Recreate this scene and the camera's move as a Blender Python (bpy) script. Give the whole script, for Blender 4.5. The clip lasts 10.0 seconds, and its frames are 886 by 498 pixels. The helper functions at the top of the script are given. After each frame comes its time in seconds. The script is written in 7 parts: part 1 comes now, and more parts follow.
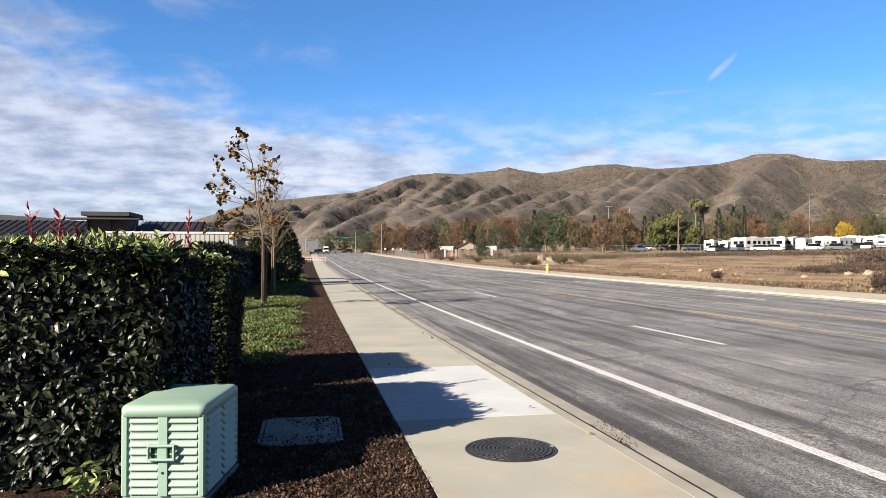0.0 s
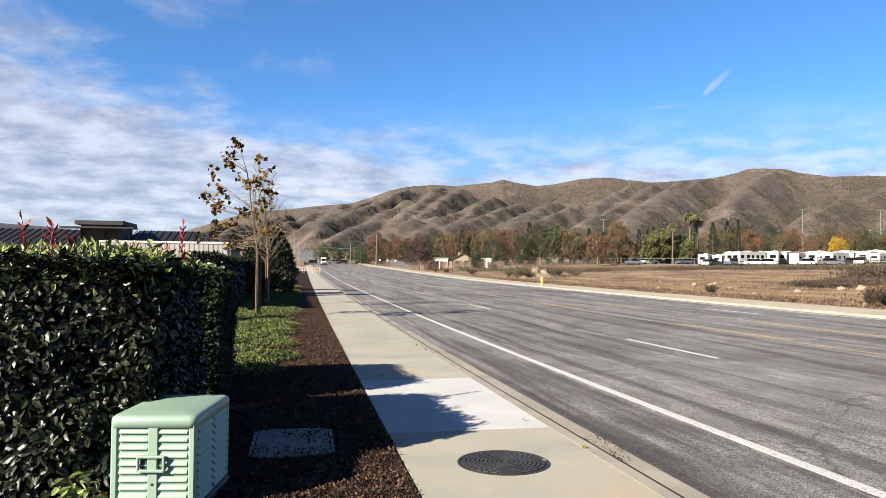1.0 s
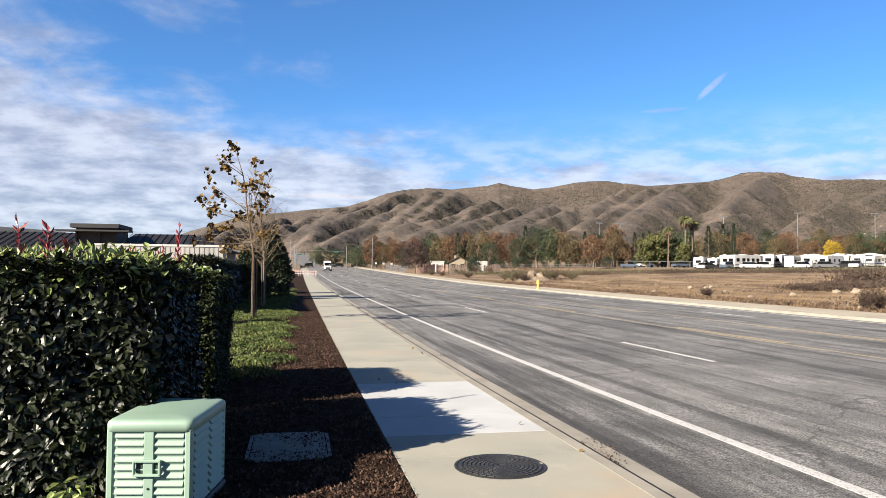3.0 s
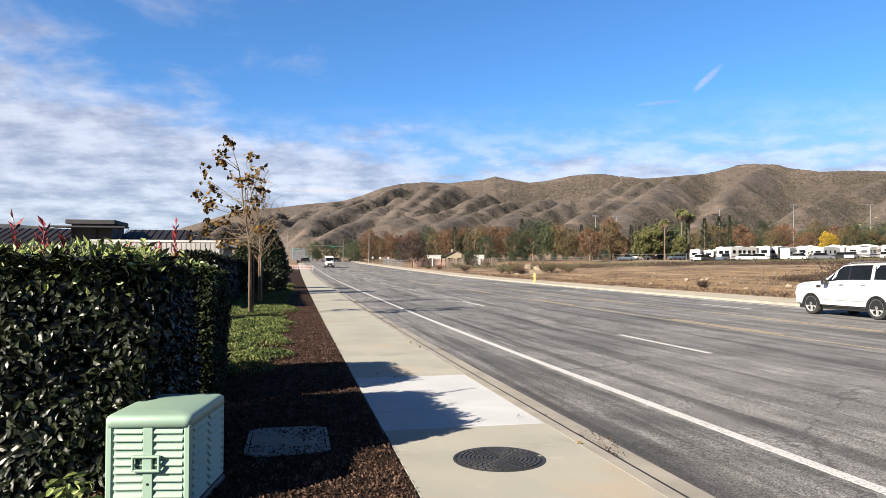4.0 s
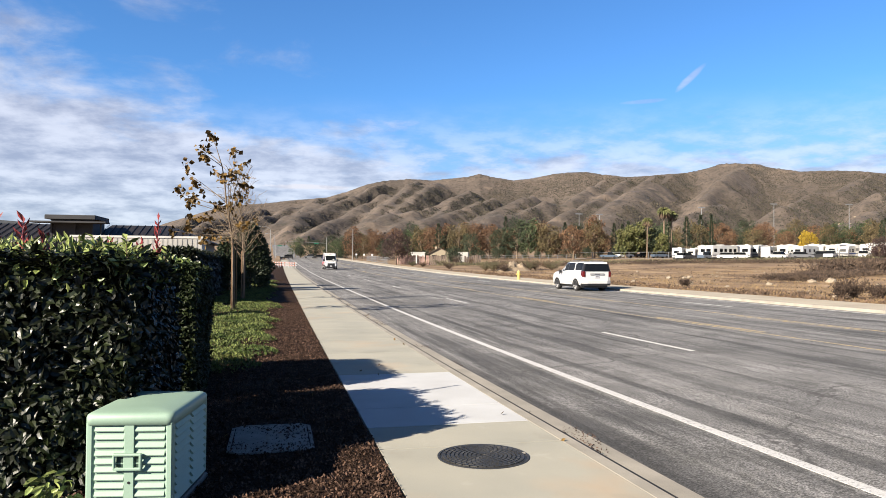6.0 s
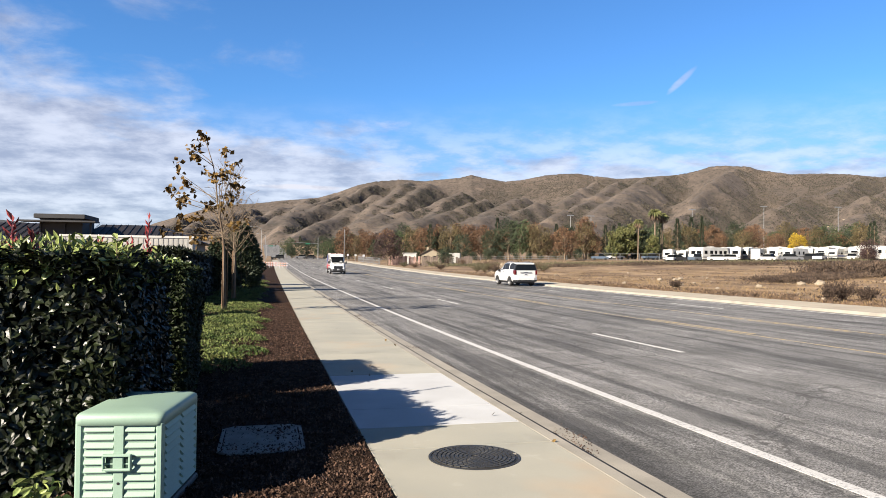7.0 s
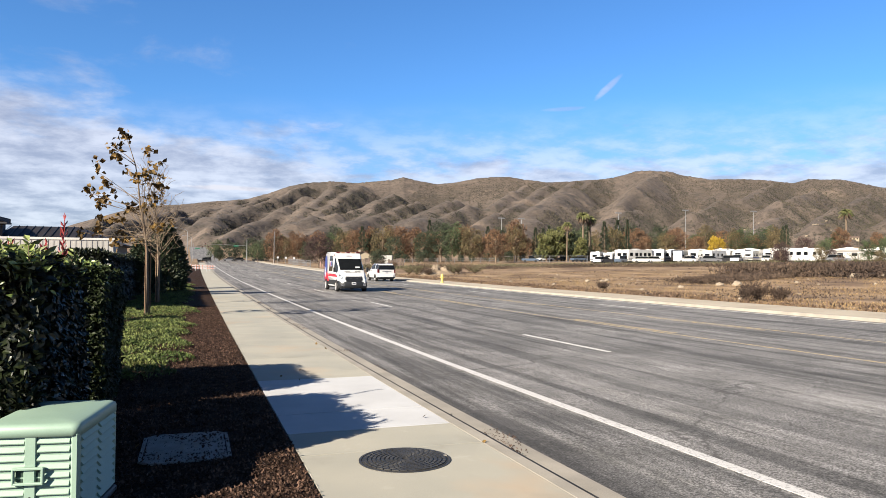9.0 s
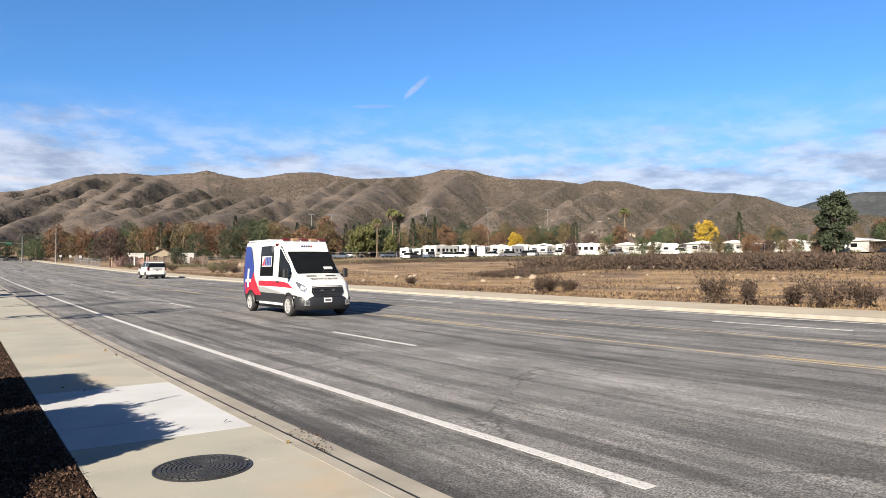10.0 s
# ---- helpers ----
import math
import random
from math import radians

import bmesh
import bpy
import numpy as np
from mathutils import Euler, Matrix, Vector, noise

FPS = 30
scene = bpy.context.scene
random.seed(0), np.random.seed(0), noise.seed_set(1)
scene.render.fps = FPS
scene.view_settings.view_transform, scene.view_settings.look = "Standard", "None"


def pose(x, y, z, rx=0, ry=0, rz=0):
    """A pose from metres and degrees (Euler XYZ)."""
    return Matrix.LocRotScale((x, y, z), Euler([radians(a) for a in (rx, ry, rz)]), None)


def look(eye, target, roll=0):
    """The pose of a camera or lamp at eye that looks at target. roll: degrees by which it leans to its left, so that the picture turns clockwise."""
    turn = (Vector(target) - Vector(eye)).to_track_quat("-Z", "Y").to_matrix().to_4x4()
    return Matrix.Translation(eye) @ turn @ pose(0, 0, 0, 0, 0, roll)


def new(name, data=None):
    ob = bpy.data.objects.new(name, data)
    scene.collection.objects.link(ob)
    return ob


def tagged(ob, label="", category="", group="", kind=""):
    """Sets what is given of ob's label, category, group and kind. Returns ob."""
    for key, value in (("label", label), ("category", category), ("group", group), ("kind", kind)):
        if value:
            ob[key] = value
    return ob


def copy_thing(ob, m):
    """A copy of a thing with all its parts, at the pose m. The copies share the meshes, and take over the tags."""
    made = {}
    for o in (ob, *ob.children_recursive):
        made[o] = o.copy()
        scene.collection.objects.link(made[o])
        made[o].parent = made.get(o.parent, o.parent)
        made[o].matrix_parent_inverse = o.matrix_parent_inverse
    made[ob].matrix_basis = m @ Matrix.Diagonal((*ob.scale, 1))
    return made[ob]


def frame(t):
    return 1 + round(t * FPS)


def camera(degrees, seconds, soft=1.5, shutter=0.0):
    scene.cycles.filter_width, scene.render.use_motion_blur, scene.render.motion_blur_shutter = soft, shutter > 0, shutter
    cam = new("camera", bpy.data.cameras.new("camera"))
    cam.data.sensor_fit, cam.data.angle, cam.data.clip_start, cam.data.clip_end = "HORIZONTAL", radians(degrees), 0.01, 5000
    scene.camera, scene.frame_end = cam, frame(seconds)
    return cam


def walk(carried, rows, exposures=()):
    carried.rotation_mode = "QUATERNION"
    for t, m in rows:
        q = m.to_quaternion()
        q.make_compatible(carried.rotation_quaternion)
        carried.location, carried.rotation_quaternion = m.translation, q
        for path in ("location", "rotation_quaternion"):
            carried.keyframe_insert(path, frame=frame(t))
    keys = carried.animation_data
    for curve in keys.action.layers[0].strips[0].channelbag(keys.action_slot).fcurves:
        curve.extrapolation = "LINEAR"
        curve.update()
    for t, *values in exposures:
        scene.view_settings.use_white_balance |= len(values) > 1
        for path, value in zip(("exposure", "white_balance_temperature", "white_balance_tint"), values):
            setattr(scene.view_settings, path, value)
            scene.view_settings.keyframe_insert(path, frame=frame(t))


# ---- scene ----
# ================= camera =================
cam = camera(64.14, 10.0, soft=0.6)
PATH = [
    (0.0, 0.0, 0.0, 1.56, -10.8, 0.64, 0.0),
    (0.5, 0.005, -0.004, 1.562, -11.09, 1.17, -0.23),
    (1.0, 0.007, -0.001, 1.561, -11.23, 1.59, -0.45),
    (1.5, 0.007, 0.0, 1.563, -11.33, 1.83, -0.54),
    (2.0, 0.006, -0.001, 1.564, -11.41, 1.96, -0.58),
    (2.5, 0.004, -0.002, 1.564, -11.47, 1.96, -0.58),
    (4.0, -0.006, 0.005, 1.561, -11.81, 1.36, -0.08),
    (4.5, -0.007, 0.004, 1.562, -12.07, 1.16, -0.05),
    (5.0, -0.01, 0.012, 1.563, -12.43, 1.06, -0.1),
    (5.5, -0.012, 0.016, 1.562, -12.79, 1.09, -0.19),
    (7.0, -0.017, 0.014, 1.562, -13.8, 1.21, -0.53),
    (7.5, -0.016, 0.01, 1.565, -14.25, 1.26, -0.57),
    (8.0, -0.012, 0.01, 1.564, -14.94, 1.33, -0.53),
    (8.5, -0.011, 0.013, 1.563, -16.34, 1.4, -0.5),
    (9.0, -0.003, 0.01, 1.563, -19.28, 1.44, -0.38),
    (9.5, -0.002, -0.018, 1.569, -25.45, 1.36, -0.16),
    (10.0, 0.026, -0.082, 1.583, -34.52, 1.15, 0.29),
]
walk(cam, [(t, pose(x, y, z, 90 + p, r, w)) for t, x, y, z, w, p, r in PATH], [(0.0, 1.52), (8.5, 1.52), (9.3, 1.48), (10.0, 1.42)])

# ================= sun and sky =================
SUN_TO = Vector((-0.77, -0.43, 0.46)).normalized()      # towards the sun
sun = new("sun", bpy.data.lights.new("sun", "SUN"))
sun.data.energy, sun.data.angle, sun.data.color = 5.0, radians(0.53), (1.0, 0.89, 0.74)
sun.matrix_world = look((0, 0, 60), tuple(Vector((0, 0, 60)) - SUN_TO))

world = bpy.data.worlds.new("sky")
scene.world = world
world.use_nodes = True
wn, wl = world.node_tree.nodes, world.node_tree.links
wn.clear()


def wnode(kind, **kw):
    n = wn.new(kind)
    for k, v in kw.items():
        n.inputs[k].default_value = v
    return n


def wmath(op, a, b=0.0, clamp=False):
    n = wn.new("ShaderNodeMath")
    n.operation, n.use_clamp = op, clamp
    for i, v in enumerate((a, b)):
        if isinstance(v, (int, float)):
            n.inputs[i].default_value = v
        else:
            wl.new(v, n.inputs[i])
    return n.outputs[0]


def wramp(v, lo, hi):
    n = wn.new("ShaderNodeMapRange")
    n.interpolation_type = "SMOOTHSTEP"
    n.inputs[1].default_value, n.inputs[2].default_value = lo, hi
    wl.new(v, n.inputs[0])
    return n.outputs[0]


sky = wn.new("ShaderNodeTexSky")
sky.sky_type, sky.sun_disc = "NISHITA", False
sky.sun_elevation = math.asin(SUN_TO.z)
sky.sun_rotation = math.atan2(SUN_TO.x, SUN_TO.y)
sky.air_density, sky.dust_density, sky.ozone_density, sky.altitude = 1.0, 0.3, 2.5, 500
coord = wn.new("ShaderNodeTexCoord")
sep = wn.new("ShaderNodeSeparateXYZ")
wl.new(coord.outputs["Generated"], sep.inputs[0])
DX, DY, DZ = sep.outputs
# cloud layers lie on a flat deck: direction divided by its height
den = wmath("MAXIMUM", wmath("ADD", DZ, 0.20), 0.02)
deck = wn.new("ShaderNodeCombineXYZ")
wl.new(wmath("DIVIDE", DX, den), deck.inputs[0])
wl.new(wmath("DIVIDE", DY, den), deck.inputs[1])
n1 = wnode("ShaderNodeTexNoise", Scale=2.3, Detail=8.0, Roughness=0.60, Distortion=0.25)
n2 = wnode("ShaderNodeTexNoise", Scale=0.8, Detail=3.0, Roughness=0.5)
n3 = wnode("ShaderNodeTexNoise", Scale=5.0, Detail=6.0, Roughness=0.6)
for n in (n1, n2, n3):
    wl.new(deck.outputs[0], n.inputs["Vector"])
low = wramp(DZ, 0.25, 0.05)                        # more cloud towards the horizon
left = wramp(DX, 0.32, -0.32)                      # and towards the west
cover = wmath("ADD", wmath("MULTIPLY", low, 0.40), wmath("MULTIPLY", left, wmath("ADD", wmath("MULTIPLY", low, 0.22), 0.11)))
dens = wmath("ADD", wmath("ADD", wmath("MULTIPLY", n1.outputs[0], 0.75), wmath("MULTIPLY", n2.outputs[0], 0.25)), cover)


def bank(centre, size, amount):
    """More cloud about one direction of the sky."""
    far = wn.new("ShaderNodeVectorMath")
    far.operation = "DISTANCE"
    wl.new(coord.outputs["Generated"], far.inputs[0])
    far.inputs[1].default_value = centre
    return wmath("MULTIPLY", wramp(far.outputs["Value"], size, 0.0), amount)


dens = wmath("ADD", dens, bank((-0.33, 0.915, 0.235), 0.17, 0.17))
mask = wmath("MULTIPLY", wramp(dens, 0.58, 0.84), 0.82)
# thin haze low over the hills, with flat streaks in it
streak = wmath("MULTIPLY", wramp(n3.outputs[0], 0.34, 0.62), 0.45)
mask = wmath("MAXIMUM", mask, wmath("MULTIPLY", wramp(DZ, 0.235, 0.10), wmath("ADD", streak, 0.36)))
shade = wramp(n3.outputs[0], 0.30, 0.68)


def wisp(centre, along, length, across, width, amount):
    """A thin streak of high cloud about one direction of the sky."""
    rel = wn.new("ShaderNodeVectorMath")
    rel.operation = "SUBTRACT"
    wl.new(coord.outputs["Generated"], rel.inputs[0])
    rel.inputs[1].default_value = centre
    sums = []
    for axis, size in ((along, length), (across, width)):
        dot = wn.new("ShaderNodeVectorMath")
        dot.operation = "DOT_PRODUCT"
        wl.new(rel.outputs[0], dot.inputs[0])
        dot.inputs[1].default_value = Vector(axis).normalized()
        q = wmath("ADD", wmath("DIVIDE", dot.outputs["Value"], size), wmath("MULTIPLY", wmath("SUBTRACT", n3.outputs[0], 0.5), 1.2))
        sums.append(wmath("MULTIPLY", q, q))
    return wmath("MULTIPLY", wramp(wmath("ADD", sums[0], sums[1]), 1.6, 0.0), amount)


mask = wmath("MAXIMUM", mask, wisp((0.5199, 0.8189, 0.2423), (0.0115, -0.0114, 0.0139), 0.022, (0.6619, -0.207, -0.7205), 0.0042, 0.42))
mask = wmath("MAXIMUM", mask, wisp((0.4725, 0.854, 0.2169), (0.0175, -0.0099, 0.0007), 0.028, (0.1375, 0.1717, -0.9755), 0.003, 0.3))
band = wisp((0.035, 0.994, 0.1045), (1.0, 0.0, -0.05), 0.10, (0.0, 0.1, -1.0), 0.006, 1.0)
mask = wmath("MAXIMUM", mask, band)
shade = wmath("ADD", shade, wmath("MULTIPLY", band, 0.6))
cloud = wn.new("ShaderNodeMix")
cloud.data_type = "RGBA"
wl.new(shade, cloud.inputs["Factor"])
cloud.inputs["A"].default_value, cloud.inputs["B"].default_value = (3.0, 3.2, 4.1, 1), (5.9, 6.05, 6.8, 1)
tint = wn.new("ShaderNodeMix")
tint.data_type, tint.blend_type = "RGBA", "MULTIPLY"
tint.inputs["Factor"].default_value = 1.0
wl.new(sky.outputs[0], tint.inputs["A"])
tint.inputs["B"].default_value = (0.53, 0.92, 1.31, 1)
mix = wn.new("ShaderNodeMix")
mix.data_type = "RGBA"
wl.new(mask, mix.inputs["Factor"])
# the clear sky deepens towards the zenith
deep = wn.new("ShaderNodeMix")
deep.data_type, deep.blend_type = "RGBA", "MULTIPLY"
wl.new(wramp(DZ, 0.34, 0.72), deep.inputs["Factor"])
wl.new(tint.outputs["Result"], deep.inputs["A"])
deep.inputs["B"].default_value = (0.17, 0.19, 0.22, 1)
wl.new(deep.outputs["Result"], mix.inputs["A"])
wl.new(cloud.outputs["Result"], mix.inputs["B"])
bg = wn.new("ShaderNodeBackground")
bg.inputs["Strength"].default_value = 0.050
wl.new(mix.outputs["Result"], bg.inputs["Color"])
wout = wn.new("ShaderNodeOutputWorld")
wl.new(bg.outputs[0], wout.inputs[0])

# ================= materials =================


def material(name, a, b, rough=0.8, scale=2.0, fine=40.0, bump=0.2, metal=0.0, stretch=(1, 1, 1), depth=0.01,
             random_amount=0.0, spec=0.5, island=False, lo=0.35, hi=0.65, fine_amount=0.35, coat=0.0):
    """Two colours mixed by a coarse and a fine noise, with relief from the fine one."""
    m = bpy.data.materials.new(name)
    m.use_nodes = True
    nt = m.node_tree
    p = nt.nodes["Principled BSDF"]
    tc = nt.nodes.new("ShaderNodeTexCoord")
    mp = nt.nodes.new("ShaderNodeMapping")
    mp.inputs["Scale"].default_value = stretch
    nt.links.new(tc.outputs["Object"], mp.inputs[0])
    c1 = nt.nodes.new("ShaderNodeTexNoise")
    c1.inputs["Scale"].default_value, c1.inputs["Detail"].default_value = scale, 4
    c2 = nt.nodes.new("ShaderNodeTexNoise")
    c2.inputs["Scale"].default_value, c2.inputs["Detail"].default_value = fine, 3
    for c in (c1, c2):
        nt.links.new(mp.outputs[0], c.inputs["Vector"])
    r = nt.nodes.new("ShaderNodeMapRange")
    r.inputs[1].default_value, r.inputs[2].default_value = lo, hi
    nt.links.new(c1.outputs[0], r.inputs[0])
    value = r.outputs[0]
    mx = nt.nodes.new("ShaderNodeMix")
    mx.data_type = "RGBA"
    nt.links.new(value, mx.inputs["Factor"])
    mx.inputs["A"].default_value, mx.inputs["B"].default_value = (*a, 1), (*b, 1)
    hs = nt.nodes.new("ShaderNodeHueSaturation")
    nt.links.new(mx.outputs["Result"], hs.inputs["Color"])
    f = nt.nodes.new("ShaderNodeMapRange")
    f.inputs[1].default_value, f.inputs[2].default_value = 0.25, 0.75
    f.inputs[3].default_value, f.inputs[4].default_value = 1 - fine_amount, 1 + fine_amount
    nt.links.new(c2.outputs[0], f.inputs[0])
    if random_amount:
        if island:
            src = nt.nodes.new("ShaderNodeNewGeometry").outputs["Random Per Island"]
        else:
            src = nt.nodes.new("ShaderNodeObjectInfo").outputs["Random"]
        g = nt.nodes.new("ShaderNodeMapRange")
        g.inputs[3].default_value, g.inputs[4].default_value = 1 - random_amount, 1 + random_amount
        nt.links.new(src, g.inputs[0])
        mu = nt.nodes.new("ShaderNodeMath")
        mu.operation = "MULTIPLY"
        nt.links.new(f.outputs[0], mu.inputs[0])
        nt.links.new(g.outputs[0], mu.inputs[1])
        nt.links.new(mu.outputs[0], hs.inputs["Value"])
    else:
        nt.links.new(f.outputs[0], hs.inputs["Value"])
    nt.links.new(hs.outputs[0], p.inputs["Base Color"])
    p.inputs["Roughness"].default_value, p.inputs["Metallic"].default_value = rough, metal
    p.inputs["Specular IOR Level"].default_value, p.inputs["Coat Weight"].default_value = spec, coat
    if bump:
        bp = nt.nodes.new("ShaderNodeBump")
        bp.inputs["Strength"].default_value, bp.inputs["Distance"].default_value = bump, depth
        nt.links.new(c2.outputs[0], bp.inputs["Height"])
        nt.links.new(bp.outputs[0], p.inputs["Normal"])
    return m


def plain(name, c, rough=0.5, metal=0.0, coat=0.0, glow=0.0):
    m = material(name, tuple(v * 0.93 for v in c), c, rough, 3, 60, 0.02, metal, fine_amount=0.05, coat=coat)
    if glow:
        p = m.node_tree.nodes["Principled BSDF"]
        p.inputs["Emission Color"].default_value, p.inputs["Emission Strength"].default_value = (*c, 1), glow
    return m


def asphalt_material():
    m = material("asphalt", (0.218, 0.211, 0.207), (0.312, 0.303, 0.300), 0.9, 0.9, 150, 0.5, stretch=(1, 1, 1), depth=0.006, fine_amount=0.42)
    nt = m.node_tree
    p = nt.nodes["Principled BSDF"]
    base = p.inputs["Base Color"].links[0].from_socket
    tc = nt.nodes.new("ShaderNodeTexCoord")
    last = base
    # long dark tyre streaks, patches and hairline cracks
    for scale, stretch, lo, hi, c in ((7.0, (1, 0.05, 1), 0.58, 0.64, (0.76, 0.76, 0.76)), (2.6, (1, 0.03, 1), 0.55, 0.59, (0.66, 0.66, 0.66)), (4.0, (1, 0.05, 1), 0.43, 0.38, (1.20, 1.20, 1.18)), (1.6, (1, 0.05, 1), 0.54, 0.64, (0.46, 0.46, 0.46)), (0.55, (1, 0.05, 1), 0.50, 0.72, (0.66, 0.66, 0.66)),
                                      (2.2, (1, 0.45, 1), 0.53, 0.64, (0.76, 0.76, 0.75)), (0.28, (1, 0.35, 1), 0.52, 0.66, (0.66, 0.66, 0.66)),
                                      (13.0, (1, 0.6, 1), 0.54, 0.68, (0.76, 0.76, 0.75)), (30.0, (1, 1, 1), 0.50, 0.60, (0.58, 0.58, 0.57)), (60.0, (1, 1, 1), 0.48, 0.56, (0.52, 0.52, 0.51)), (60.0, (1, 1, 1), 0.46, 0.37, (1.42, 1.42, 1.40))):
        mp = nt.nodes.new("ShaderNodeMapping")
        mp.inputs["Scale"].default_value = stretch
        nt.links.new(tc.outputs["Object"], mp.inputs[0])
        no = nt.nodes.new("ShaderNodeTexNoise")
        no.inputs["Scale"].default_value, no.inputs["Detail"].default_value, no.inputs["Distortion"].default_value = scale, 6, 0.25
        nt.links.new(mp.outputs[0], no.inputs["Vector"])
        r = nt.nodes.new("ShaderNodeMapRange")
        r.inputs[1].default_value, r.inputs[2].default_value = lo, hi
        nt.links.new(no.outputs[0], r.inputs[0])
        mx = nt.nodes.new("ShaderNodeMix")
        mx.data_type, mx.blend_type = "RGBA", "MULTIPLY"
        nt.links.new(r.outputs[0], mx.inputs["Factor"])
        nt.links.new(last, mx.inputs["A"])
        mx.inputs["B"].default_value = (*c, 1)
        last = mx.outputs["Result"]
    # lanes polished pale by wheels, with darker oil bands between them
    wav = nt.nodes.new("ShaderNodeTexNoise")
    wav.inputs["Scale"].default_value, wav.inputs["Detail"].default_value = 0.35, 5
    nt.links.new(tc.outputs["Object"], wav.inputs["Vector"])
    sx = nt.nodes.new("ShaderNodeSeparateXYZ")
    nt.links.new(tc.outputs["Object"], sx.inputs[0])
    ax = nt.nodes.new("ShaderNodeMath")
    ax.operation = "MULTIPLY_ADD"
    nt.links.new(wav.outputs[0], ax.inputs[0])
    ax.inputs[1].default_value = 2.0
    nt.links.new(sx.outputs[0], ax.inputs[2])
    pos = nt.nodes.new("ShaderNodeMapRange")
    pos.inputs[1].default_value, pos.inputs[2].default_value = 4.0, 24.0
    nt.links.new(ax.outputs[0], pos.inputs[0])
    ramp = nt.nodes.new("ShaderNodeValToRGB")
    stops = ((4.2, 0.82), (5.3, 0.76), (6.1, 0.84), (7.1, 0.86), (7.8, 0.66), (8.7, 0.95), (10.5, 0.90), (12.0, 0.74), (13.4, 0.86), (15.5, 0.88), (17.5, 0.80), (20.0, 0.86), (23.0, 0.76))
    while len(ramp.color_ramp.elements) < len(stops):
        ramp.color_ramp.elements.new(0.5)
    for e, (x, k) in zip(ramp.color_ramp.elements, stops):
        e.position = (x - 4.0) / 20.0
    for e, (x, k) in zip(ramp.color_ramp.elements, stops):
        e.color = (k, k, k, 1)
    nt.links.new(pos.outputs[0], ramp.inputs[0])
    mx = nt.nodes.new("ShaderNodeMix")
    mx.data_type, mx.blend_type = "RGBA", "MULTIPLY"
    mx.inputs["Factor"].default_value = 1.0
    nt.links.new(last, mx.inputs["A"])
    nt.links.new(ramp.outputs[0], mx.inputs["B"])
    last = mx.outputs["Result"]
    # hairline cracks round large irregular cells
    wob = nt.nodes.new("ShaderNodeTexNoise")
    wob.inputs["Scale"].default_value, wob.inputs["Detail"].default_value = 0.8, 5
    nt.links.new(tc.outputs["Object"], wob.inputs["Vector"])
    off = nt.nodes.new("ShaderNodeVectorMath")
    off.operation = "MULTIPLY_ADD"
    nt.links.new(wob.outputs["Color"], off.inputs[0])
    off.inputs[1].default_value = (1.6, 1.6, 0)
    nt.links.new(tc.outputs["Object"], off.inputs[2])
    cell = nt.nodes.new("ShaderNodeTexVoronoi")
    cell.feature = "DISTANCE_TO_EDGE"
    cell.inputs["Scale"].default_value = 0.19
    nt.links.new(off.outputs[0], cell.inputs["Vector"])
    rim = nt.nodes.new("ShaderNodeMapRange")
    rim.inputs[1].default_value, rim.inputs[2].default_value, rim.inputs[3].default_value, rim.inputs[4].default_value = 0.0008, 0.0045, 0.85, 0.0
    nt.links.new(cell.outputs["Distance"], rim.inputs[0])
    mx = nt.nodes.new("ShaderNodeMix")
    mx.data_type = "RGBA"
    nt.links.new(rim.outputs[0], mx.inputs["Factor"])
    nt.links.new(last, mx.inputs["A"])
    mx.inputs["B"].default_value = (0.05, 0.048, 0.045, 1)
    nt.links.new(mx.outputs["Result"], p.inputs["Base Color"])
    return m


def hill_material():
    m = material("dry_hillside", (0.064, 0.050, 0.041), (0.094, 0.073, 0.059), 0.95, 0.006, 0.09, 0.5, depth=5.0, fine_amount=0.35)
    nt = m.node_tree
    p = nt.nodes["Principled BSDF"]
    base = p.inputs["Base Color"].links[0].from_socket
    tc = nt.nodes.new("ShaderNodeTexCoord")
    last = base
    for scale, detail, lo, hi, c in ((0.0042, 8, 0.52, 0.64, (0.056, 0.044, 0.036)), (0.045, 5, 0.55, 0.63, (0.034, 0.029, 0.023)), (0.16, 4, 0.57, 0.62, (0.022, 0.020, 0.015)), (0.009, 6, 0.58, 0.72, (0.150, 0.112, 0.085))):
        no = nt.nodes.new("ShaderNodeTexNoise")
        no.inputs["Scale"].default_value, no.inputs["Detail"].default_value, no.inputs["Roughness"].default_value = scale, detail, 0.62
        nt.links.new(tc.outputs["Object"], no.inputs["Vector"])
        r = nt.nodes.new("ShaderNodeMapRange")
        r.inputs[1].default_value, r.inputs[2].default_value, r.inputs[4].default_value = lo, hi, 0.85
        nt.links.new(no.outputs[0], r.inputs[0])
        mx = nt.nodes.new("ShaderNodeMix")
        mx.data_type = "RGBA"
        nt.links.new(r.outputs[0], mx.inputs["Factor"])
        nt.links.new(last, mx.inputs["A"])
        mx.inputs["B"].default_value = (*c, 1)
        last = mx.outputs["Result"]
    nt.links.new(last, p.inputs["Base Color"])
    return m


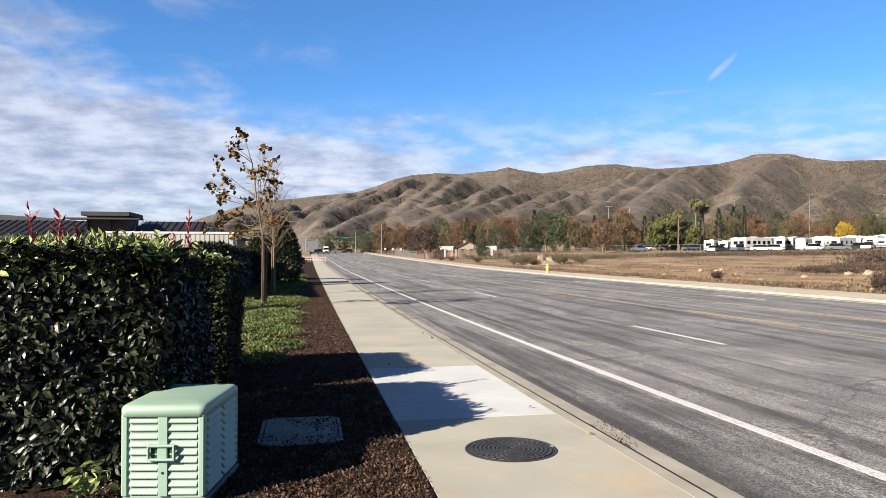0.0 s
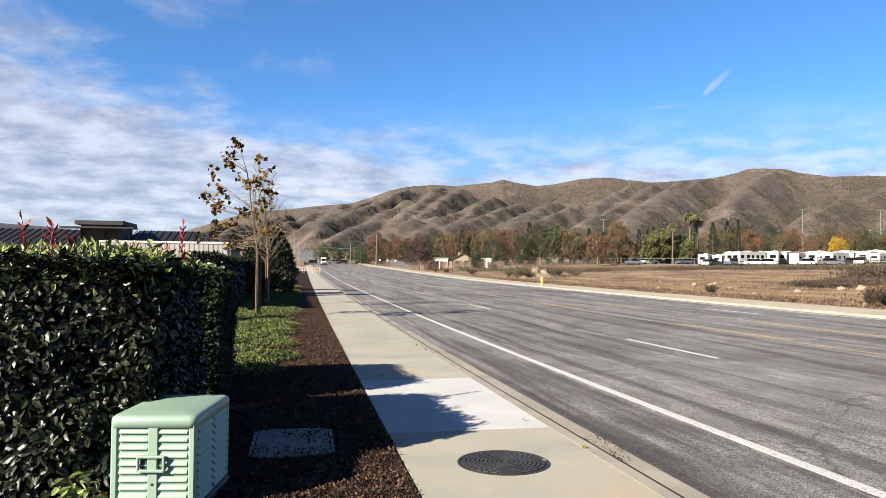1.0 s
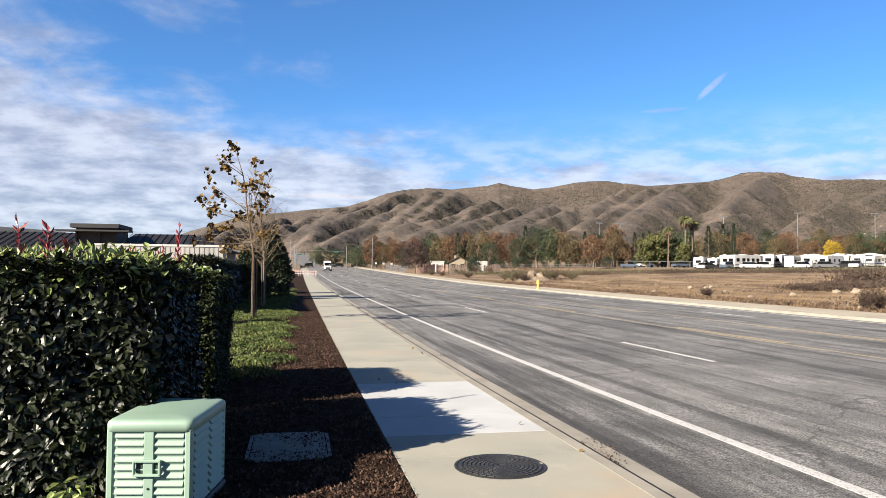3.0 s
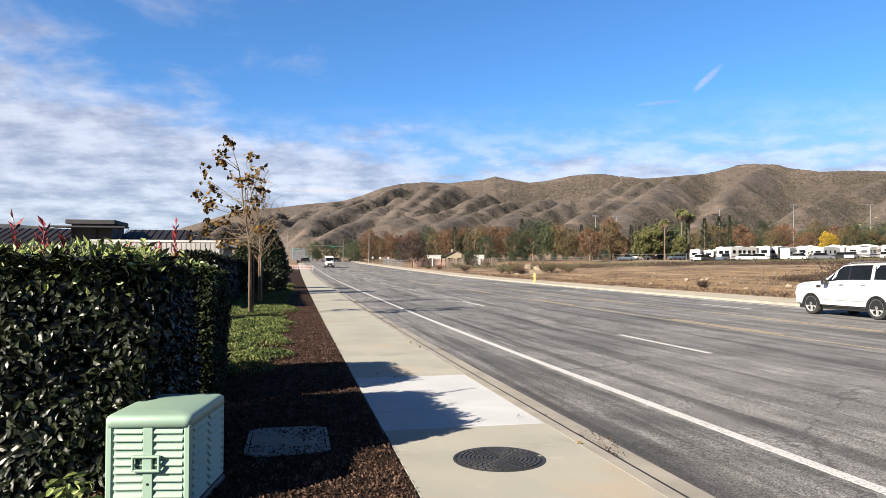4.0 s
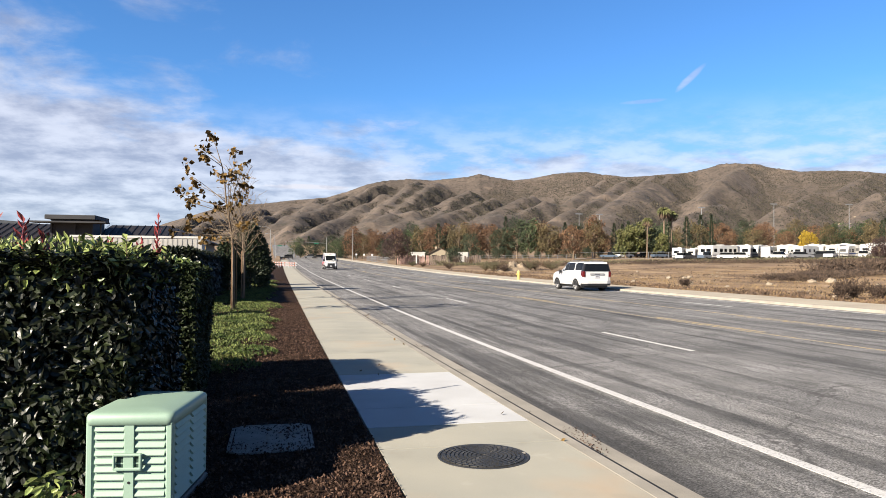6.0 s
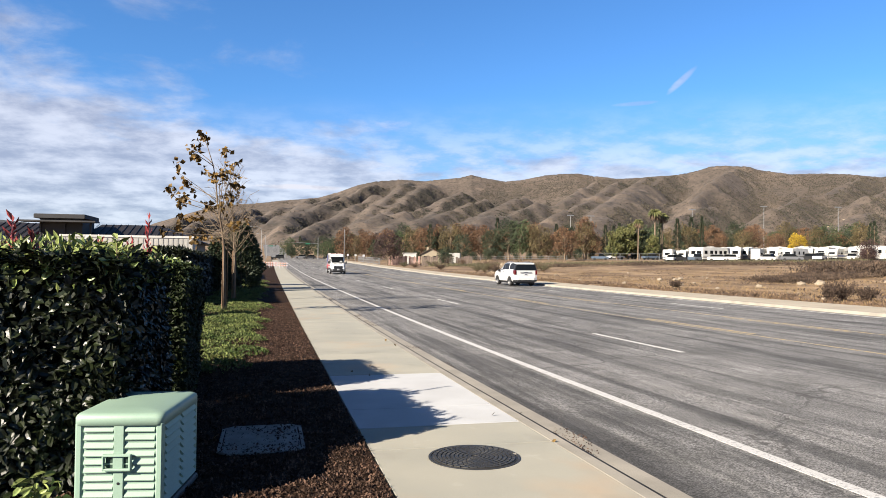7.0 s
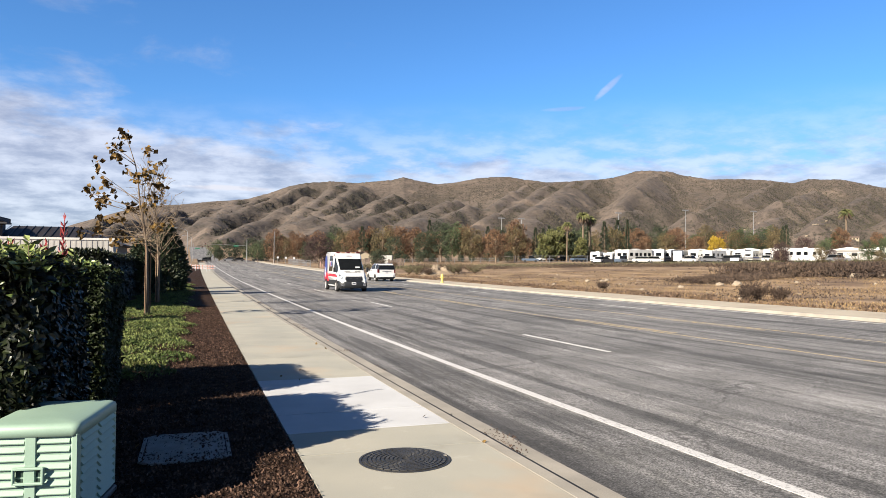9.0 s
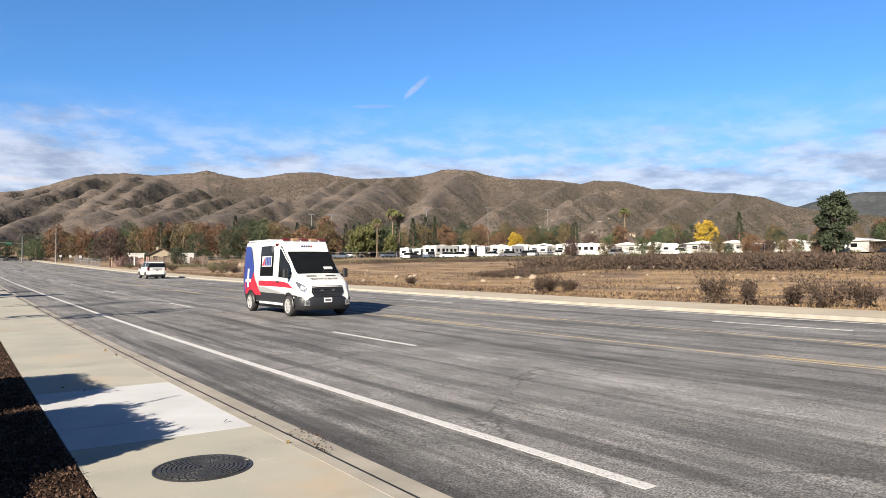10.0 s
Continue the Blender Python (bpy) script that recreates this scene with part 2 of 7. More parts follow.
def stained(name, *colours, **kw):
    """Concrete with faint rust-coloured stains and paler scuffs."""
    m = material(name, *colours, **kw)
    nt = m.node_tree
    p = nt.nodes["Principled BSDF"]
    tc = nt.nodes.new("ShaderNodeTexCoord")
    last = p.inputs["Base Color"].links[0].from_socket
    for scale, seed, lo, hi, most, c in ((0.75, 3.0, 0.56, 0.72, 0.45, (0.40, 0.265, 0.155)), (1.7, 9.0, 0.60, 0.72, 0.35, (0.20, 0.185, 0.155)), (4.5, 5.0, 0.64, 0.72, 0.30, (0.42, 0.40, 0.35))):
        no = nt.nodes.new("ShaderNodeTexNoise")
        no.noise_dimensions = "4D"
        no.inputs["W"].default_value, no.inputs["Scale"].default_value, no.inputs["Detail"].default_value = seed, scale, 6
        nt.links.new(tc.outputs["Object"], no.inputs["Vector"])
        r = nt.nodes.new("ShaderNodeMapRange")
        r.inputs[1].default_value, r.inputs[2].default_value, r.inputs[4].default_value = lo, hi, most
        nt.links.new(no.outputs[0], r.inputs[0])
        mx = nt.nodes.new("ShaderNodeMix")
        mx.data_type = "RGBA"
        nt.links.new(r.outputs[0], mx.inputs["Factor"])
        nt.links.new(last, mx.inputs["A"])
        mx.inputs["B"].default_value = (*c, 1)
        last = mx.outputs["Result"]
    nt.links.new(last, p.inputs["Base Color"])
    return m


ASPHALT = asphalt_material()
HILL = hill_material()
FAR_HILL = material("hazy_mountain", (0.023, 0.028, 0.031), (0.042, 0.046, 0.050), 0.95, 0.01, 0.05, 0.2, depth=5)
DIRT = material("dry_field_dirt", (0.095, 0.056, 0.029), (0.262, 0.180, 0.100), 0.95, 0.30, 7.0, 0.7, depth=0.06, stretch=(1, 0.5, 1), fine_amount=0.55)
CONCRETE = stained("sidewalk_concrete", (0.268, 0.262, 0.222), (0.322, 0.306, 0.252), 0.85, 0.8, 220, 0.15, depth=0.003, random_amount=0.035, fine_amount=0.10)
NEW_CONCRETE = material("pale_new_concrete", (0.397, 0.402, 0.408), (0.449, 0.456, 0.464), 0.85, 1.6, 200, 0.12, depth=0.003, fine_amount=0.08)
KERB = material("kerb_concrete", (0.224, 0.206, 0.174), (0.293, 0.269, 0.227), 0.88, 2.2, 160, 0.25, depth=0.004, fine_amount=0.18)
PALE_WALK = material("pale_dusty_concrete", (0.298, 0.259, 0.200), (0.363, 0.320, 0.250), 0.9, 0.5, 60, 0.15, fine_amount=0.12)
WHITE_LINE = material("worn_white_paint", (0.246, 0.243, 0.234), (0.480, 0.474, 0.462), 0.7, 34, 120, 0.3, lo=0.36, hi=0.46, fine_amount=0.25, depth=0.004)
YELLOW_LINE = material("worn_yellow_paint", (0.215, 0.190, 0.150), (0.340, 0.255, 0.125), 0.75, 4, 90, 0.3, fine_amount=0.35)
IRON = material("cast_iron", (0.029, 0.028, 0.027), (0.048, 0.046, 0.043), 0.55, 8, 120, 0.3, metal=0.3, fine_amount=0.3)
MULCH_BED = material("mulch_bed", (0.016, 0.009, 0.005), (0.040, 0.022, 0.014), 0.95, 7, 45, 0.9, depth=0.03, fine_amount=0.5, spec=0.1)
CHIP = material("bark_chip", (0.019, 0.011, 0.008), (0.098, 0.060, 0.043), 0.9, 9, 60, 0.3, random_amount=0.75, island=True, spec=0.15)
BOX_GREEN = material("moulded_green_plastic", (0.203, 0.296, 0.232), (0.224, 0.320, 0.253), 0.5, 3, 90, 0.06, depth=0.002, fine_amount=0.05)
BOX_BASE = material("grey_base_pad", (0.053, 0.058, 0.061), (0.080, 0.083, 0.085), 0.7, 5, 80, 0.2)
LID = material("polymer_concrete_lid", (0.200, 0.189, 0.171), (0.271, 0.255, 0.235), 0.85, 6, 150, 0.3, fine_amount=0.2)
# side leaves near-black as in shade, young top leaves brightened as in sun
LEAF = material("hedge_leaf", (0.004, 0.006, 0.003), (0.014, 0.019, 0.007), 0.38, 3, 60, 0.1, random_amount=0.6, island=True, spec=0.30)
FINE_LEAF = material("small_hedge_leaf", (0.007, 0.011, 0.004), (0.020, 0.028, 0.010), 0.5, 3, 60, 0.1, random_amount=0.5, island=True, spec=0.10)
LEAF_TOP = material("sunlit_young_leaf", (0.076, 0.108, 0.030), (0.223, 0.257, 0.084), 0.42, 3, 60, 0.1, random_amount=0.55, island=True, spec=0.35)
FINE_TOP = material("sunlit_small_young_leaf", (0.105, 0.154, 0.038), (0.218, 0.263, 0.078), 0.38, 3, 60, 0.1, random_amount=0.4, island=True)
RED_LEAF = material("red_shoot_leaf", (0.155, 0.023, 0.028), (0.263, 0.051, 0.046), 0.4, 6, 60, 0.05, random_amount=0.3, island=True)
CORE = material("hedge_inner_shade", (0.004, 0.006, 0.003), (0.009, 0.010, 0.005), 0.95, 6, 40, 0.8, depth=0.05, spec=0.05)
COVER = material("groundcover_leaf", (0.039, 0.061, 0.014), (0.111, 0.130, 0.039), 0.6, 1.5, 50, 0.1, random_amount=0.6, island=True, spec=0.2)
BARK = material("young_bark", (0.107, 0.077, 0.051), (0.176, 0.133, 0.093), 0.9, 6, 60, 0.4, stretch=(1, 1, 0.3))
STAKE = material("wooden_stake", (0.128, 0.075, 0.040), (0.181, 0.112, 0.064), 0.85, 5, 70, 0.3, stretch=(1, 1, 0.1))
DRY_LEAF = material("withered_leaf", (0.045, 0.030, 0.010), (0.170, 0.100, 0.028), 0.7, 4, 60, 0.1, random_amount=0.55, island=True, spec=0.2)
TAN_TWIG = material("pale_twig", (0.160, 0.117, 0.075), (0.224, 0.170, 0.112), 0.9, 8, 60, 0.2)
KERB_BLACK = material("flat_black_strip", (0.004, 0.004, 0.004), (0.012, 0.011, 0.010), 0.8, 5, 90, 0.3)
JOINT = material("dark_joint_filler", (0.019, 0.017, 0.015), (0.037, 0.034, 0.029), 0.9, 3, 80, 0.2)
CHAPARRAL = material("chaparral_leaf", (0.026, 0.026, 0.018), (0.059, 0.049, 0.033), 0.9, 0.02, 1, 0.0, random_amount=0.5, island=True)
YEW = material("dark_conifer_leaf", (0.013, 0.024, 0.010), (0.036, 0.050, 0.019), 0.7, 1.5, 30, 0.1, random_amount=0.5, island=True)
CROWN_GREEN = material("green_crown", (0.022, 0.038, 0.014), (0.055, 0.072, 0.026), 0.8, 0.25, 10, 0.1, random_amount=0.45, island=True)
CROWN_DARK = material("dark_green_crown", (0.012, 0.022, 0.009), (0.031, 0.041, 0.017), 0.8, 0.25, 10, 0.1, random_amount=0.45, island=True)
CROWN_RUST = material("rust_crown", (0.073, 0.036, 0.018), (0.139, 0.077, 0.039), 0.85, 0.25, 10, 0.1, random_amount=0.45, island=True)
CROWN_OCHRE = material("ochre_crown", (0.055, 0.042, 0.017), (0.106, 0.079, 0.034), 0.85, 0.25, 10, 0.1, random_amount=0.45, island=True)
CROWN_YELLOW = material("yellow_crown", (0.264, 0.170, 0.011), (0.374, 0.264, 0.022), 0.8, 0.25, 10, 0.1, random_amount=0.3, island=True)
CROWN_PURPLE = material("purple_crown", (0.032, 0.017, 0.016), (0.061, 0.033, 0.029), 0.85, 0.25, 10, 0.1, random_amount=0.4, island=True)
SCRUB = material("dry_scrub_twig", (0.064, 0.039, 0.024), (0.123, 0.080, 0.051), 0.9, 0.3, 10, 0.1, random_amount=0.5, island=True)
SCRUB_GREEN = material("grey_green_scrub", (0.064, 0.061, 0.032), (0.107, 0.096, 0.051), 0.9, 0.3, 10, 0.1, random_amount=0.5, island=True)
BRUSH = material("dark_brown_brush", (0.032, 0.020, 0.015), (0.066, 0.044, 0.029), 0.9, 0.3, 10, 0.1, random_amount=0.5, island=True)
STRAW = material("dry_grass_blade", (0.155, 0.099, 0.047), (0.224, 0.155, 0.077), 0.9, 0.4, 10, 0.1, random_amount=0.4, island=True)
ROCK = material("pale_boulder", (0.181, 0.144, 0.101), (0.267, 0.224, 0.170), 0.9, 4, 30, 0.5, depth=0.02)
VAN_WHITE = plain("white_car_paint", (0.533, 0.533, 0.526), 0.28, coat=0.6)
VAN_GREY = plain("dark_grey_plastic", (0.014, 0.015, 0.017), 0.5)
GLASS = material("dark_tinted_glass", (0.006, 0.007, 0.008), (0.008, 0.009, 0.010), 0.07, 3, 60, 0.0, spec=0.15)
RUBBER = plain("tyre_rubber", (0.022, 0.022, 0.023), 0.85)
ALLOY = plain("silver_alloy", (0.404, 0.404, 0.404), 0.35, 0.35)
BLACK = plain("black_plastic", (0.014, 0.014, 0.015), 0.4)
RED = plain("red_vinyl", (0.413, 0.014, 0.031), 0.4)
BLUE = plain("blue_vinyl", (0.017, 0.035, 0.170), 0.4)
SILVER = plain("silver_vinyl", (0.224, 0.230, 0.235), 0.4)
LENS_RED = plain("red_lens", (0.080, 0.005, 0.007), 0.15, coat=0.6)
LENS_AMBER = plain("amber_lens", (0.267, 0.160, 0.090), 0.15, coat=0.6)
LENS_CLEAR = plain("clear_lens", (0.16, 0.17, 0.18), 0.10, 0.6, coat=0.6)
CHROME = plain("chrome_trim", (0.600, 0.600, 0.610), 0.18, 0.9)
PLATE = plain("number_plate", (0.495, 0.495, 0.509), 0.4)
INK = plain("grey_ink", (0.053, 0.058, 0.085), 0.6)
HYDRANT = plain("yellow_paint", (0.495, 0.378, 0.110), 0.5)
GALV = plain("galvanised_steel", (0.213, 0.218, 0.224), 0.5, 0.4)
TIMBER = material("weathered_fence_board", (0.046, 0.033, 0.027), (0.101, 0.075, 0.061), 0.9, 2, 30, 0.2, random_amount=0.25)
STUCCO = plain("cream_stucco", (0.245, 0.208, 0.150), 0.9)
ROOF_TILE = material("brown_roof_tile", (0.085, 0.058, 0.046), (0.128, 0.090, 0.070), 0.85, 1, 10, 0.3)
ROOF_METAL = material("charcoal_metal_roof", (0.018, 0.016, 0.017), (0.028, 0.025, 0.026), 0.55, 1, 20, 0.05, metal=0.3)
DARK_WALL = material("charcoal_wall_panel", (0.016, 0.016, 0.018), (0.024, 0.024, 0.027), 0.7, 1, 20, 0.05)
GREY_WALL = material("grey_stucco", (0.181, 0.170, 0.160), (0.213, 0.203, 0.192), 0.9, 1, 20, 0.1)
WHITE_WALL = material("white_metal_siding", (0.287, 0.280, 0.264), (0.369, 0.359, 0.335), 0.6, 0.6, 12, 0.05, fine_amount=0.06)
RV_WHITE = material("white_fibreglass", (0.40, 0.395, 0.375), (0.52, 0.515, 0.49), 0.45, 0.4, 10, 0.02, fine_amount=0.05)
RV_GREY = plain("grey_stripe", (0.107, 0.112, 0.123), 0.5)
ORANGE = plain("orange_barrier_plastic", (0.373, 0.117, 0.064), 0.6)
DKGREEN = plain("dark_green_steel", (0.022, 0.047, 0.034), 0.5)
SIGN_GREEN = plain("green_sign", (0.008, 0.117, 0.064), 0.5)

# ================= mesh tools =================


class Geo:
    """Gathers corners and faces of one mesh."""

    def __init__(self):
        self.v, self.f = [], []

    def add(self, verts, faces, m=None):
        k = len(self.v)
        self.v += [tuple(m @ Vector(p)) for p in verts] if m is not None else [tuple(p) for p in verts]
        self.f += [tuple(i + k for i in q) for q in faces]
        return self

    def box(self, x0, y0, z0, x1, y1, z1, m=None, c=0.0):
        """A box, its upright and top edges cut by c."""
        if not c:
            vs = [(x, y, z) for z in (z0, z1) for x, y in ((x0, y0), (x1, y0), (x1, y1), (x0, y1))]
            return self.add(vs, [(3, 2, 1, 0), (4, 5, 6, 7), (0, 1, 5, 4), (1, 2, 6, 5), (2, 3, 7, 6), (3, 0, 4, 7)], m)
        ring = lambda d: [(x0 + c + d, y0 + d), (x1 - c - d, y0 + d), (x1 - d, y0 + c + d), (x1 - d, y1 - c - d), (x1 - c - d, y1 - d), (x0 + c + d, y1 - d), (x0 + d, y1 - c - d), (x0 + d, y0 + c + d)]
        rows = [[(*p, z0) for p in ring(0)], [(*p, z1 - c) for p in ring(0)], [(*p, z1) for p in ring(c * 0.7)]]
        return self.loft(rows, True, m)

    def loft(self, rows, caps=True, m=None, closed=True):
        n = len(rows[0])
        vs = [p for r in rows for p in r]
        fs = []
        for i in range(len(rows) - 1):
            for j in range(n if closed else n - 1):
                a, b = i * n + j, i * n + (j + 1) % n
                fs.append((a, b, b + n, a + n))
        if caps:
            fs.append(tuple(range(n - 1, -1, -1)))
            fs.append(tuple((len(rows) - 1) * n + j for j in range(n)))
        return self.add(vs, fs, m)

    def tube(self, pts, radii, n=8, m=None):
        """A round limb through pts."""
        rows = []
        pts = [Vector(p) for p in pts]
        for i, p in enumerate(pts):
            d = (pts[min(i + 1, len(pts) - 1)] - pts[max(i - 1, 0)])
            d = d.normalized() if d.length > 1e-6 else Vector((0, 0, 1))
            u = d.cross(Vector((0.3, 1, 0.1)) if abs(d.y) < 0.9 else Vector((1, 0, 0))).normalized()
            w = d.cross(u)
            rows.append([tuple(p + float(radii[i]) * (math.cos(a) * u + math.sin(a) * w)) for a in (2 * math.pi * k / n for k in range(n))])
        return self.loft(rows, True, m)

    def cyl(self, p, q, r, n=12, m=None, r2=None):
        return self.tube([p, q], [r, r if r2 is None else r2], n, m)

    def arrays(self, verts, faces):
        k = len(self.v)
        self.v += [tuple(p) for p in verts.tolist()]
        self.f += [tuple(q) for q in (faces + k).tolist()]
        return self


def part(name, geo, mat_, parent=None, label="", smooth=False, m=None, kind="", crease=0):
    me = bpy.data.meshes.new(name)
    me.from_pydata(geo.v, [], geo.f)
    me.update()
    if smooth:
        me.polygons.foreach_set("use_smooth", [True] * len(me.polygons))
        if crease:
            me.set_sharp_from_angle(angle=radians(crease))
    me.materials.append(mat_)
    ob = new(name, me)
    if parent:
        ob.parent = parent
    if m is not None:
        ob.matrix_basis = m
    return tagged(ob, label, kind=kind)


def thing(name, m, label, category, group="", kind=""):
    ob = new(name)
    ob.empty_display_size = 0.2
    ob.matrix_basis = m
    return tagged(ob, label, category, group, kind)


rng = np.random.default_rng(7)


def leaf_cloud(points, normals, size, width=0.45, spread=0.8, fold=0.18, seed=1, face=False):
    """Folded leaves: arrays of corners and faces. Each leaf leaves its point at a random lean from the normal."""
    r = np.random.default_rng(seed)
    n = len(points)
    d = normals + r.normal(0, spread, (n, 3))
    d /= np.linalg.norm(d, axis=1, keepdims=True) + 1e-9
    a = np.cross(d, r.normal(0, 1, (n, 3)))
    a /= np.linalg.norm(a, axis=1, keepdims=True) + 1e-9
    u = np.cross(a, d)
    if face:
        d, a, u = a, u, d
    s = (size * r.uniform(0.65, 1.3, n))[:, None]
    w = s * width * 0.5
    mid = points + d * s * 0.5
    if face:
        lo, hi = points + d * s * 0.28 + u * s * 0.05, points + d * s * 0.70 + u * s * 0.05
        v = np.stack([points, lo - a * w * 0.9 + u * s * fold, hi - a * w * 0.85 + u * s * fold, points + d * s, hi + a * w * 0.85 + u * s * fold, lo + a * w * 0.9 + u * s * fold, lo, hi], 1)
        k = np.arange(n)[:, None] * 8
        f = np.concatenate([k + q for q in ([0, 6, 1], [1, 6, 7], [1, 7, 2], [2, 7, 3], [0, 5, 6], [6, 5, 4], [6, 4, 7], [7, 4, 3])], 0)
        return v.reshape(-1, 3), f
    v = np.stack([points, mid - a * w + u * s * fold, points + d * s, mid + a * w + u * s * fold], 1)
    k = np.arange(n)[:, None] * 4
    f = np.concatenate([k + [0, 2, 1], k + [0, 3, 2]], 0)
    return v.reshape(-1, 3), f


# ================= the lie of the land =================
LIE_Y = [-300, -60, -20, 0, 10, 20, 40, 65, 90, 130, 182, 260, 330, 600, 1500]
LIE_Z = [3.0, 0.75, 0.26, 0, -0.09, -0.13, -0.11, -0.02, 0.15, 0.65, 1.45, 2.7, 4.0, 8.0, 20]


def lie(y):
    """Height of the pavement along the road."""
    xs, zs = LIE_Y, LIE_Z
    y = min(max(y, xs[0]), xs[-1])
    i = 0
    while i < len(xs) - 2 and y > xs[i + 1]:
        i += 1
    h = [xs[k + 1] - xs[k] for k in range(len(xs) - 1)]
    d = [(zs[k + 1] - zs[k]) / h[k] for k in range(len(h))]
    slope = lambda k: d[0] if k == 0 else d[-1] if k == len(h) else (d[k - 1] * h[k] + d[k] * h[k - 1]) / (h[k - 1] + h[k])
    t = (y - xs[i]) / h[i]
    return ((2 * t ** 3 - 3 * t * t + 1) * zs[i] + (t ** 3 - 2 * t * t + t) * h[i] * slope(i)
            + (3 * t * t - 2 * t ** 3) * zs[i + 1] + (t ** 3 - t * t) * h[i] * slope(i + 1))


ROAD_DROP = 0.13
WALK_L, WALK_R, KERB_R, PAN_R = 0.86, 2.53, 2.70, 3.09
FAR_KERB, FAR_BACK = 22.3, 25.3


def land(x, y):
    """Height of the ground sheet."""
    z = lie(y)
    if x > FAR_BACK:
        q = x - FAR_BACK
        z += 0.027 * (q if q > 20 else q * q / 40 + q * 0.5) * min(1.0, 0.4 + abs(q) / 60)
        z += 0.10 * noise.noise((x * 0.06, y * 0.06, 2)) * min(1, q / 6) + 0.03 * noise.noise((x * 0.4, y * 0.4, 5)) * min(1, q / 2)
    return z

# ================= ground, road, pavements =================


xs = [-900, -500, -250, -120, -60, -30, -15, -8, -4, -2, -1, 0, 0.5, 0.8, 0.9, 3, 10, 22.0, 25.0, 25.4, 26, 27, 28.5, 30, 32, 34, 37, 40, 44, 48, 53, 58, 64, 70, 78, 86, 95, 105, 118, 132, 148, 165, 185, 210, 240, 280, 340, 420, 520, 700, 900, 1300]
ys = [-300, -150, -80, -50, -30, -20, -12, -6] + [float(v) for v in range(-3, 60, 2)] + [float(v) for v in range(60, 140, 5)] + [145, 155, 165, 182, 200, 220, 240, 260, 290, 330, 400, 500, 600, 750, 900, 1100, 1500]
geo = Geo()
geo.v = [(x, y, land(x, y) - (0.45 if 0.88 < x < 25.2 else 0.03)) for y in ys for x in xs]
w = len(xs)
geo.f = [(j * w + i, j * w + i + 1, (j + 1) * w + i + 1, (j + 1) * w + i) for j in range(len(ys) - 1) for i in range(w - 1)]
tagged(part("ground", geo, DIRT, smooth=True), "dry sandy open ground with patchy straw-coloured grass", "ground", kind="structure")

YLINE = [-80, -60, -40, -20, -10] + [float(v) for v in range(-4, 60, 2)] + [float(v) for v in range(60, 260, 8)] + [270, 290, 310, 330, 360]


def strip(name, x0, x1, lift, mat_, y0=-80, y1=330, thick=0.0, label="", category="", crown=0.0, parent=None):
    """A band along the road."""
    yy = [y0] + [y for y in YLINE if y0 < y < y1] + [y1]
    g = Geo()
    rows = []
    for y in yy:
        z = lie(y) + lift
        rows.append([(x0, y, z - thick), (x0, y, z), (x1, y, z), (x1, y, z - thick)] if thick else [(x0, y, z), (x1, y, z)])
    g.loft(rows, bool(thick), closed=bool(thick))
    ob = part(name, g, mat_, parent)
    if label:
        tagged(ob, label, category, kind="structure")
    return ob


road = strip("road", PAN_R, FAR_KERB, -ROAD_DROP, ASPHALT, -80, 330, 0.2, "worn grey asphalt road with dark tyre streaks", "road")


def paint(name, x, width, y0, y1, mat_, label=""):
    return strip(name, x - width / 2, x + width / 2, -ROAD_DROP + 0.005, mat_, y0, y1, 0.004, parent=road)


tagged(paint("edge_line", 4.47, 0.14, 3.55, 300, WHITE_LINE), "worn white edge line")
tagged(paint("far_edge_line", 21.75, 0.10, -80, 290, WHITE_LINE), "worn white edge line")
for k in range(-3, 15):
    tagged(paint("lane_dash", 8.40, 0.11, 13.2 + 17.9 * k, 17.35 + 17.9 * k, WHITE_LINE), "white lane dash")
    tagged(paint("lane_dash", 19.1, 0.10, 9.0 + 17.9 * k, 13.1 + 17.9 * k, WHITE_LINE), "white lane dash")
for x, dash_x in ((12.45, 12.72), (16.15, 15.88)):
    tagged(paint("yellow_line", x, 0.085, -80, 285, YELLOW_LINE), "worn yellow line")
    for k in range(-4, 20):
        tagged(paint("yellow_dash", dash_x, 0.17 if x < 14 else 0.09, 16.6 + 14.6 * k, 22.2 + 14.6 * k, YELLOW_LINE), "worn yellow dash")

# near kerb and gutter pan
g = Geo()
rows = []
for y in [-80] + [v for v in YLINE if -80 < v < 250] + [250]:
    z = lie(y)
    rows.append([(WALK_R + 0.006, y, z - 0.3), (WALK_R + 0.006, y, z + 0.002), (KERB_R - 0.042, y, z + 0.002), (KERB_R - 0.040, y, z - 0.03), (KERB_R - 0.008, y, z - 0.03), (KERB_R - 0.004, y, z - 0.012), (KERB_R + 0.02, y, z - ROAD_DROP + 0.012),
                 (PAN_R + 0.004, y, z - ROAD_DROP + 0.004), (PAN_R + 0.004, y, z - 0.3)])
g.loft(rows)
# thin black strip lying in the slot along the kerb's edge
ob_j = strip("joint_seal", KERB_R - 0.036, KERB_R - 0.010, -0.003, KERB_BLACK, 1.0, 120, 0.01)
tagged(ob_j, "thin black strip along the kerb", "joint", kind="structure")
tagged(part("kerb_near", g, KERB), "low concrete kerb with gutter pan", "kerb", kind="structure")
g = Geo()
rows = []
for y in [-80] + [v for v in YLINE if -80 < v < 300] + [300]:
    z = lie(y)
    rows.append([(FAR_KERB + 0.15, y, z - 0.3), (FAR_KERB + 0.15, y, z), (FAR_BACK, y, z + 0.03), (FAR_BACK + 0.02, y, z - 0.3)])
g.loft(rows)
tagged(part("pavement_far", g, PALE_WALK), "pale dusty concrete kerb and footpath", "pavement", kind="structure")

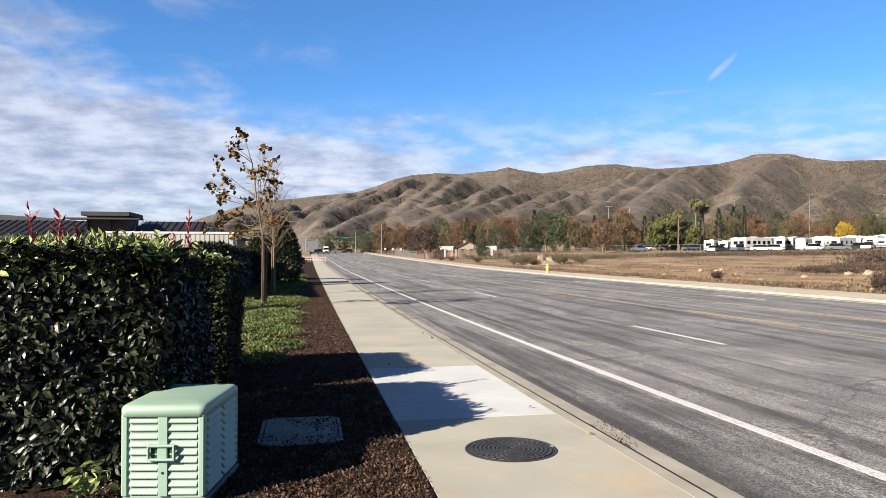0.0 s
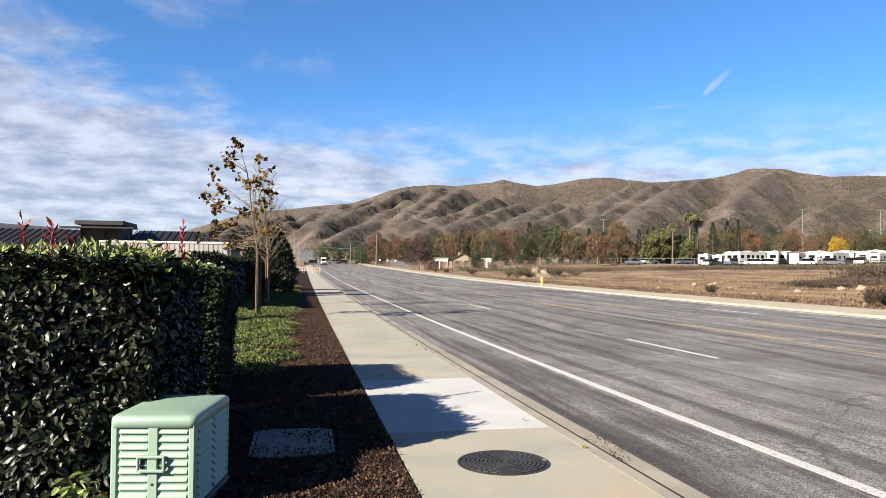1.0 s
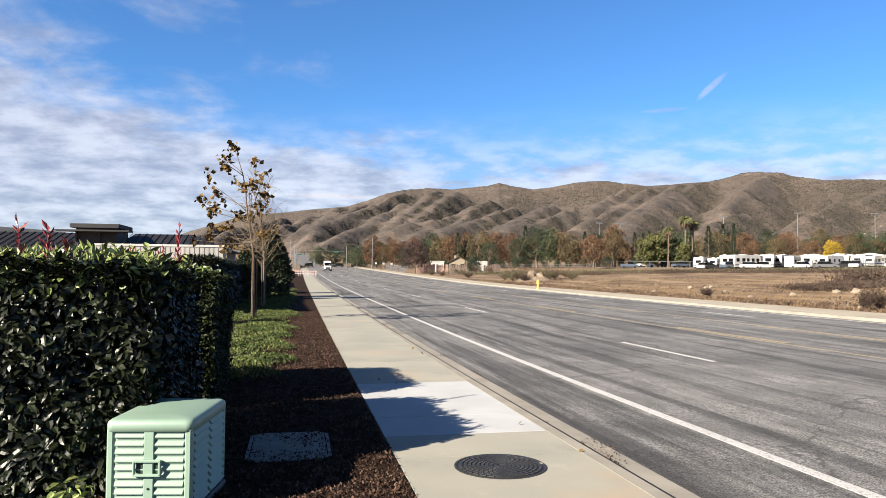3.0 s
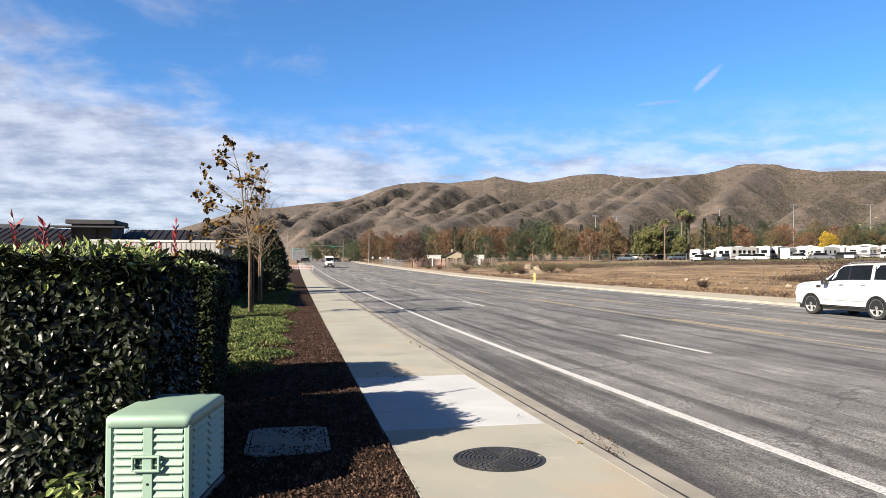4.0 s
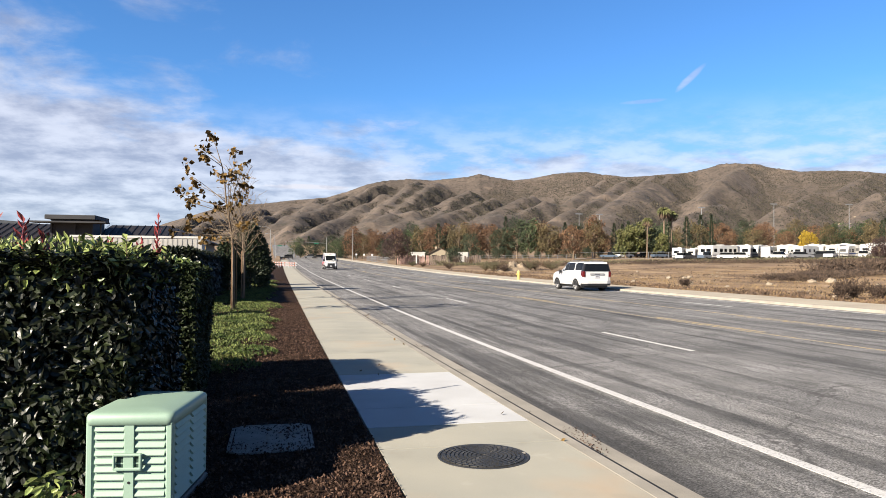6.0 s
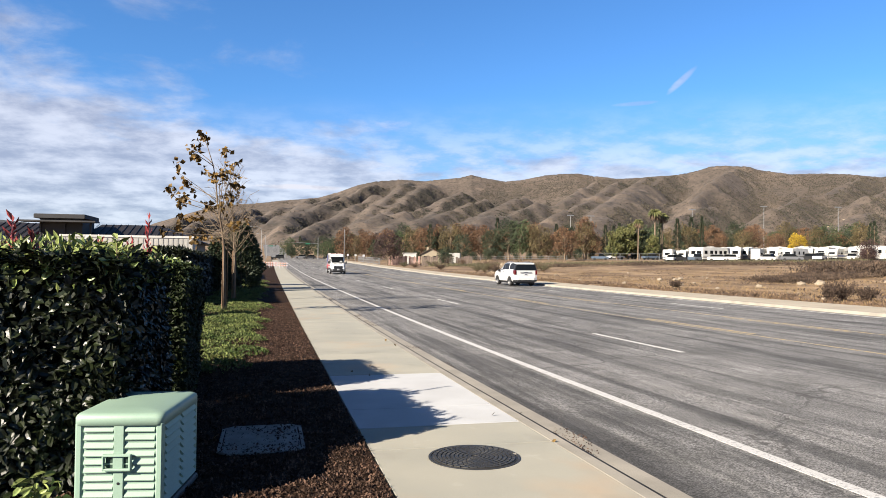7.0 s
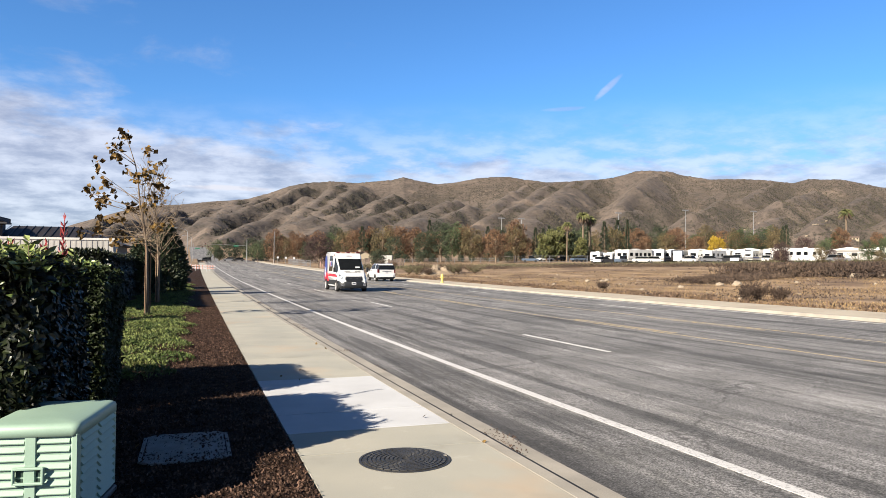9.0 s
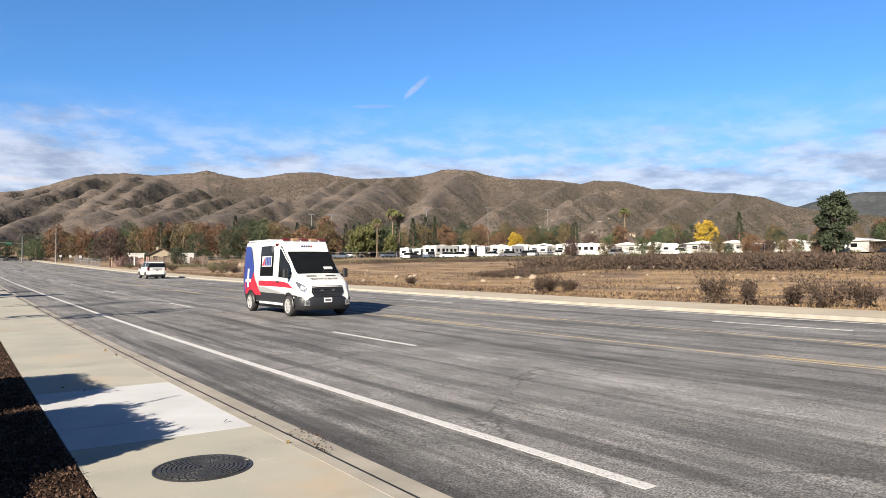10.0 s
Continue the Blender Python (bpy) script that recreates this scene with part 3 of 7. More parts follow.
g = Geo()
rows = []
for y in [-80] + [v for v in YLINE if -80 < v < 300] + [300]:
    z = lie(y)
    rows.append([(FAR_KERB - 0.10, y, z - 0.3), (FAR_KERB - 0.10, y, z - ROAD_DROP + 0.006), (FAR_KERB - 0.02, y, z - ROAD_DROP + 0.01), (FAR_KERB, y, z - 0.01), (FAR_KERB + 0.02, y, z + 0.002), (FAR_KERB + 0.148, y, z + 0.002), (FAR_KERB + 0.148, y, z - 0.3)])
g.loft(rows)
tagged(part("kerb_far", g, KERB), "low dusty concrete kerb", "kerb", kind="structure")

# pavement of single slabs, with open joints
pavement = tagged(strip("pavement_near", WALK_L + 0.01, WALK_R, -0.012, JOINT, -20, 250, 0.2), "pale concrete pavement in cast slabs", "pavement", kind="structure")
SLAB_Y = [-6.0, -3.6, -1.2, 1.3, 3.75, 6.12, 7.0, 7.95, 10.5, 13.1, 15.6, 18.2]
while SLAB_Y[-1] < 240:
    SLAB_Y.append(SLAB_Y[-1] + (2.55 if SLAB_Y[-1] < 60 else 5.0))
for k in range(len(SLAB_Y) - 1):
    y0, y1 = SLAB_Y[k] + 0.009, SLAB_Y[k + 1] - 0.009
    g = Geo()
    c = 0.0008
    rows = []
    for y, e in ((y0, c), (y0 + c, 0), (y1 - c, 0), (y1, c)):
        z = lie(y) - e
        rows.append([(WALK_L, y, z - 0.07), (WALK_L, y, z - c), (WALK_L + c, y, z), (WALK_R - c, y, z), (WALK_R, y, z - c), (WALK_R, y, z - 0.07)])
    g.loft(rows)
    part("slab", g, NEW_CONCRETE if y0 > 6.9 and y1 < 10.6 and k in (6, 7) else CONCRETE, pavement)

# planting bed: bark mulch under the hedge and the saplings
g = Geo()
by = [-18, -12, -8, -4, -2, 0] + [1.0 + 0.33 * k for k in range(40)] + [15 + k for k in range(0, 40)] + [60, 70, 80, 100, 130, 170]
bx = [-3.4, -2.6, -2.0, -1.5, -1.1, -0.8, -0.5, -0.2, 0.1, 0.4, 0.65, 0.84]
g.v = [(x, y, lie(y) + 0.004 + 0.022 * noise.noise((x * 2.2, y * 2.2, 0)) * (0.2 if x > 0.8 else 1)) for y in by for x in bx]
w = len(bx)
g.f = [(j * w + i, j * w + i + 1, (j + 1) * w + i + 1, (j + 1) * w + i) for j in range(len(by) - 1) for i in range(w - 1)]
tagged(part("mulch_bed", g, MULCH_BED, smooth=True), "dark brown bark mulch planting bed", "ground", kind="structure")

n = 110000
p = np.stack([rng.uniform(-1.6, 0.835, n), 2.6 + 28 * rng.random(n) ** 2.0, np.zeros(n)], 1)
p[:, 2] = [lie(y) + 0.010 + 0.02 * noise.noise((x * 2.2, y * 2.2, 0)) for x, y, _ in p.tolist()]
v, f = leaf_cloud(p, np.tile([0, 0, 0.12], (n, 1)), 0.027, 0.62, 0.5, 0.10, 3)
chips = part("mulch_chips", Geo().arrays(v, f), CHIP)
tagged(chips, "loose brown bark chips on the planting bed", "mulch", kind="stuff")

q = np.random.default_rng(19)
p = np.stack([KERB_R + 0.03 + 0.40 * q.random(6000) ** 1.6, 4.2 + 32 * q.random(6000) ** 1.5, np.zeros(6000)], 1)
p = p[np.array([noise.noise((x * 1.5, y * 0.7, 21)) > 0.16 for x, y, _ in p.tolist()])]
p[:, 2] = [lie(y) - ROAD_DROP + 0.016 for y in p[:, 1].tolist()]
v, f = leaf_cloud(p, np.tile([0, 0, 0.10], (len(p), 1)), 0.022, 0.6, 0.4, 0.08, 20)
tagged(part("gutter_debris", Geo().arrays(v, f), CHIP), "dark bits of bark and leaf litter in the gutter", "litter", kind="stuff")

# hills: a ridge line seen all round the north and east
RIDGE_AZ = [-40, -20, -12, -8.3, -4.2, -0.7, 1.0, 3.7, 5.5, 6.9, 8.2, 10.1, 12.3, 14.2, 15.1, 16.0, 17.1, 18.7, 20.1, 21.9, 23.2, 24.5, 25.4, 27.5, 28.8, 30.5, 32.1, 33.3, 34.5, 35.6, 37.2, 38.3, 40.1, 41.9, 43.5, 45.6, 46.7, 48.7, 50.0, 51.2, 52.9, 55.0, 56.9, 58.9, 60.6, 64, 68, 75, 100, 130]
RIDGE_EL = [0.5, 0.7, 1.3, 2.9, 4.3, 4.65, 4.9, 5.17, 5.73, 6.28, 6.57, 6.76, 6.67, 6.89, 6.98, 7.2, 6.96, 6.67, 6.79, 7.15, 7.26, 7.27, 7.11, 6.82, 6.82, 6.93, 6.99, 7.19, 7.55, 7.57, 7.4, 7.05, 6.73, 6.7, 6.58, 6.23, 6.47, 6.33, 5.99, 5.64, 5.64, 5.27, 5.11, 4.75, 4.03, 3.4, 2.9, 2.4, 1.5, 1.0]


# spurs that stand out: azimuth and elevation of the upper and of the lower end, in degrees
SPURS = [(2.2, 4.5, -3.5, 2.6), (-1.2, 4.2, -6.5, 2.4), (5.2, 5.3, -0.5, 2.7), (8.2, 6.3, 1.5, 3.2), (11.5, 6.2, 6.0, 4.4), (15.6, 5.6, 8.6, 3.1), (17.2, 5.2, 11.6, 2.9), (19.5, 5.0, 14.8, 2.9), (21.8, 4.9, 17.0, 3.2),
         (24.6, 4.4, 21.6, 3.0), (26.0, 6.5, 23.4, 4.9), (29.2, 5.2, 26.0, 4.0), (31.4, 6.9, 28.6, 5.2), (36.2, 7.3, 33.3, 5.0), (34.6, 4.6, 31.6, 3.2),
         (41.2, 5.1, 38.4, 3.8), (44.6, 6.2, 42.2, 5.0), (47.0, 5.6, 44.0, 4.3), (50.6, 5.2, 47.0, 3.2), (54.0, 4.8, 51.4, 3.4)]


def hills(name, mat_, r0, r1, az0, az1, azs, els, seed, rows_n, cols_n, label, spurs=(), chance=0):
    """A range of hills on a polar net: a skyline, and rounded spurs that come down from it, each with side ribs."""
    q = np.random.default_rng(seed)
    az = np.radians(np.linspace(az0, az1, cols_n + 1))[:, None]
    s = np.linspace(0, 1.25, rows_n + 1)[None, :]
    r = r0 + (r1 - r0) * s
    gx, gy = r * np.sin(az), r * np.cos(az)
    z0, top = 6.0, 1.5 + r1 * np.tan(np.radians(np.interp(np.degrees(az), azs, els)))
    up = np.where(s < 1, np.minimum(s, 1) ** 2.1, 1 - (s - 1) * 1.8)
    z = z0 + (top - z0) * np.maximum(0, up)

    def place(a, e):
        """The point on the slopes seen at azimuth a and elevation e."""
        full = np.interp(a, azs, els)
        d = r0 + (r1 - r0) * min(1.0, max(0.02, (e - 1.0) / max(0.5, full - 1.0))) ** 1.45
        return np.array([d * math.sin(radians(a)), d * math.cos(radians(a)), 1.5 + d * math.tan(radians(e))])

    def rib(p, e, steep, soft_, sag=0.0):
        """Raise the land to a rounded crest from p down to e."""
        nonlocal z
        dx, dy = e[0] - p[0], e[1] - p[1]
        t = np.clip(((gx - p[0]) * dx + (gy - p[1]) * dy) / (dx * dx + dy * dy + 1e-6), 0, 1)
        away = np.hypot(gx - p[0] - dx * t, gy - p[1] - dy * t)
        crest = p[2] + (e[2] - p[2]) * t - sag * np.sin(math.pi * t)
        z_ = crest - steep * (np.sqrt(away ** 2 + soft_ ** 2) - soft_)
        gap = np.clip((z_ - z) / 9.0, -30, 30)
        z = z + 9.0 * np.logaddexp(0, gap)

    lines = list(spurs)
    for k in range(chance):
        a = q.uniform(az0, az1)
        full = np.interp(a, azs, els)
        e = 1.4 + (full - 1.4) * (q.uniform(0.25, 0.85) if k % 2 else q.uniform(0.93, 0.99))
        lines.append((a, e, a - q.uniform(2.0, 5.0), 1.4 + (e - 1.4) * q.uniform(0.15, 0.45)))
    z -= 9.0 * np.clip((1 - s) * 6, 0, 1)
    for a, e, b, c in lines:
        p, d = place(a, e), place(b, c)
        rib(p, d, q.uniform(0.85, 1.15), 11)
        run = math.hypot(d[0] - p[0], d[1] - p[1])
        for k in range(int(2 + run / 70)):
            t = q.uniform(0.05, 0.95)
            m_ = p + (d - p) * t - np.array([0, 0, 3.0])
            turn = math.atan2(d[1] - p[1], d[0] - p[0]) + q.choice([-1, 1]) * q.uniform(0.5, 1.1)
            ln = q.uniform(30, 90)
            rib(m_, m_ + np.array([ln * math.cos(turn), ln * math.sin(turn), -ln * q.uniform(0.40, 0.55)]), 0.95, 7)
    wob = lambda f_, k: np.array([noise.noise((x * f_, y * f_, k)) for x, y in zip(gx.ravel().tolist(), gy.ravel().tolist())]).reshape(gx.shape)
    body = np.minimum(1, s * 3.0) * np.clip((1 - s) * 5, 0, 1)
    z = z - body * (12 * np.abs(wob(0.008, seed)) + 6 * np.abs(wob(0.02, seed + 3)) + 1.5 * np.abs(wob(0.07, seed + 6)) - 5)
    # nothing rises over the skyline
    z = np.minimum(z, 1.5 + r * np.tan(np.radians(np.interp(np.degrees(az), azs, els))) - 12 * np.clip(1 - s, 0, 1))
    knob = np.array([noise.noise((a * 63, seed, 7)) * 0.005 + noise.noise((a * 212, seed, 8)) * 0.007 + noise.noise((a * 515, seed, 9)) * 0.006 for a in az[:, 0]])[:, None]
    z = z + (top - z0) * knob * np.minimum(1, s) ** 5
    z[:, 0] = 0
    z = np.maximum(z, 0)
    mean = sum(np.roll(np.roll(z, i, 0), j, 1) for i in (-9, -5, 0, 5, 9) for j in (-6, -3, 0, 3, 6)) / 25
    verts = np.stack([gx, gy, z], 2)
    m_ = rows_n + 1
    g = Geo()
    g.v = [tuple(p) for p in verts.reshape(-1, 3)]
    g.f = [(i * m_ + j, (i + 1) * m_ + j, (i + 1) * m_ + j + 1, i * m_ + j + 1) for i in range(cols_n) for j in range(rows_n)]
    ob = part(name, g, mat_, smooth=True)
    return tagged(ob, label, "hills", kind="structure"), verts, mean - z


_, slope, gully = hills("hills", HILL, 1050, 2100, -40, 100, RIDGE_AZ, RIDGE_EL, 4, 150, 900, "brown chaparral-covered hills with eroded gullies", SPURS, 46)


hills("far_mountain", FAR_HILL, 2600, 4200, 48, 90, [48, 58, 61, 63, 65, 67, 72, 90], [2, 3.2, 3.9, 4.45, 4.8, 4.75, 4.9, 3.2], 9, 30, 120, "blue-grey distant mountain", (), 8)
hills("west_ridge", FAR_HILL, 2600, 4200, -75, -4, [-75, -40, -30, -22, -18, -12, -4], [1, 2.2, 2.6, 3.0, 2.8, 2.2, 1.0], 11, 24, 120, "blue-grey distant ridge", (), 8)

# single dark shrubs over the slopes
q = np.random.default_rng(404)
pts = []
shady = np.gradient(slope[:, :, 2], axis=0)
shady = np.clip(-shady / (np.std(shady) + 1e-6), -1.2, 1.2)
deep = np.clip(gully / np.std(gully), -1.5, 1.5)
while len(pts) < 235000:
    ci, cj = q.integers(170, slope.shape[0] - 160), int(4 + q.random() ** 0.9 * (slope.shape[1] * 0.80 - 6))
    fa, fb = q.random(), q.random()
    p = (slope[ci, cj] * (1 - fa) + slope[ci + 1, cj] * fa) * (1 - fb) + (slope[ci, cj + 1] * (1 - fa) + slope[ci + 1, cj + 1] * fa) * fb
    thick = 0.75 * noise.noise((p[0] * 0.003, p[1] * 0.003, 2)) + 0.4 * noise.noise((p[0] * 0.012, p[1] * 0.012, 5)) + 0.5 * (cj / slope.shape[1] - 0.4) + 0.27 * min(1.0, max(0.0, ci * 0.1556 - 72.0) / 8.0) + 0.34 * shady[ci, cj] + 0.20 * deep[ci, cj]
    if thick + q.normal(0, 0.08) > 0.25 or q.random() < 0.010:
        pts.append(p)
pts = np.array(pts)
v, f = leaf_cloud(pts - [0, 0, 0.8], np.tile([0, 0, 0.8], (len(pts), 1)), 2.2, 1.2, 0.7, 0.12, 41)
tagged(part("chaparral", Geo().arrays(v, f), CHAPARRAL), "dark chaparral shrubs dotted over the hillsides", "shrubs", kind="stuff")


def on_hill(az, up):
    """A point of the hills at an azimuth in degrees and a share of the way up."""
    return Vector(slope[round((az + 40) / 140 * 900), round(up * 120)])


for az, up, wide in ((39.2, 0.22, 15), (39.9, 0.25, 11), (48.2, 0.24, 20), (49.4, 0.27, 15), (50.1, 0.22, 12), (44.6, 0.20, 12)):
    ob = thing("hillside_house", Matrix.Translation(on_hill(az, up) - Vector((0, 0, 1.0))) @ pose(0, 0, 0, 0, 0, -az), "low pale house with a brown roof on the hillside", "house", "hillside houses")
    part("wall", Geo().box(-wide / 2, -4, -3, wide / 2, 4, 4.2), STUCCO, ob)
    part("roof", Geo().loft([[(x, -5, 4.1), (x, 0, 6.2), (x, 5, 4.1), (x, 5, 3.9), (x, -5, 3.9)] for x in (-wide / 2 - 0.8, wide / 2 + 0.8)]), ROOF_TILE, ob, "brown gabled roof")
    for k in range(3):
        x = wide * (-0.34 + 0.30 * k)
        part("window", Geo().box(x, -4.06, 1.2, x + wide * 0.12, -3.98, 3.0), GLASS, ob, "dark window")

# ================= hedge, box and planting by the pavement =================


SHOULDER = 0.36                                    # rounding of a hedge's upper edges


def hedge_surface(n, x0, x1, y0, y1, h, seed, front=True):
    """Points and normals over a clipped hedge with rounded, uneven faces."""
    r = np.random.default_rng(seed)
    areas = [(y1 - y0) * h, (x1 - x0) * h * 1.15, (x1 - x0) * (y1 - y0) * 0.8, (x1 - x0) * h * 0.7]
    k = r.choice(4, n, p=np.array(areas) / sum(areas))
    a, b = r.random(n), r.random(n)
    p, nn = np.zeros((n, 3)), np.zeros((n, 3))
    for side, nor in ((0, (1, 0, 0.1)), (1, (0, -1, 0.1)), (2, (0, 0, 1)), (3, (0, 1, 0.1))):
        i = k == side
        if side == 0:
            p[i] = np.stack([np.full(i.sum(), x1), y0 + a[i] * (y1 - y0), b[i] * h], 1)
        elif side == 1:
            p[i] = np.stack([x0 + a[i] * (x1 - x0), np.full(i.sum(), y0), b[i] * h], 1)
        elif side == 2:
            p[i] = np.stack([x0 + a[i] * (x1 - x0), y0 + b[i] * (y1 - y0), np.full(i.sum(), h)], 1)
        else:
            p[i] = np.stack([x0 + a[i] * (x1 - x0), np.full(i.sum(), y1), b[i] * h], 1)
        nn[i] = nor
    lump = np.array([noise.noise((x * 1.3, y * 1.3, z * 1.3)) * 0.09 + noise.noise((x * 4.3, y * 4.3, z * 4.3)) * 0.05 for x, y, z in p.tolist()])
    p += nn * (lump - r.random(n) ** 1.5 * 0.17)[:, None]
    # round the upper edges
    c = np.array([(x0 + x1) / 2, (y0 + y1) / 2, 0])
    over = SHOULDER - np.sqrt(SHOULDER ** 2 - np.clip(p[:, 2] - h + SHOULDER, 0, SHOULDER) ** 2)
    p[:, :2] -= np.sign(p[:, :2] - c[:2]) * over[:, None] * (nn[:, :2] != 0)
    p[:, 2] += np.array([lie(y) for y in p[:, 1]]) - p[:, 2] / h * 0.02 * np.clip(p[:, 1] - y0, 0, 6)
    return p, nn


def build_hedge(x0, x1, y0, y1, h, n, size, seed, label, leaf=LEAF, top_leaf=LEAF_TOP):
    ob = thing("hedge", pose(0, 0, 0), label, "hedge")
    # near-black filler core: the shade between the leaves, put into its colour
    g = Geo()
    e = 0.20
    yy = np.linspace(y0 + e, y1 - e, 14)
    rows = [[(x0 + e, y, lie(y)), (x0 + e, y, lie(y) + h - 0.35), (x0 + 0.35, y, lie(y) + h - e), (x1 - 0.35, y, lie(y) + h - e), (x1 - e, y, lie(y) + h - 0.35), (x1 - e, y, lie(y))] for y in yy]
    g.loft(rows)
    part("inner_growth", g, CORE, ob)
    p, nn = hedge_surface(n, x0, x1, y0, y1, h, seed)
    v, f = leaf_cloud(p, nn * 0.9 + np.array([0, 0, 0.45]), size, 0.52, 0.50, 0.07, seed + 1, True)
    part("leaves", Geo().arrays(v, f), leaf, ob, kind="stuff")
    # upright young leaves over the top, sunlight put into their colour
    r = np.random.default_rng(seed + 5)
    m_ = int((x1 - x0) * (y1 - y0) * 760)
    across, along = int((x1 - x0) * 4.2 / size ** 1.4), int((y1 - y0) * 4.2 / size ** 1.4)
    # rounded front and side edges, in the leaf colour brightened as sunlit
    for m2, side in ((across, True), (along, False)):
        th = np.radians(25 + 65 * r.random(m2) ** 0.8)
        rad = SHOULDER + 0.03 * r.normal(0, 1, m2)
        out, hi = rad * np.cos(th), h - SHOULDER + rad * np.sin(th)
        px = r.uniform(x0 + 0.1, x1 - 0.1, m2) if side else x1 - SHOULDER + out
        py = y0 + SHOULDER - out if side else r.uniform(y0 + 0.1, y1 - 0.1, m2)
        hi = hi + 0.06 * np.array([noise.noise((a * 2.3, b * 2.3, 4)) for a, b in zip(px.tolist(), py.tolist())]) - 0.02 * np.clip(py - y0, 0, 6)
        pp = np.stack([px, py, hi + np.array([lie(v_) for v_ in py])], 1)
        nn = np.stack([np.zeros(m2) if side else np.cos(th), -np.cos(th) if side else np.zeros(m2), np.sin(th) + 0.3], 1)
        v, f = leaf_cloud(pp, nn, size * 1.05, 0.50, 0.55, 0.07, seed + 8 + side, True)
        part("shoulder_leaves", Geo().arrays(v, f), top_leaf, ob, "leaves on the rounded edge, brightened as if sunlit", kind="stuff")
    q = np.stack([r.uniform(x0 + 0.04, x1 - 0.03, m_), r.uniform(y0 + 0.04, y1 - 0.03, m_), np.zeros(m_)], 1)
    q[:, 2] = [lie(y) + h + 0.05 * noise.noise((x * 2, y * 2, 1)) - 0.05 for x, y, _ in q.tolist()]
    q[:, 2] += r.random(m_) ** 2.4 * 0.17 - 0.02 * np.clip(q[:, 1] - y0, 0, 6)
    edge = np.minimum(np.minimum(q[:, 0] - x0, x1 - q[:, 0]), q[:, 1] - y0)
    q[:, 2] -= SHOULDER - np.sqrt(SHOULDER ** 2 - np.clip(SHOULDER - edge, 0, SHOULDER) ** 2) + 0.02
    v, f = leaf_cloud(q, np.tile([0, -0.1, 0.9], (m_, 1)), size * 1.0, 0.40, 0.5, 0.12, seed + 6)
    part("top_leaves", Geo().arrays(v, f), top_leaf, ob, "young leaves, brightened as if sunlit", kind="stuff")
    return ob


HEDGE_X0, HEDGE_X1 = -2.75, -0.94
near_hedge = build_hedge(HEDGE_X0, HEDGE_X1 - 0.07, 5.35, 7.7, 1.66, 30000, 0.080, 21, "dark glossy photinia hedge with red new shoots beside the pavement")
fine_hedge = build_hedge(HEDGE_X0, HEDGE_X1 - 0.02, 8.62, 10.8, 1.63, 46000, 0.054, 23, "clipped small-leaved green hedge beside the pavement", FINE_LEAF, FINE_TOP)


def shoot(x, y, z, h, seed):
    """An upright shoot with narrow red leaves."""
    r = np.random.default_rng(seed)
    g = Geo()
    lean = r.uniform(-0.04, 0.04, 2)
    g.tube([(x, y, z), (x + lean[0] * 0.5, y, z + h * 0.5), (x + lean[0], y + lean[1], z + h)], [0.006, 0.005, 0.003], 5)
    part("stem", g, RED_LEAF, near_hedge, "red new shoot")
    n = 16
    t = np.linspace(0.25, 1, n)
    p = np.stack([x + lean[0] * t, y + lean[1] * t, z + h * t], 1)
    ang = np.arange(n) * 2.4
    nn = np.stack([np.cos(ang) * 0.5, np.sin(ang) * 0.5, np.full(n, 0.8)], 1)
    v, f = leaf_cloud(p, nn, 0.085, 0.30, 0.12, 0.14, seed)
    part("shoot_leaves", Geo().arrays(v, f), RED_LEAF, near_hedge, "narrow red new leaves")


for i, (x, y, h) in enumerate(((-2.03, 5.8, 0.37), (-1.88, 5.9, 0.33), (-1.16, 7.3, 0.46), (-1.27, 7.1, 0.20), (-1.42, 6.4, 0.20), (-1.75, 6.0, 0.22))):
    shoot(x, y, lie(y) + 1.58, h, 60 + i)

rs = np.random.default_rng(91)
for i in range(46):
    x, y = (rs.uniform(-1.5, -1.0), rs.uniform(5.5, 7.4)) if i % 3 else (rs.uniform(-2.7, -1.2), rs.uniform(5.4, 7.5))
    h = rs.uniform(0.10, 0.25)
    z = lie(y) + 1.54 - 0.02 * (y - 5.35)
    g = Geo().tube([(x, y, z), (x + rs.normal(0, 0.03), y, z + h)], [0.006, 0.003], 4)
    stem = part("sprig_stem", g, TAN_TWIG, near_hedge)
    t = np.linspace(0.1, 1, 15)
    p = np.stack([np.full(15, x), np.full(15, y), z + h * t], 1)
    ang = np.arange(15) * 2.4
    v, f = leaf_cloud(p, np.stack([np.cos(ang), np.sin(ang), np.full(15, 0.7)], 1), 0.085, 0.40, 0.2, 0.12, 900 + i)
    part("sprig_leaves", Geo().arrays(v, f), LEAF_TOP, near_hedge, "upright young sprig")

# a low leafy sprout at the hedge's foot
r = np.random.default_rng(9)
p = np.stack([-1.42 + r.normal(0, 0.06, 60), 4.98 + r.normal(0, 0.05, 60), 0.02 + r.random(60) * 0.24], 1)
p[:, 2] += lie(5.0)
v, f = leaf_cloud(p, np.tile([0, -0.3, 0.4], (60, 1)), 0.075, 0.5, 0.7, 0.08, 4, True)
sprout = thing("sprout", pose(0, 0, 0), "small leafy green sprout at the foot of the hedge", "plant")
part("foliage", Geo().arrays(v, f), LEAF_TOP, sprout, kind="stuff")


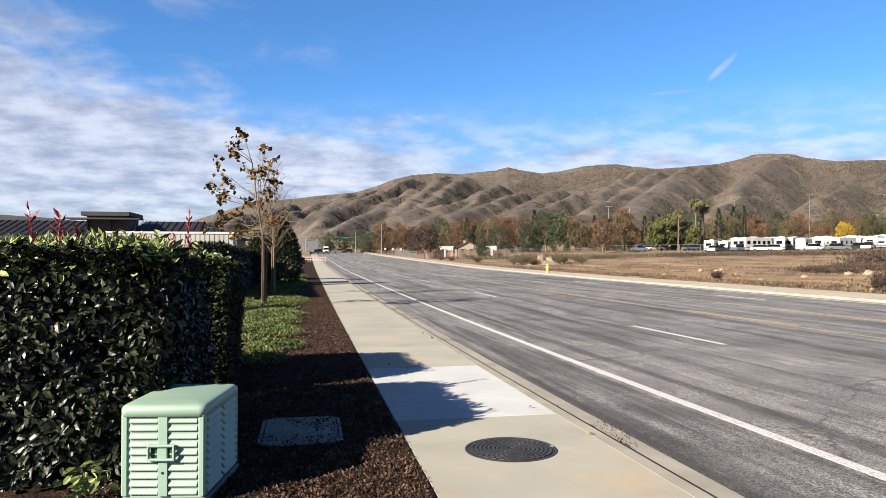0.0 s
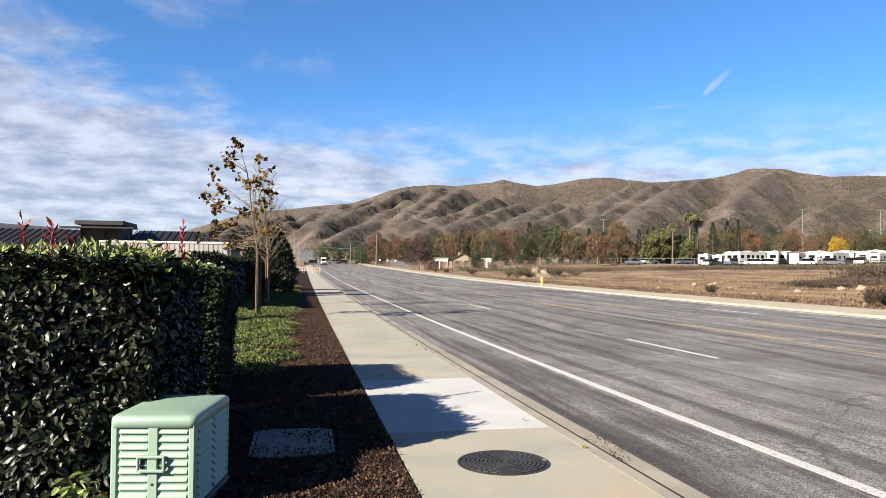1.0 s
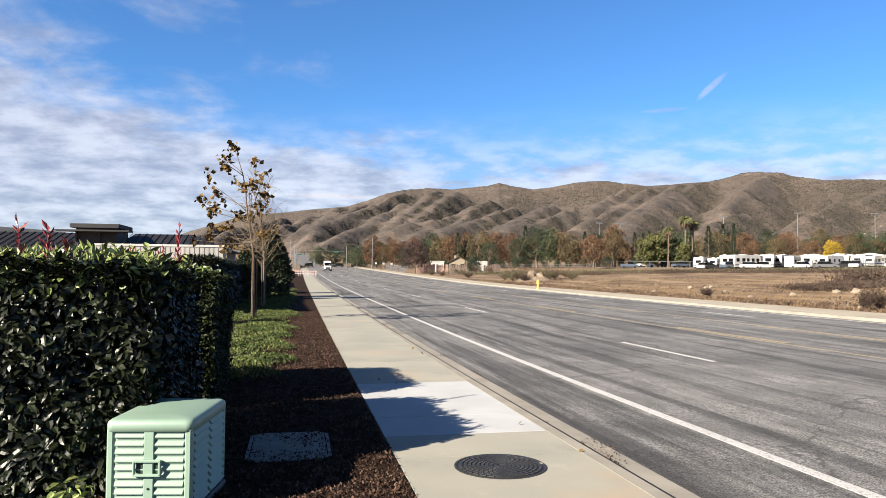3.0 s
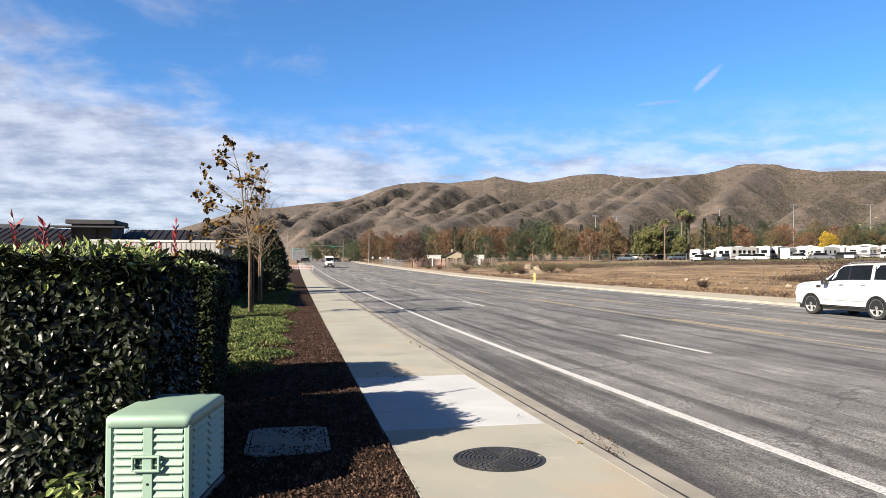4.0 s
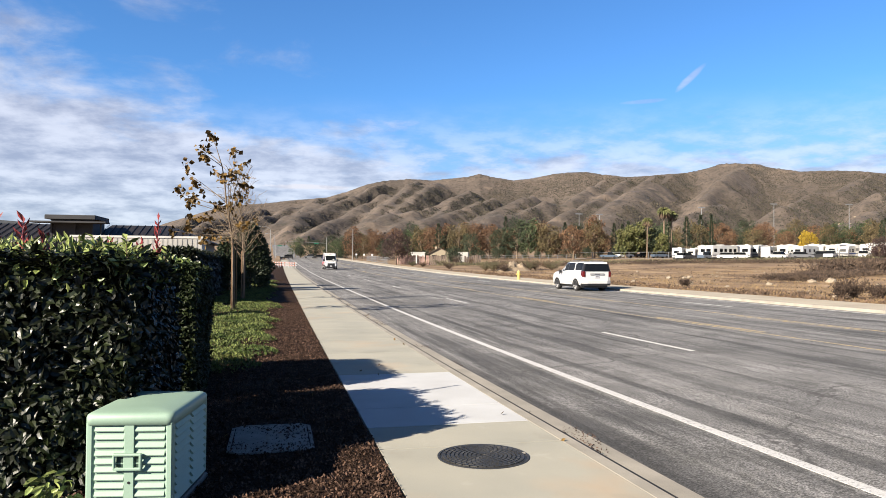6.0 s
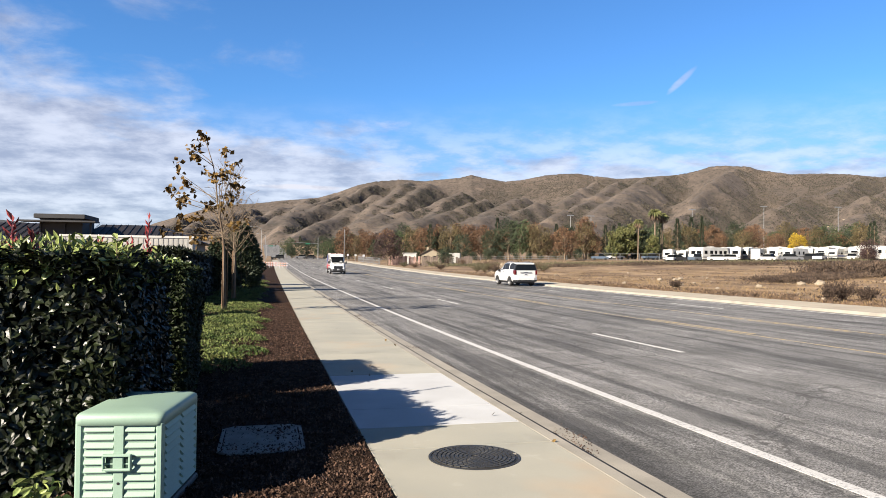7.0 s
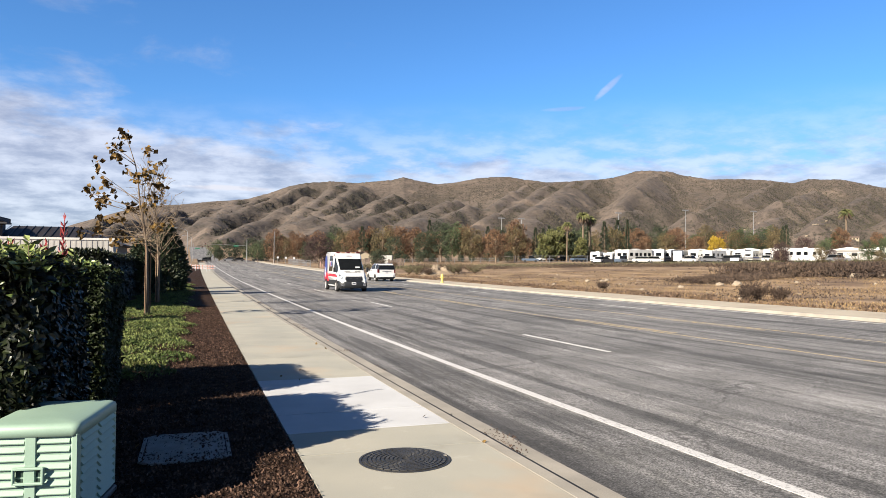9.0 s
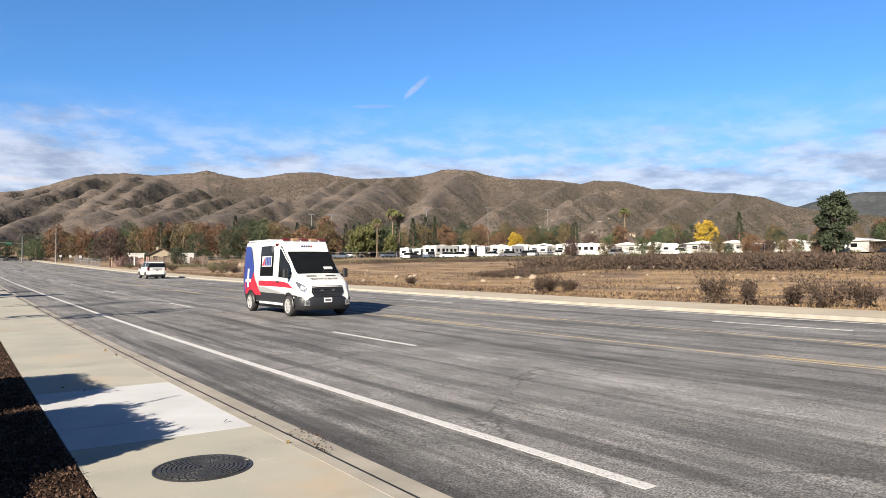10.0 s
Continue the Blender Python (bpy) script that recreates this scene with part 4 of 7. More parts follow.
def utility_box():
    """A ribbed plastic telecom pedestal with louvred front and a latch handle."""
    W, D, H = 0.545, 0.80, 0.685
    ob = thing("utility_box", pose(-0.925, 4.87, lie(4.9) - 0.045, 0, 0, -9.5), "pale green ribbed plastic utility box beside the hedge", "utility box")
    x0, x1 = -W / 2, W / 2
    g = Geo().box(x0 - 0.012, -0.012, -0.05, x1 + 0.012, D + 0.012, 0.085, c=0.015)
    part("base", g, BOX_BASE, ob, "dark grey base pad")
    g = Geo().box(x0 + 0.014, 0.014, 0.08, x1 - 0.014, D - 0.014, H - 0.06)
    part("body", g, BOX_GREEN, ob)
    # corner posts
    for sx in (x0, x1 - 0.05):
        for sy in (0.0, D - 0.05):
            part("corner_post", Geo().box(sx, sy, 0.10, sx + 0.05, sy + 0.05, H - 0.05, c=0.012), BOX_GREEN, ob)
    # lid: a dome with rounded shoulders
    rows = []
    for ins, z in ((0.012, H - 0.075), (-0.008, H - 0.07), (-0.008, H - 0.026), (-0.003, H - 0.010), (0.010, H), (0.030, H + 0.005), (0.16, H + 0.014)):
        ring = []
        c = 0.05
        for cx, cy, a0 in ((x1 - ins - c, D - ins - c, 0), (x0 + ins + c, D - ins - c, 90), (x0 + ins + c, ins + c, 180), (x1 - ins - c, ins + c, 270)):
            for q in range(5):
                a = radians(a0 + q * 22.5)
                ring.append((cx + c * math.cos(a), cy + c * math.sin(a), z))
        rows.append(ring)
    part("lid", Geo().loft(rows), BOX_GREEN, ob, "domed green lid", smooth=True)
    # centre stile, latch and keyhole
    part("stile", Geo().box(-0.032, -0.004, 0.10, 0.032, 0.03, H - 0.06, c=0.004), BOX_GREEN, ob)
    zc = H - 0.295
    g = Geo()
    for xa, xb, za, zb in ((-0.095, 0.085, zc + 0.034, zc + 0.048), (-0.095, 0.085, zc - 0.056, zc - 0.042), (-0.095, -0.08, zc - 0.05, zc + 0.04), (0.067, 0.085, zc - 0.05, zc + 0.04)):
        g.box(xa, -0.028, za, xb, -0.004, zb, c=0.005)
    latch = part("latch_handle", g, BOX_GREEN, ob, "green loop latch handle")
    part("latch_tongue", Geo().box(-0.032, -0.014, zc - 0.05, 0.032, -0.003, zc + 0.045, c=0.004), BOX_GREEN, latch)
    part("latch_recess", Geo().box(-0.08, 0.0, zc - 0.042, 0.067, 0.010, zc + 0.034), DKGREEN, latch, "dark green recess")
    part("keyhole", Geo().cyl((0, -0.0065, zc - 0.14), (0, 0.0, zc - 0.14), 0.009, 10), BLACK, ob, "black keyhole")
    # slanted louvres: front, back in two columns; sides in one
    for i in range(10):
        z = 0.105 + i * 0.0515
        for xa, xb in ((x0 + 0.055, -0.036), (0.036, x1 - 0.055)):
            g = Geo()
            g.loft([[(x, 0.030, z), (x, 0.000, z + 0.004), (x, -0.002, z + 0.010), (x, 0.018, z + 0.042), (x, 0.030, z + 0.042)] for x in (xa, xb)])
            part("louvre", g, BOX_GREEN, ob)
        for sx, s in ((x1, 1), (x0, -1)):
            for ya, yb in ((0.055, D / 2 - 0.02), (D / 2 + 0.02, D - 0.055)):
                g = Geo()
                rows = [[(sx - s * 0.030, y, z), (sx + s * 0.006, y, z + 0.004), (sx + s * 0.012, y, z + 0.010), (sx - s * 0.016, y, z + 0.042), (sx - s * 0.030, y, z + 0.042)] for y in (ya, yb)]
                g.loft(rows)
                part("side_louvre", g, BOX_GREEN, ob)
    return ob


utility_box()


def vault_lid():
    ob = thing("vault_cover", pose(-0.06, 6.72, lie(6.7) + 0.012, 0, 0, 0), "grey polymer concrete vault cover set in the mulch", "vault cover")
    w, d, c = 0.74, 1.02, 0.10
    ring = lambda e, z: [(x, y, z) for x, y in ((-w / 2 + c, -d / 2 + e), (w / 2 - c, -d / 2 + e), (w / 2 - e, -d / 2 + c), (w / 2 - e, d / 2 - c), (w / 2 - c, d / 2 - e), (-w / 2 + c, d / 2 - e), (-w / 2 + e, d / 2 - c), (-w / 2 + e, -d / 2 + c))]
    part("rim", Geo().loft([ring(0, -0.1), ring(0, 0.012), ring(0.028, 0.012), ring(0.03, 0.004)], False), LID, ob)
    part("plate", Geo().loft([ring(0.036, -0.08), ring(0.036, 0.004), ring(0.042, 0.010)]), LID, ob)
    for x in (-0.03, 0.09):
        part("raised_mark", Geo().box(x - 0.02, -0.09, 0.009, x + 0.02, 0.09, 0.014, c=0.002), KERB, ob)
    for x, y in ((0.24, 0.1), (-0.26, -0.2)):
        part("bolt", Geo().cyl((x, y, 0.008), (x, y, 0.015), 0.022, 10), IRON, ob)
    r = np.random.default_rng(3)
    p = np.stack([r.uniform(-0.33, 0.33, 55), r.uniform(-0.47, 0.47, 55), np.full(55, 0.014)], 1)[:26]
    v, f = leaf_cloud(p, np.tile([0, 0, 0.02], (26, 1)), 0.045, 0.5, 0.3, 0.02, 8)
    return ob, v, f


lid_ob, v, f = vault_lid()
v = v + np.array([-0.06, 6.72, lie(6.7) + 0.014])
v[:, 2] = np.maximum(v[:, 2], lie(6.7) + 0.024)
tagged(part("litter", Geo().arrays(v, f), CHIP), "dark bark bits scattered on the vault cover", "leaf litter", kind="stuff")


def manhole():
    y0 = 5.74
    ob = thing("manhole_cover", pose(1.675, y0, lie(y0) + 0.002), "dark cast iron manhole cover in the pavement", "manhole cover")
    R = 0.385
    n = 48
    ring = lambda r_, z: [(r_ * math.cos(2 * math.pi * k / n), r_ * math.sin(2 * math.pi * k / n), z) for k in range(n)]
    part("frame_ring", Geo().loft([ring(R, -0.03), ring(R, 0.005), ring(R - 0.02, 0.005), ring(R - 0.022, -0.01)], False), IRON, ob)
    part("plate", Geo().loft([ring(R - 0.027, -0.02), ring(R - 0.027, 0.004)]), IRON, ob)
    for j in range(9):
        r0 = 0.030 + j * 0.036
        m_ = 16 if j < 3 else 32
        g = Geo()
        for k in range(m_):
            a0, a1 = 2 * math.pi * (k + 0.5 * (j % 2)) / m_, 2 * math.pi * (k + 0.5 * (j % 2) + 0.84) / m_
            pts = [(r0 + e, a) for e, a in ((0, a0), (0, (a0 + a1) / 2), (0, a1), (0.025, a1), (0.025, (a0 + a1) / 2), (0.025, a0))]
            g.loft([[(q * math.cos(a), q * math.sin(a), z) for q, a in pts] for z in (0.003, 0.012)])
        part("tread_ring", g, IRON, ob)
    part("pick_hole", Geo().box(R - 0.045, -0.012, 0.004, R - 0.015, 0.012, 0.012), KERB, ob, "pale pick slot")
    return ob


manhole()

# groundcover: low clumps on the bed
CLUMPS = [(-1.15, 12.6, 0.75, 0.7), (-0.55, 13.3, 0.55, 0.6), (-1.3, 14.2, 0.7, 0.7), (-0.7, 11.4, 0.45, 0.5), (-1.2, 11.2, 0.4, 0.5)]
r = np.random.default_rng(31)
y = 15.8
while y < 62:
    for x in (-2.3, -1.45, -0.75):
        CLUMPS.append((x + r.normal(0, 0.15), y + r.normal(0, 0.3), r.uniform(0.38, 0.62), r.uniform(0.4, 0.7)))
    y += 0.95 + (y - 15) * 0.012
pp, nnn = [], []
for cx, cy, rx, ry in CLUMPS:
    m_ = int(2600 * rx * ry * (1 if cy < 22 else 0.55))
    a, q = r.random(m_) * 2 * math.pi, np.sqrt(r.random(m_))
    px_, py_ = cx + rx * q * np.cos(a), cy + ry * q * np.sin(a)
    z = np.array([lie(v_) for v_ in py_]) + 0.02 + 0.13 * np.sqrt(np.clip(1 - q ** 2, 0, 1)) * r.uniform(0.5, 1, m_)
    keep = px_ < 0.15 + 0.25 * np.sin(py_ * 1.7) * 0.5
    pp.append(np.stack([px_, py_, z], 1)[keep])
pp = np.concatenate(pp)
v, f = leaf_cloud(pp, np.tile([0, 0, 0.5], (len(pp), 1)), 0.055, 0.5, 0.7, 0.1, 12)
tagged(part("groundcover", Geo().arrays(v, f), COVER), "low green groundcover between the mulch and the hedge", "groundcover", kind="stuff")
r = np.random.default_rng(77)
for k in range(26):
    x, y = (r.uniform(-1.3, 0.8), r.uniform(4.2, 26)) if k > 9 else (r.uniform(0.95, 2.9), r.uniform(4.5, 22))
    p = np.array([[x, y, lie(y) + (0.03 if x < 0.85 else 0.006)]])
    v, f = leaf_cloud(p, np.array([[0.3, 0.3, 0.12]]), 0.060, 0.7, 0.4, 0.10, 100 + k)
    v[:, 2] = np.maximum(v[:, 2], lie(y) + 0.004)
    tagged(part("fallen_leaf", Geo().arrays(v, f), DRY_LEAF), "curled brown fallen leaf", "leaf", "fallen leaves")


def sapling(x, y, h, seed, leafy, label, wood=BARK, count=20):
    """A staked young street tree with thin ascending limbs."""
    r = np.random.default_rng(seed)
    ob = thing("sapling", pose(x, y, lie(y)), label, "tree", "young street trees")
    top = Vector((r.uniform(-0.25, -0.1), 0.1, h))
    at = lambda t: Vector((top.x * t ** 2 + 0.04 * math.sin(5 * t), top.y * t, h * t))
    part("trunk", Geo().tube([at(t) for t in np.linspace(0, 1, 12)], [0.055 * (1 - t) ** 0.8 + 0.008 for t in np.linspace(0, 1, 12)], 8), BARK, ob, smooth=True)
    for s in (-1, 1):
        part("stake", Geo().cyl((0.07 * s, 0.09 * s, 0), (0.065 * s, 0.09 * s, h * 0.40), 0.022, 8), STAKE, ob, "round wooden stake")
    part("tree_tie", Geo().cyl((-0.11, 0, h * 0.36), (0.11, 0, h * 0.36), 0.012, 6), BLACK, ob, "black rubber tie")
    tips, twigs = [], Geo()
    limbs = Geo()
    for k in range(count):
        t = 0.33 + 0.62 * k / count
        a = k * 2.4 + r.uniform(-0.4, 0.4)
        ln = (2.05 - t * 1.25) * r.uniform(0.75, 1.15) * h / 6
        d = Vector((math.cos(a) * 0.85 - 0.12, math.sin(a) * 0.85, 0.55 + 0.6 * t))
        p0 = at(t)
        pts = [p0 + d * ln * q + Vector((0, 0, 0.16 * ln * q * q)) for q in (0, 0.35, 0.7, 1)]
        limbs.tube(pts, [0.018 * (1.2 - t), 0.013 * (1.2 - t), 0.009 * (1.2 - t), 0.004], 5)
        for q in (0.35, 0.55, 0.75, 0.95):
            b = p0 + d * ln * q + Vector((0, 0, 0.16 * ln * q * q))
            e = b + (d * 0.5 + Vector(r.normal(0, 0.5, 3))).normalized() * ln * 0.42
            twigs.tube([b, (b + e) / 2 + Vector(r.normal(0, 0.02, 3)), e], [0.009, 0.007, 0.005], 4)
            tips.append(e)
        tips.append(pts[-1])
    for q in (0.90, 0.95, 1.0):
        tips.append(at(q))
    part("branching", limbs, wood, ob, smooth=True, kind="stuff")
    part("branching", twigs, TAN_TWIG, ob, "pale bare twigs", kind="stuff")
    pts = []
    for k, e in enumerate(tips):
        if r.random() < leafy(e):
            m_ = r.integers(8, 17)
            pts += [np.array(e) + r.normal(0, 0.065, 3) for _ in range(m_)]
    if pts:
        v, f = leaf_cloud(np.array(pts), np.tile([0, 0, -0.3], (len(pts), 1)), 0.145, 0.8, 0.9, 0.16, seed + 2)
        part("withered_leaves", Geo().arrays(v, f), DRY_LEAF, ob, "curled golden-brown leaves", kind="stuff")
    return ob


def leaning_sapling(x, y, label):
    """A staked young tree, its leader leaning, with arched limbs that carry tufts of withered leaves."""
    q = np.random.default_rng(5)
    ob = thing("sapling", pose(x, y, lie(y)), label, "tree", "young street trees")
    stem = [Vector(p) for p in ((0, 0, 0), (-0.01, 0, 1.0), (-0.03, 0, 2.1), (-0.12, 0.02, 2.8), (-0.27, 0.03, 3.6), (-0.33, 0.03, 4.3), (-0.42, 0.02, 4.9), (-0.62, 0, 5.55), (-0.80, 0, 5.95))]
    part("trunk", Geo().tube(stem, [0.050, 0.042, 0.037, 0.033, 0.028, 0.023, 0.018, 0.012, 0.007], 8), BARK, ob, smooth=True)
    for s in (-1, 1):
        part("stake", Geo().cyl((0.075 * s, 0.07 * s, 0), (0.07 * s, 0.07 * s, 2.35), 0.017, 8), STAKE, ob, "round wooden stake")
    part("tree_tie", Geo().cyl((-0.10, -0.03, 2.1), (0.10, 0.03, 2.1), 0.012, 6), BLACK, ob, "black rubber tie")

    def on_stem(z):
        for a, b in zip(stem, stem[1:]):
            if a.z <= z <= b.z:
                return a + (b - a) * ((z - a.z) / (b.z - a.z))
        return stem[-1]

    limbs, twigs, tufts = Geo(), Geo(), [stem[-1], stem[-1] + Vector((0.12, 0.05, -0.15)), stem[-2] + Vector((-0.25, 0, 0.1))]
    # where each limb leaves the stem, and how far and how high it reaches
    for z0, dx, z1, tuft in ((5.0, -1.15, 5.55, 2), (4.9, -0.95, 5.25, 2), (4.5, -0.72, 4.80, 1), (3.7, -1.62, 4.72, 3), (3.8, -1.30, 4.35, 2), (3.5, -1.80, 4.00, 3), (3.3, -1.45, 3.70, 2),
                             (2.9, -1.05, 3.10, 3), (2.7, -1.60, 2.95, 2), (2.6, -1.95, 2.70, 2), (2.4, -1.00, 2.45, 2), (3.1, 0.02, 5.40, 2), (3.2, 0.28, 5.00, 2), (3.0, -0.15, 4.62, 4),
                             (2.8, 0.25, 4.40, 2), (2.7, 0.05, 3.90, 2), (3.3, -0.55, 3.50, 3), (2.6, 0.25, 2.90, 2), (2.7, 0.55, 3.80, 0), (2.5, 0.70, 3.30, 0), (2.4, -0.80, 2.85, 0)):
        p0 = on_stem(z0)
        end = Vector((dx, q.uniform(-0.55, 0.55), z1))
        mid = p0.lerp(end, 0.5) + Vector((0.10 * (1 if dx < p0.x else -1), 0, -0.10 + 0.10 * q.random()))
        pts = [p0 * (1 - t) ** 2 + mid * 2 * t * (1 - t) + end * t * t for t in (0, 0.25, 0.5, 0.75, 1)]
        limbs.tube(pts, [0.017, 0.014, 0.011, 0.008, 0.005], 5)
        for k in range(tuft):
            b = pts[2 + k % 3]
            e = end if k == 0 else b + Vector(q.normal(0, 0.17, 3)) + Vector((-0.04, 0, 0.10))
            twigs.tube([b, (b + e) / 2 + Vector(q.normal(0, 0.02, 3)), e], [0.007, 0.006, 0.004], 4)
            tufts.append(e)
    for k in range(36):
        b = on_stem(q.uniform(2.3, 3.4))
        a = q.uniform(0, 2 * math.pi)
        e = b + Vector((math.cos(a) * 0.7, math.sin(a) * 0.7, q.uniform(0.1, 0.8))) * q.uniform(0.5, 1.2)
        twigs.tube([b, (b + e) / 2 + Vector((0, 0, -0.05)), e], [0.008, 0.006, 0.004], 4)
    part("branching", limbs, BARK, ob, smooth=True, kind="stuff")
    part("branching", twigs, TAN_TWIG, ob, "pale bare twigs", kind="stuff")
    pts = np.array([np.array(e) + q.normal(0, 0.075, 3) for e in tufts for _ in range(q.integers(8, 15))])
    v, f = leaf_cloud(pts, np.tile([0, 0, -0.3], (len(pts), 1)), 0.175, 0.85, 0.9, 0.18, 7)
    part("withered_leaves", Geo().arrays(v, f), DRY_LEAF, ob, "curled golden-brown leaves", kind="stuff")
    return ob


leaning_sapling(-1.46, 24.8, "staked sapling with sparse withered brown leaves")
sapling(-1.52, 32.4, 5.4, 8, lambda e: 0.06, "bare staked sapling with pale twigs", TAN_TWIG, 64)


def conifer(x, y, h, w, seed, label, m_=5200):
    """A dense dark evergreen shrub with a ragged outline."""
    r = np.random.default_rng(seed)
    ob = thing("evergreen_shrub", pose(x, y, lie(y)), label, "shrub")
    part("trunk", Geo().tube([(0, 0, 0), (0, 0, h * 0.5), (0.03, 0, h * 0.9)], [0.08, 0.05, 0.01], 7), BARK, ob)
    a, t = r.random(m_) * 2 * math.pi, r.random(m_) ** 0.8
    lob = 0.75 + 0.3 * np.array([noise.noise((math.cos(q) * 1.6, math.sin(q) * 1.6, s * 3 + seed)) for q, s in zip(a, t)])
    rad = w * np.sqrt(np.clip(1 - t ** 2.2, 0, 1)) * lob * np.sqrt(r.uniform(0.25, 1, m_))
    p = np.stack([rad * np.cos(a), rad * np.sin(a), 0.08 + t * (h - 0.1)], 1)
    nn = np.stack([np.cos(a), np.sin(a), np.full(m_, 0.5)], 1)
    v, f = leaf_cloud(p, nn, 0.20, 0.45, 0.5, 0.05, seed)
    part("foliage", Geo().arrays(v, f), YEW, ob, kind="stuff")
    return ob


conifer(-1.7, 45.0, 4.0, 1.55, 3, "dark green bushy evergreen shrub beyond the saplings", 9000)
conifer(-2.7, 41.5, 3.0, 1.2, 4, "dark green evergreen shrub in the planting bed")
conifer(-1.5, 52.0, 3.2, 1.2, 5, "dark green evergreen shrub in the planting bed")
build_hedge(-4.6, -3.0, 28, 46, 2.1, 9000, 0.16, 44, "tall green hedge behind the saplings", top_leaf=LEAF)

# green transformer cabinet behind the hedge
ob = thing("transformer_cabinet", pose(-3.0, 22.0, lie(22)), "dark green steel transformer cabinet behind the hedge", "cabinet")
part("body", Geo().box(-0.35, -0.35, 0, 0.35, 0.35, 1.35, c=0.02), DKGREEN, ob)
part("cap", Geo().box(-0.39, -0.39, 1.35, 0.39, 0.39, 1.43, c=0.03), DKGREEN, ob)

# ================= vehicles =================


def ring_at(st):
    """Half cross-section of a body: sill, side, belt, roof rail, roof centre; mirrored into a closed ring."""
    y, zb, wl_, zm, wm, zs, ws, zt, wt = st
    right = [(wl_ * 0.92, zb), (wl_, zb + 0.06), (wm, zm), (ws, zs), (wt + (ws - wt) * 0.45, zs + (zt - zs) * 0.82), (wt, zt - 0.012), (wt * 0.5, zt)]
    pts = [(x, y, z) for x, z in right] + [(-x, y, z) for x, z in reversed(right)]
    return pts


def side_panel(stations, y0, y1, k0, k1, sgn, out=0.006, n=8, trim=None):
    """A patch that lies just proud of the body's side between ring levels k0 and k1 (fractions count)."""
    rows = []
    for i in range(n + 1):
        y = y0 + (y1 - y0) * i / n
        ring = body_ring(stations, y)
        row = []
        lo, hi = (k0, k1) if trim is None else trim(y)
        for q in (0, 0.33, 0.67, 1):
            k = lo + (hi - lo) * q
            a, t = int(k), k - int(k)
            b = min(a + 1, 6)
            x = ring[a][0] * (1 - t) + ring[b][0] * t
            z = ring[a][2] * (1 - t) + ring[b][2] * t
            row.append((sgn * (x + out), y, z))
        rows.append(row)
    g = Geo()
    g.loft(rows, False, closed=False)
    if sgn < 0:
        g.f = [tuple(reversed(q)) for q in g.f]
    return g


def body_ring(stations, y):
    for a, b in zip(stations, stations[1:]):
        if min(a[0], b[0]) <= y <= max(a[0], b[0]):
            t = (y - a[0]) / (b[0] - a[0])
            return ring_at([p * (1 - t) + q * t for p, q in zip(a, b)])
    return ring_at(stations[0] if abs(y - stations[0][0]) < abs(y - stations[-1][0]) else stations[-1])


def wheel(name, parent, x, y, rad, wid, spokes, sgn, rows=None):
    """Tyre with rim, spokes and hub; its axle along x."""
    w_ = new(name)
    w_.parent = parent
    w_.matrix_basis = pose(x, y, rad)
    n = 28
    prof = [(-wid / 2, rad * 0.72), (-wid / 2, rad * 0.93), (-wid / 2 + 0.03, rad), (wid / 2 - 0.03, rad), (wid / 2, rad * 0.93), (wid / 2, rad * 0.72)]
    g = Geo().loft([[(px_, r_ * math.cos(a), r_ * math.sin(a)) for px_, r_ in prof] for a in (2 * math.pi * k / n for k in range(n + 1))], False)
    part("tyre", g, RUBBER, w_, "black rubber tyre", smooth=True)
    ring = lambda r_, px_: [(px_, r_ * math.cos(2 * math.pi * k / n), r_ * math.sin(2 * math.pi * k / n)) for k in range(n)]
    e = sgn * wid / 2
    part("rim", Geo().loft([ring(rad * 0.73, e * 0.96), ring(rad * 0.69, e * 1.02), ring(rad * 0.64, e * 0.8)], False), ALLOY, w_, "silver rim", smooth=True)
    part("brake_disc", Geo().loft([ring(rad * 0.64, e * 0.55), ring(0.02, e * 0.55)]), BLACK, w_)
    for k in range(spokes):
        a = 360 * k / spokes
        part("spoke", Geo().loft([[(e * 0.6, -0.045, 0.02), (e * 0.95, -0.035, 0.02), (e * 0.95, 0.035, 0.02), (e * 0.6, 0.045, 0.02)],
                                  [(e * 0.6, -0.035, rad * 0.67), (e * 0.92, -0.03, rad * 0.67), (e * 0.92, 0.03, rad * 0.67), (e * 0.6, 0.035, rad * 0.67)]], True, pose(0, 0, 0, a, 0, 0)), ALLOY, w_)
    part("hub", Geo().cyl((e * 0.5, 0, 0), (e * 1.0, 0, 0), rad * 0.17, 12), ALLOY, w_)
    return w_


def arch(parent, x, y, rad, sgn, mat_=BLACK):
    n = 20
    g = Geo()
    g.loft([[(x + sgn * 0.008, y + r_ * math.cos(math.pi * k / n), max(0.16, rad * 0.8 + r_ * math.sin(math.pi * k / n))) for k in range(n + 1)] for r_ in (rad * 1.12, 0.02)], False, closed=False)
    return part("wheel_arch", g, mat_, parent, "black wheel arch")


def flare(parent, sgn, y, zc, r0, r1):
    """Raised lip round a wheel opening."""
    n = 20
    row = lambda x, r_: [(sgn * x, y + r_ * math.cos(math.pi * k / n), zc + r_ * math.sin(math.pi * k / n)) for k in range(n + 1)]
    return part("arch_lip", Geo().loft([row(1.03, r0), row(1.062, r0 + 0.01), row(1.066, r1 - 0.03), row(1.03, r1)], False, closed=False), VAN_GREY, parent)


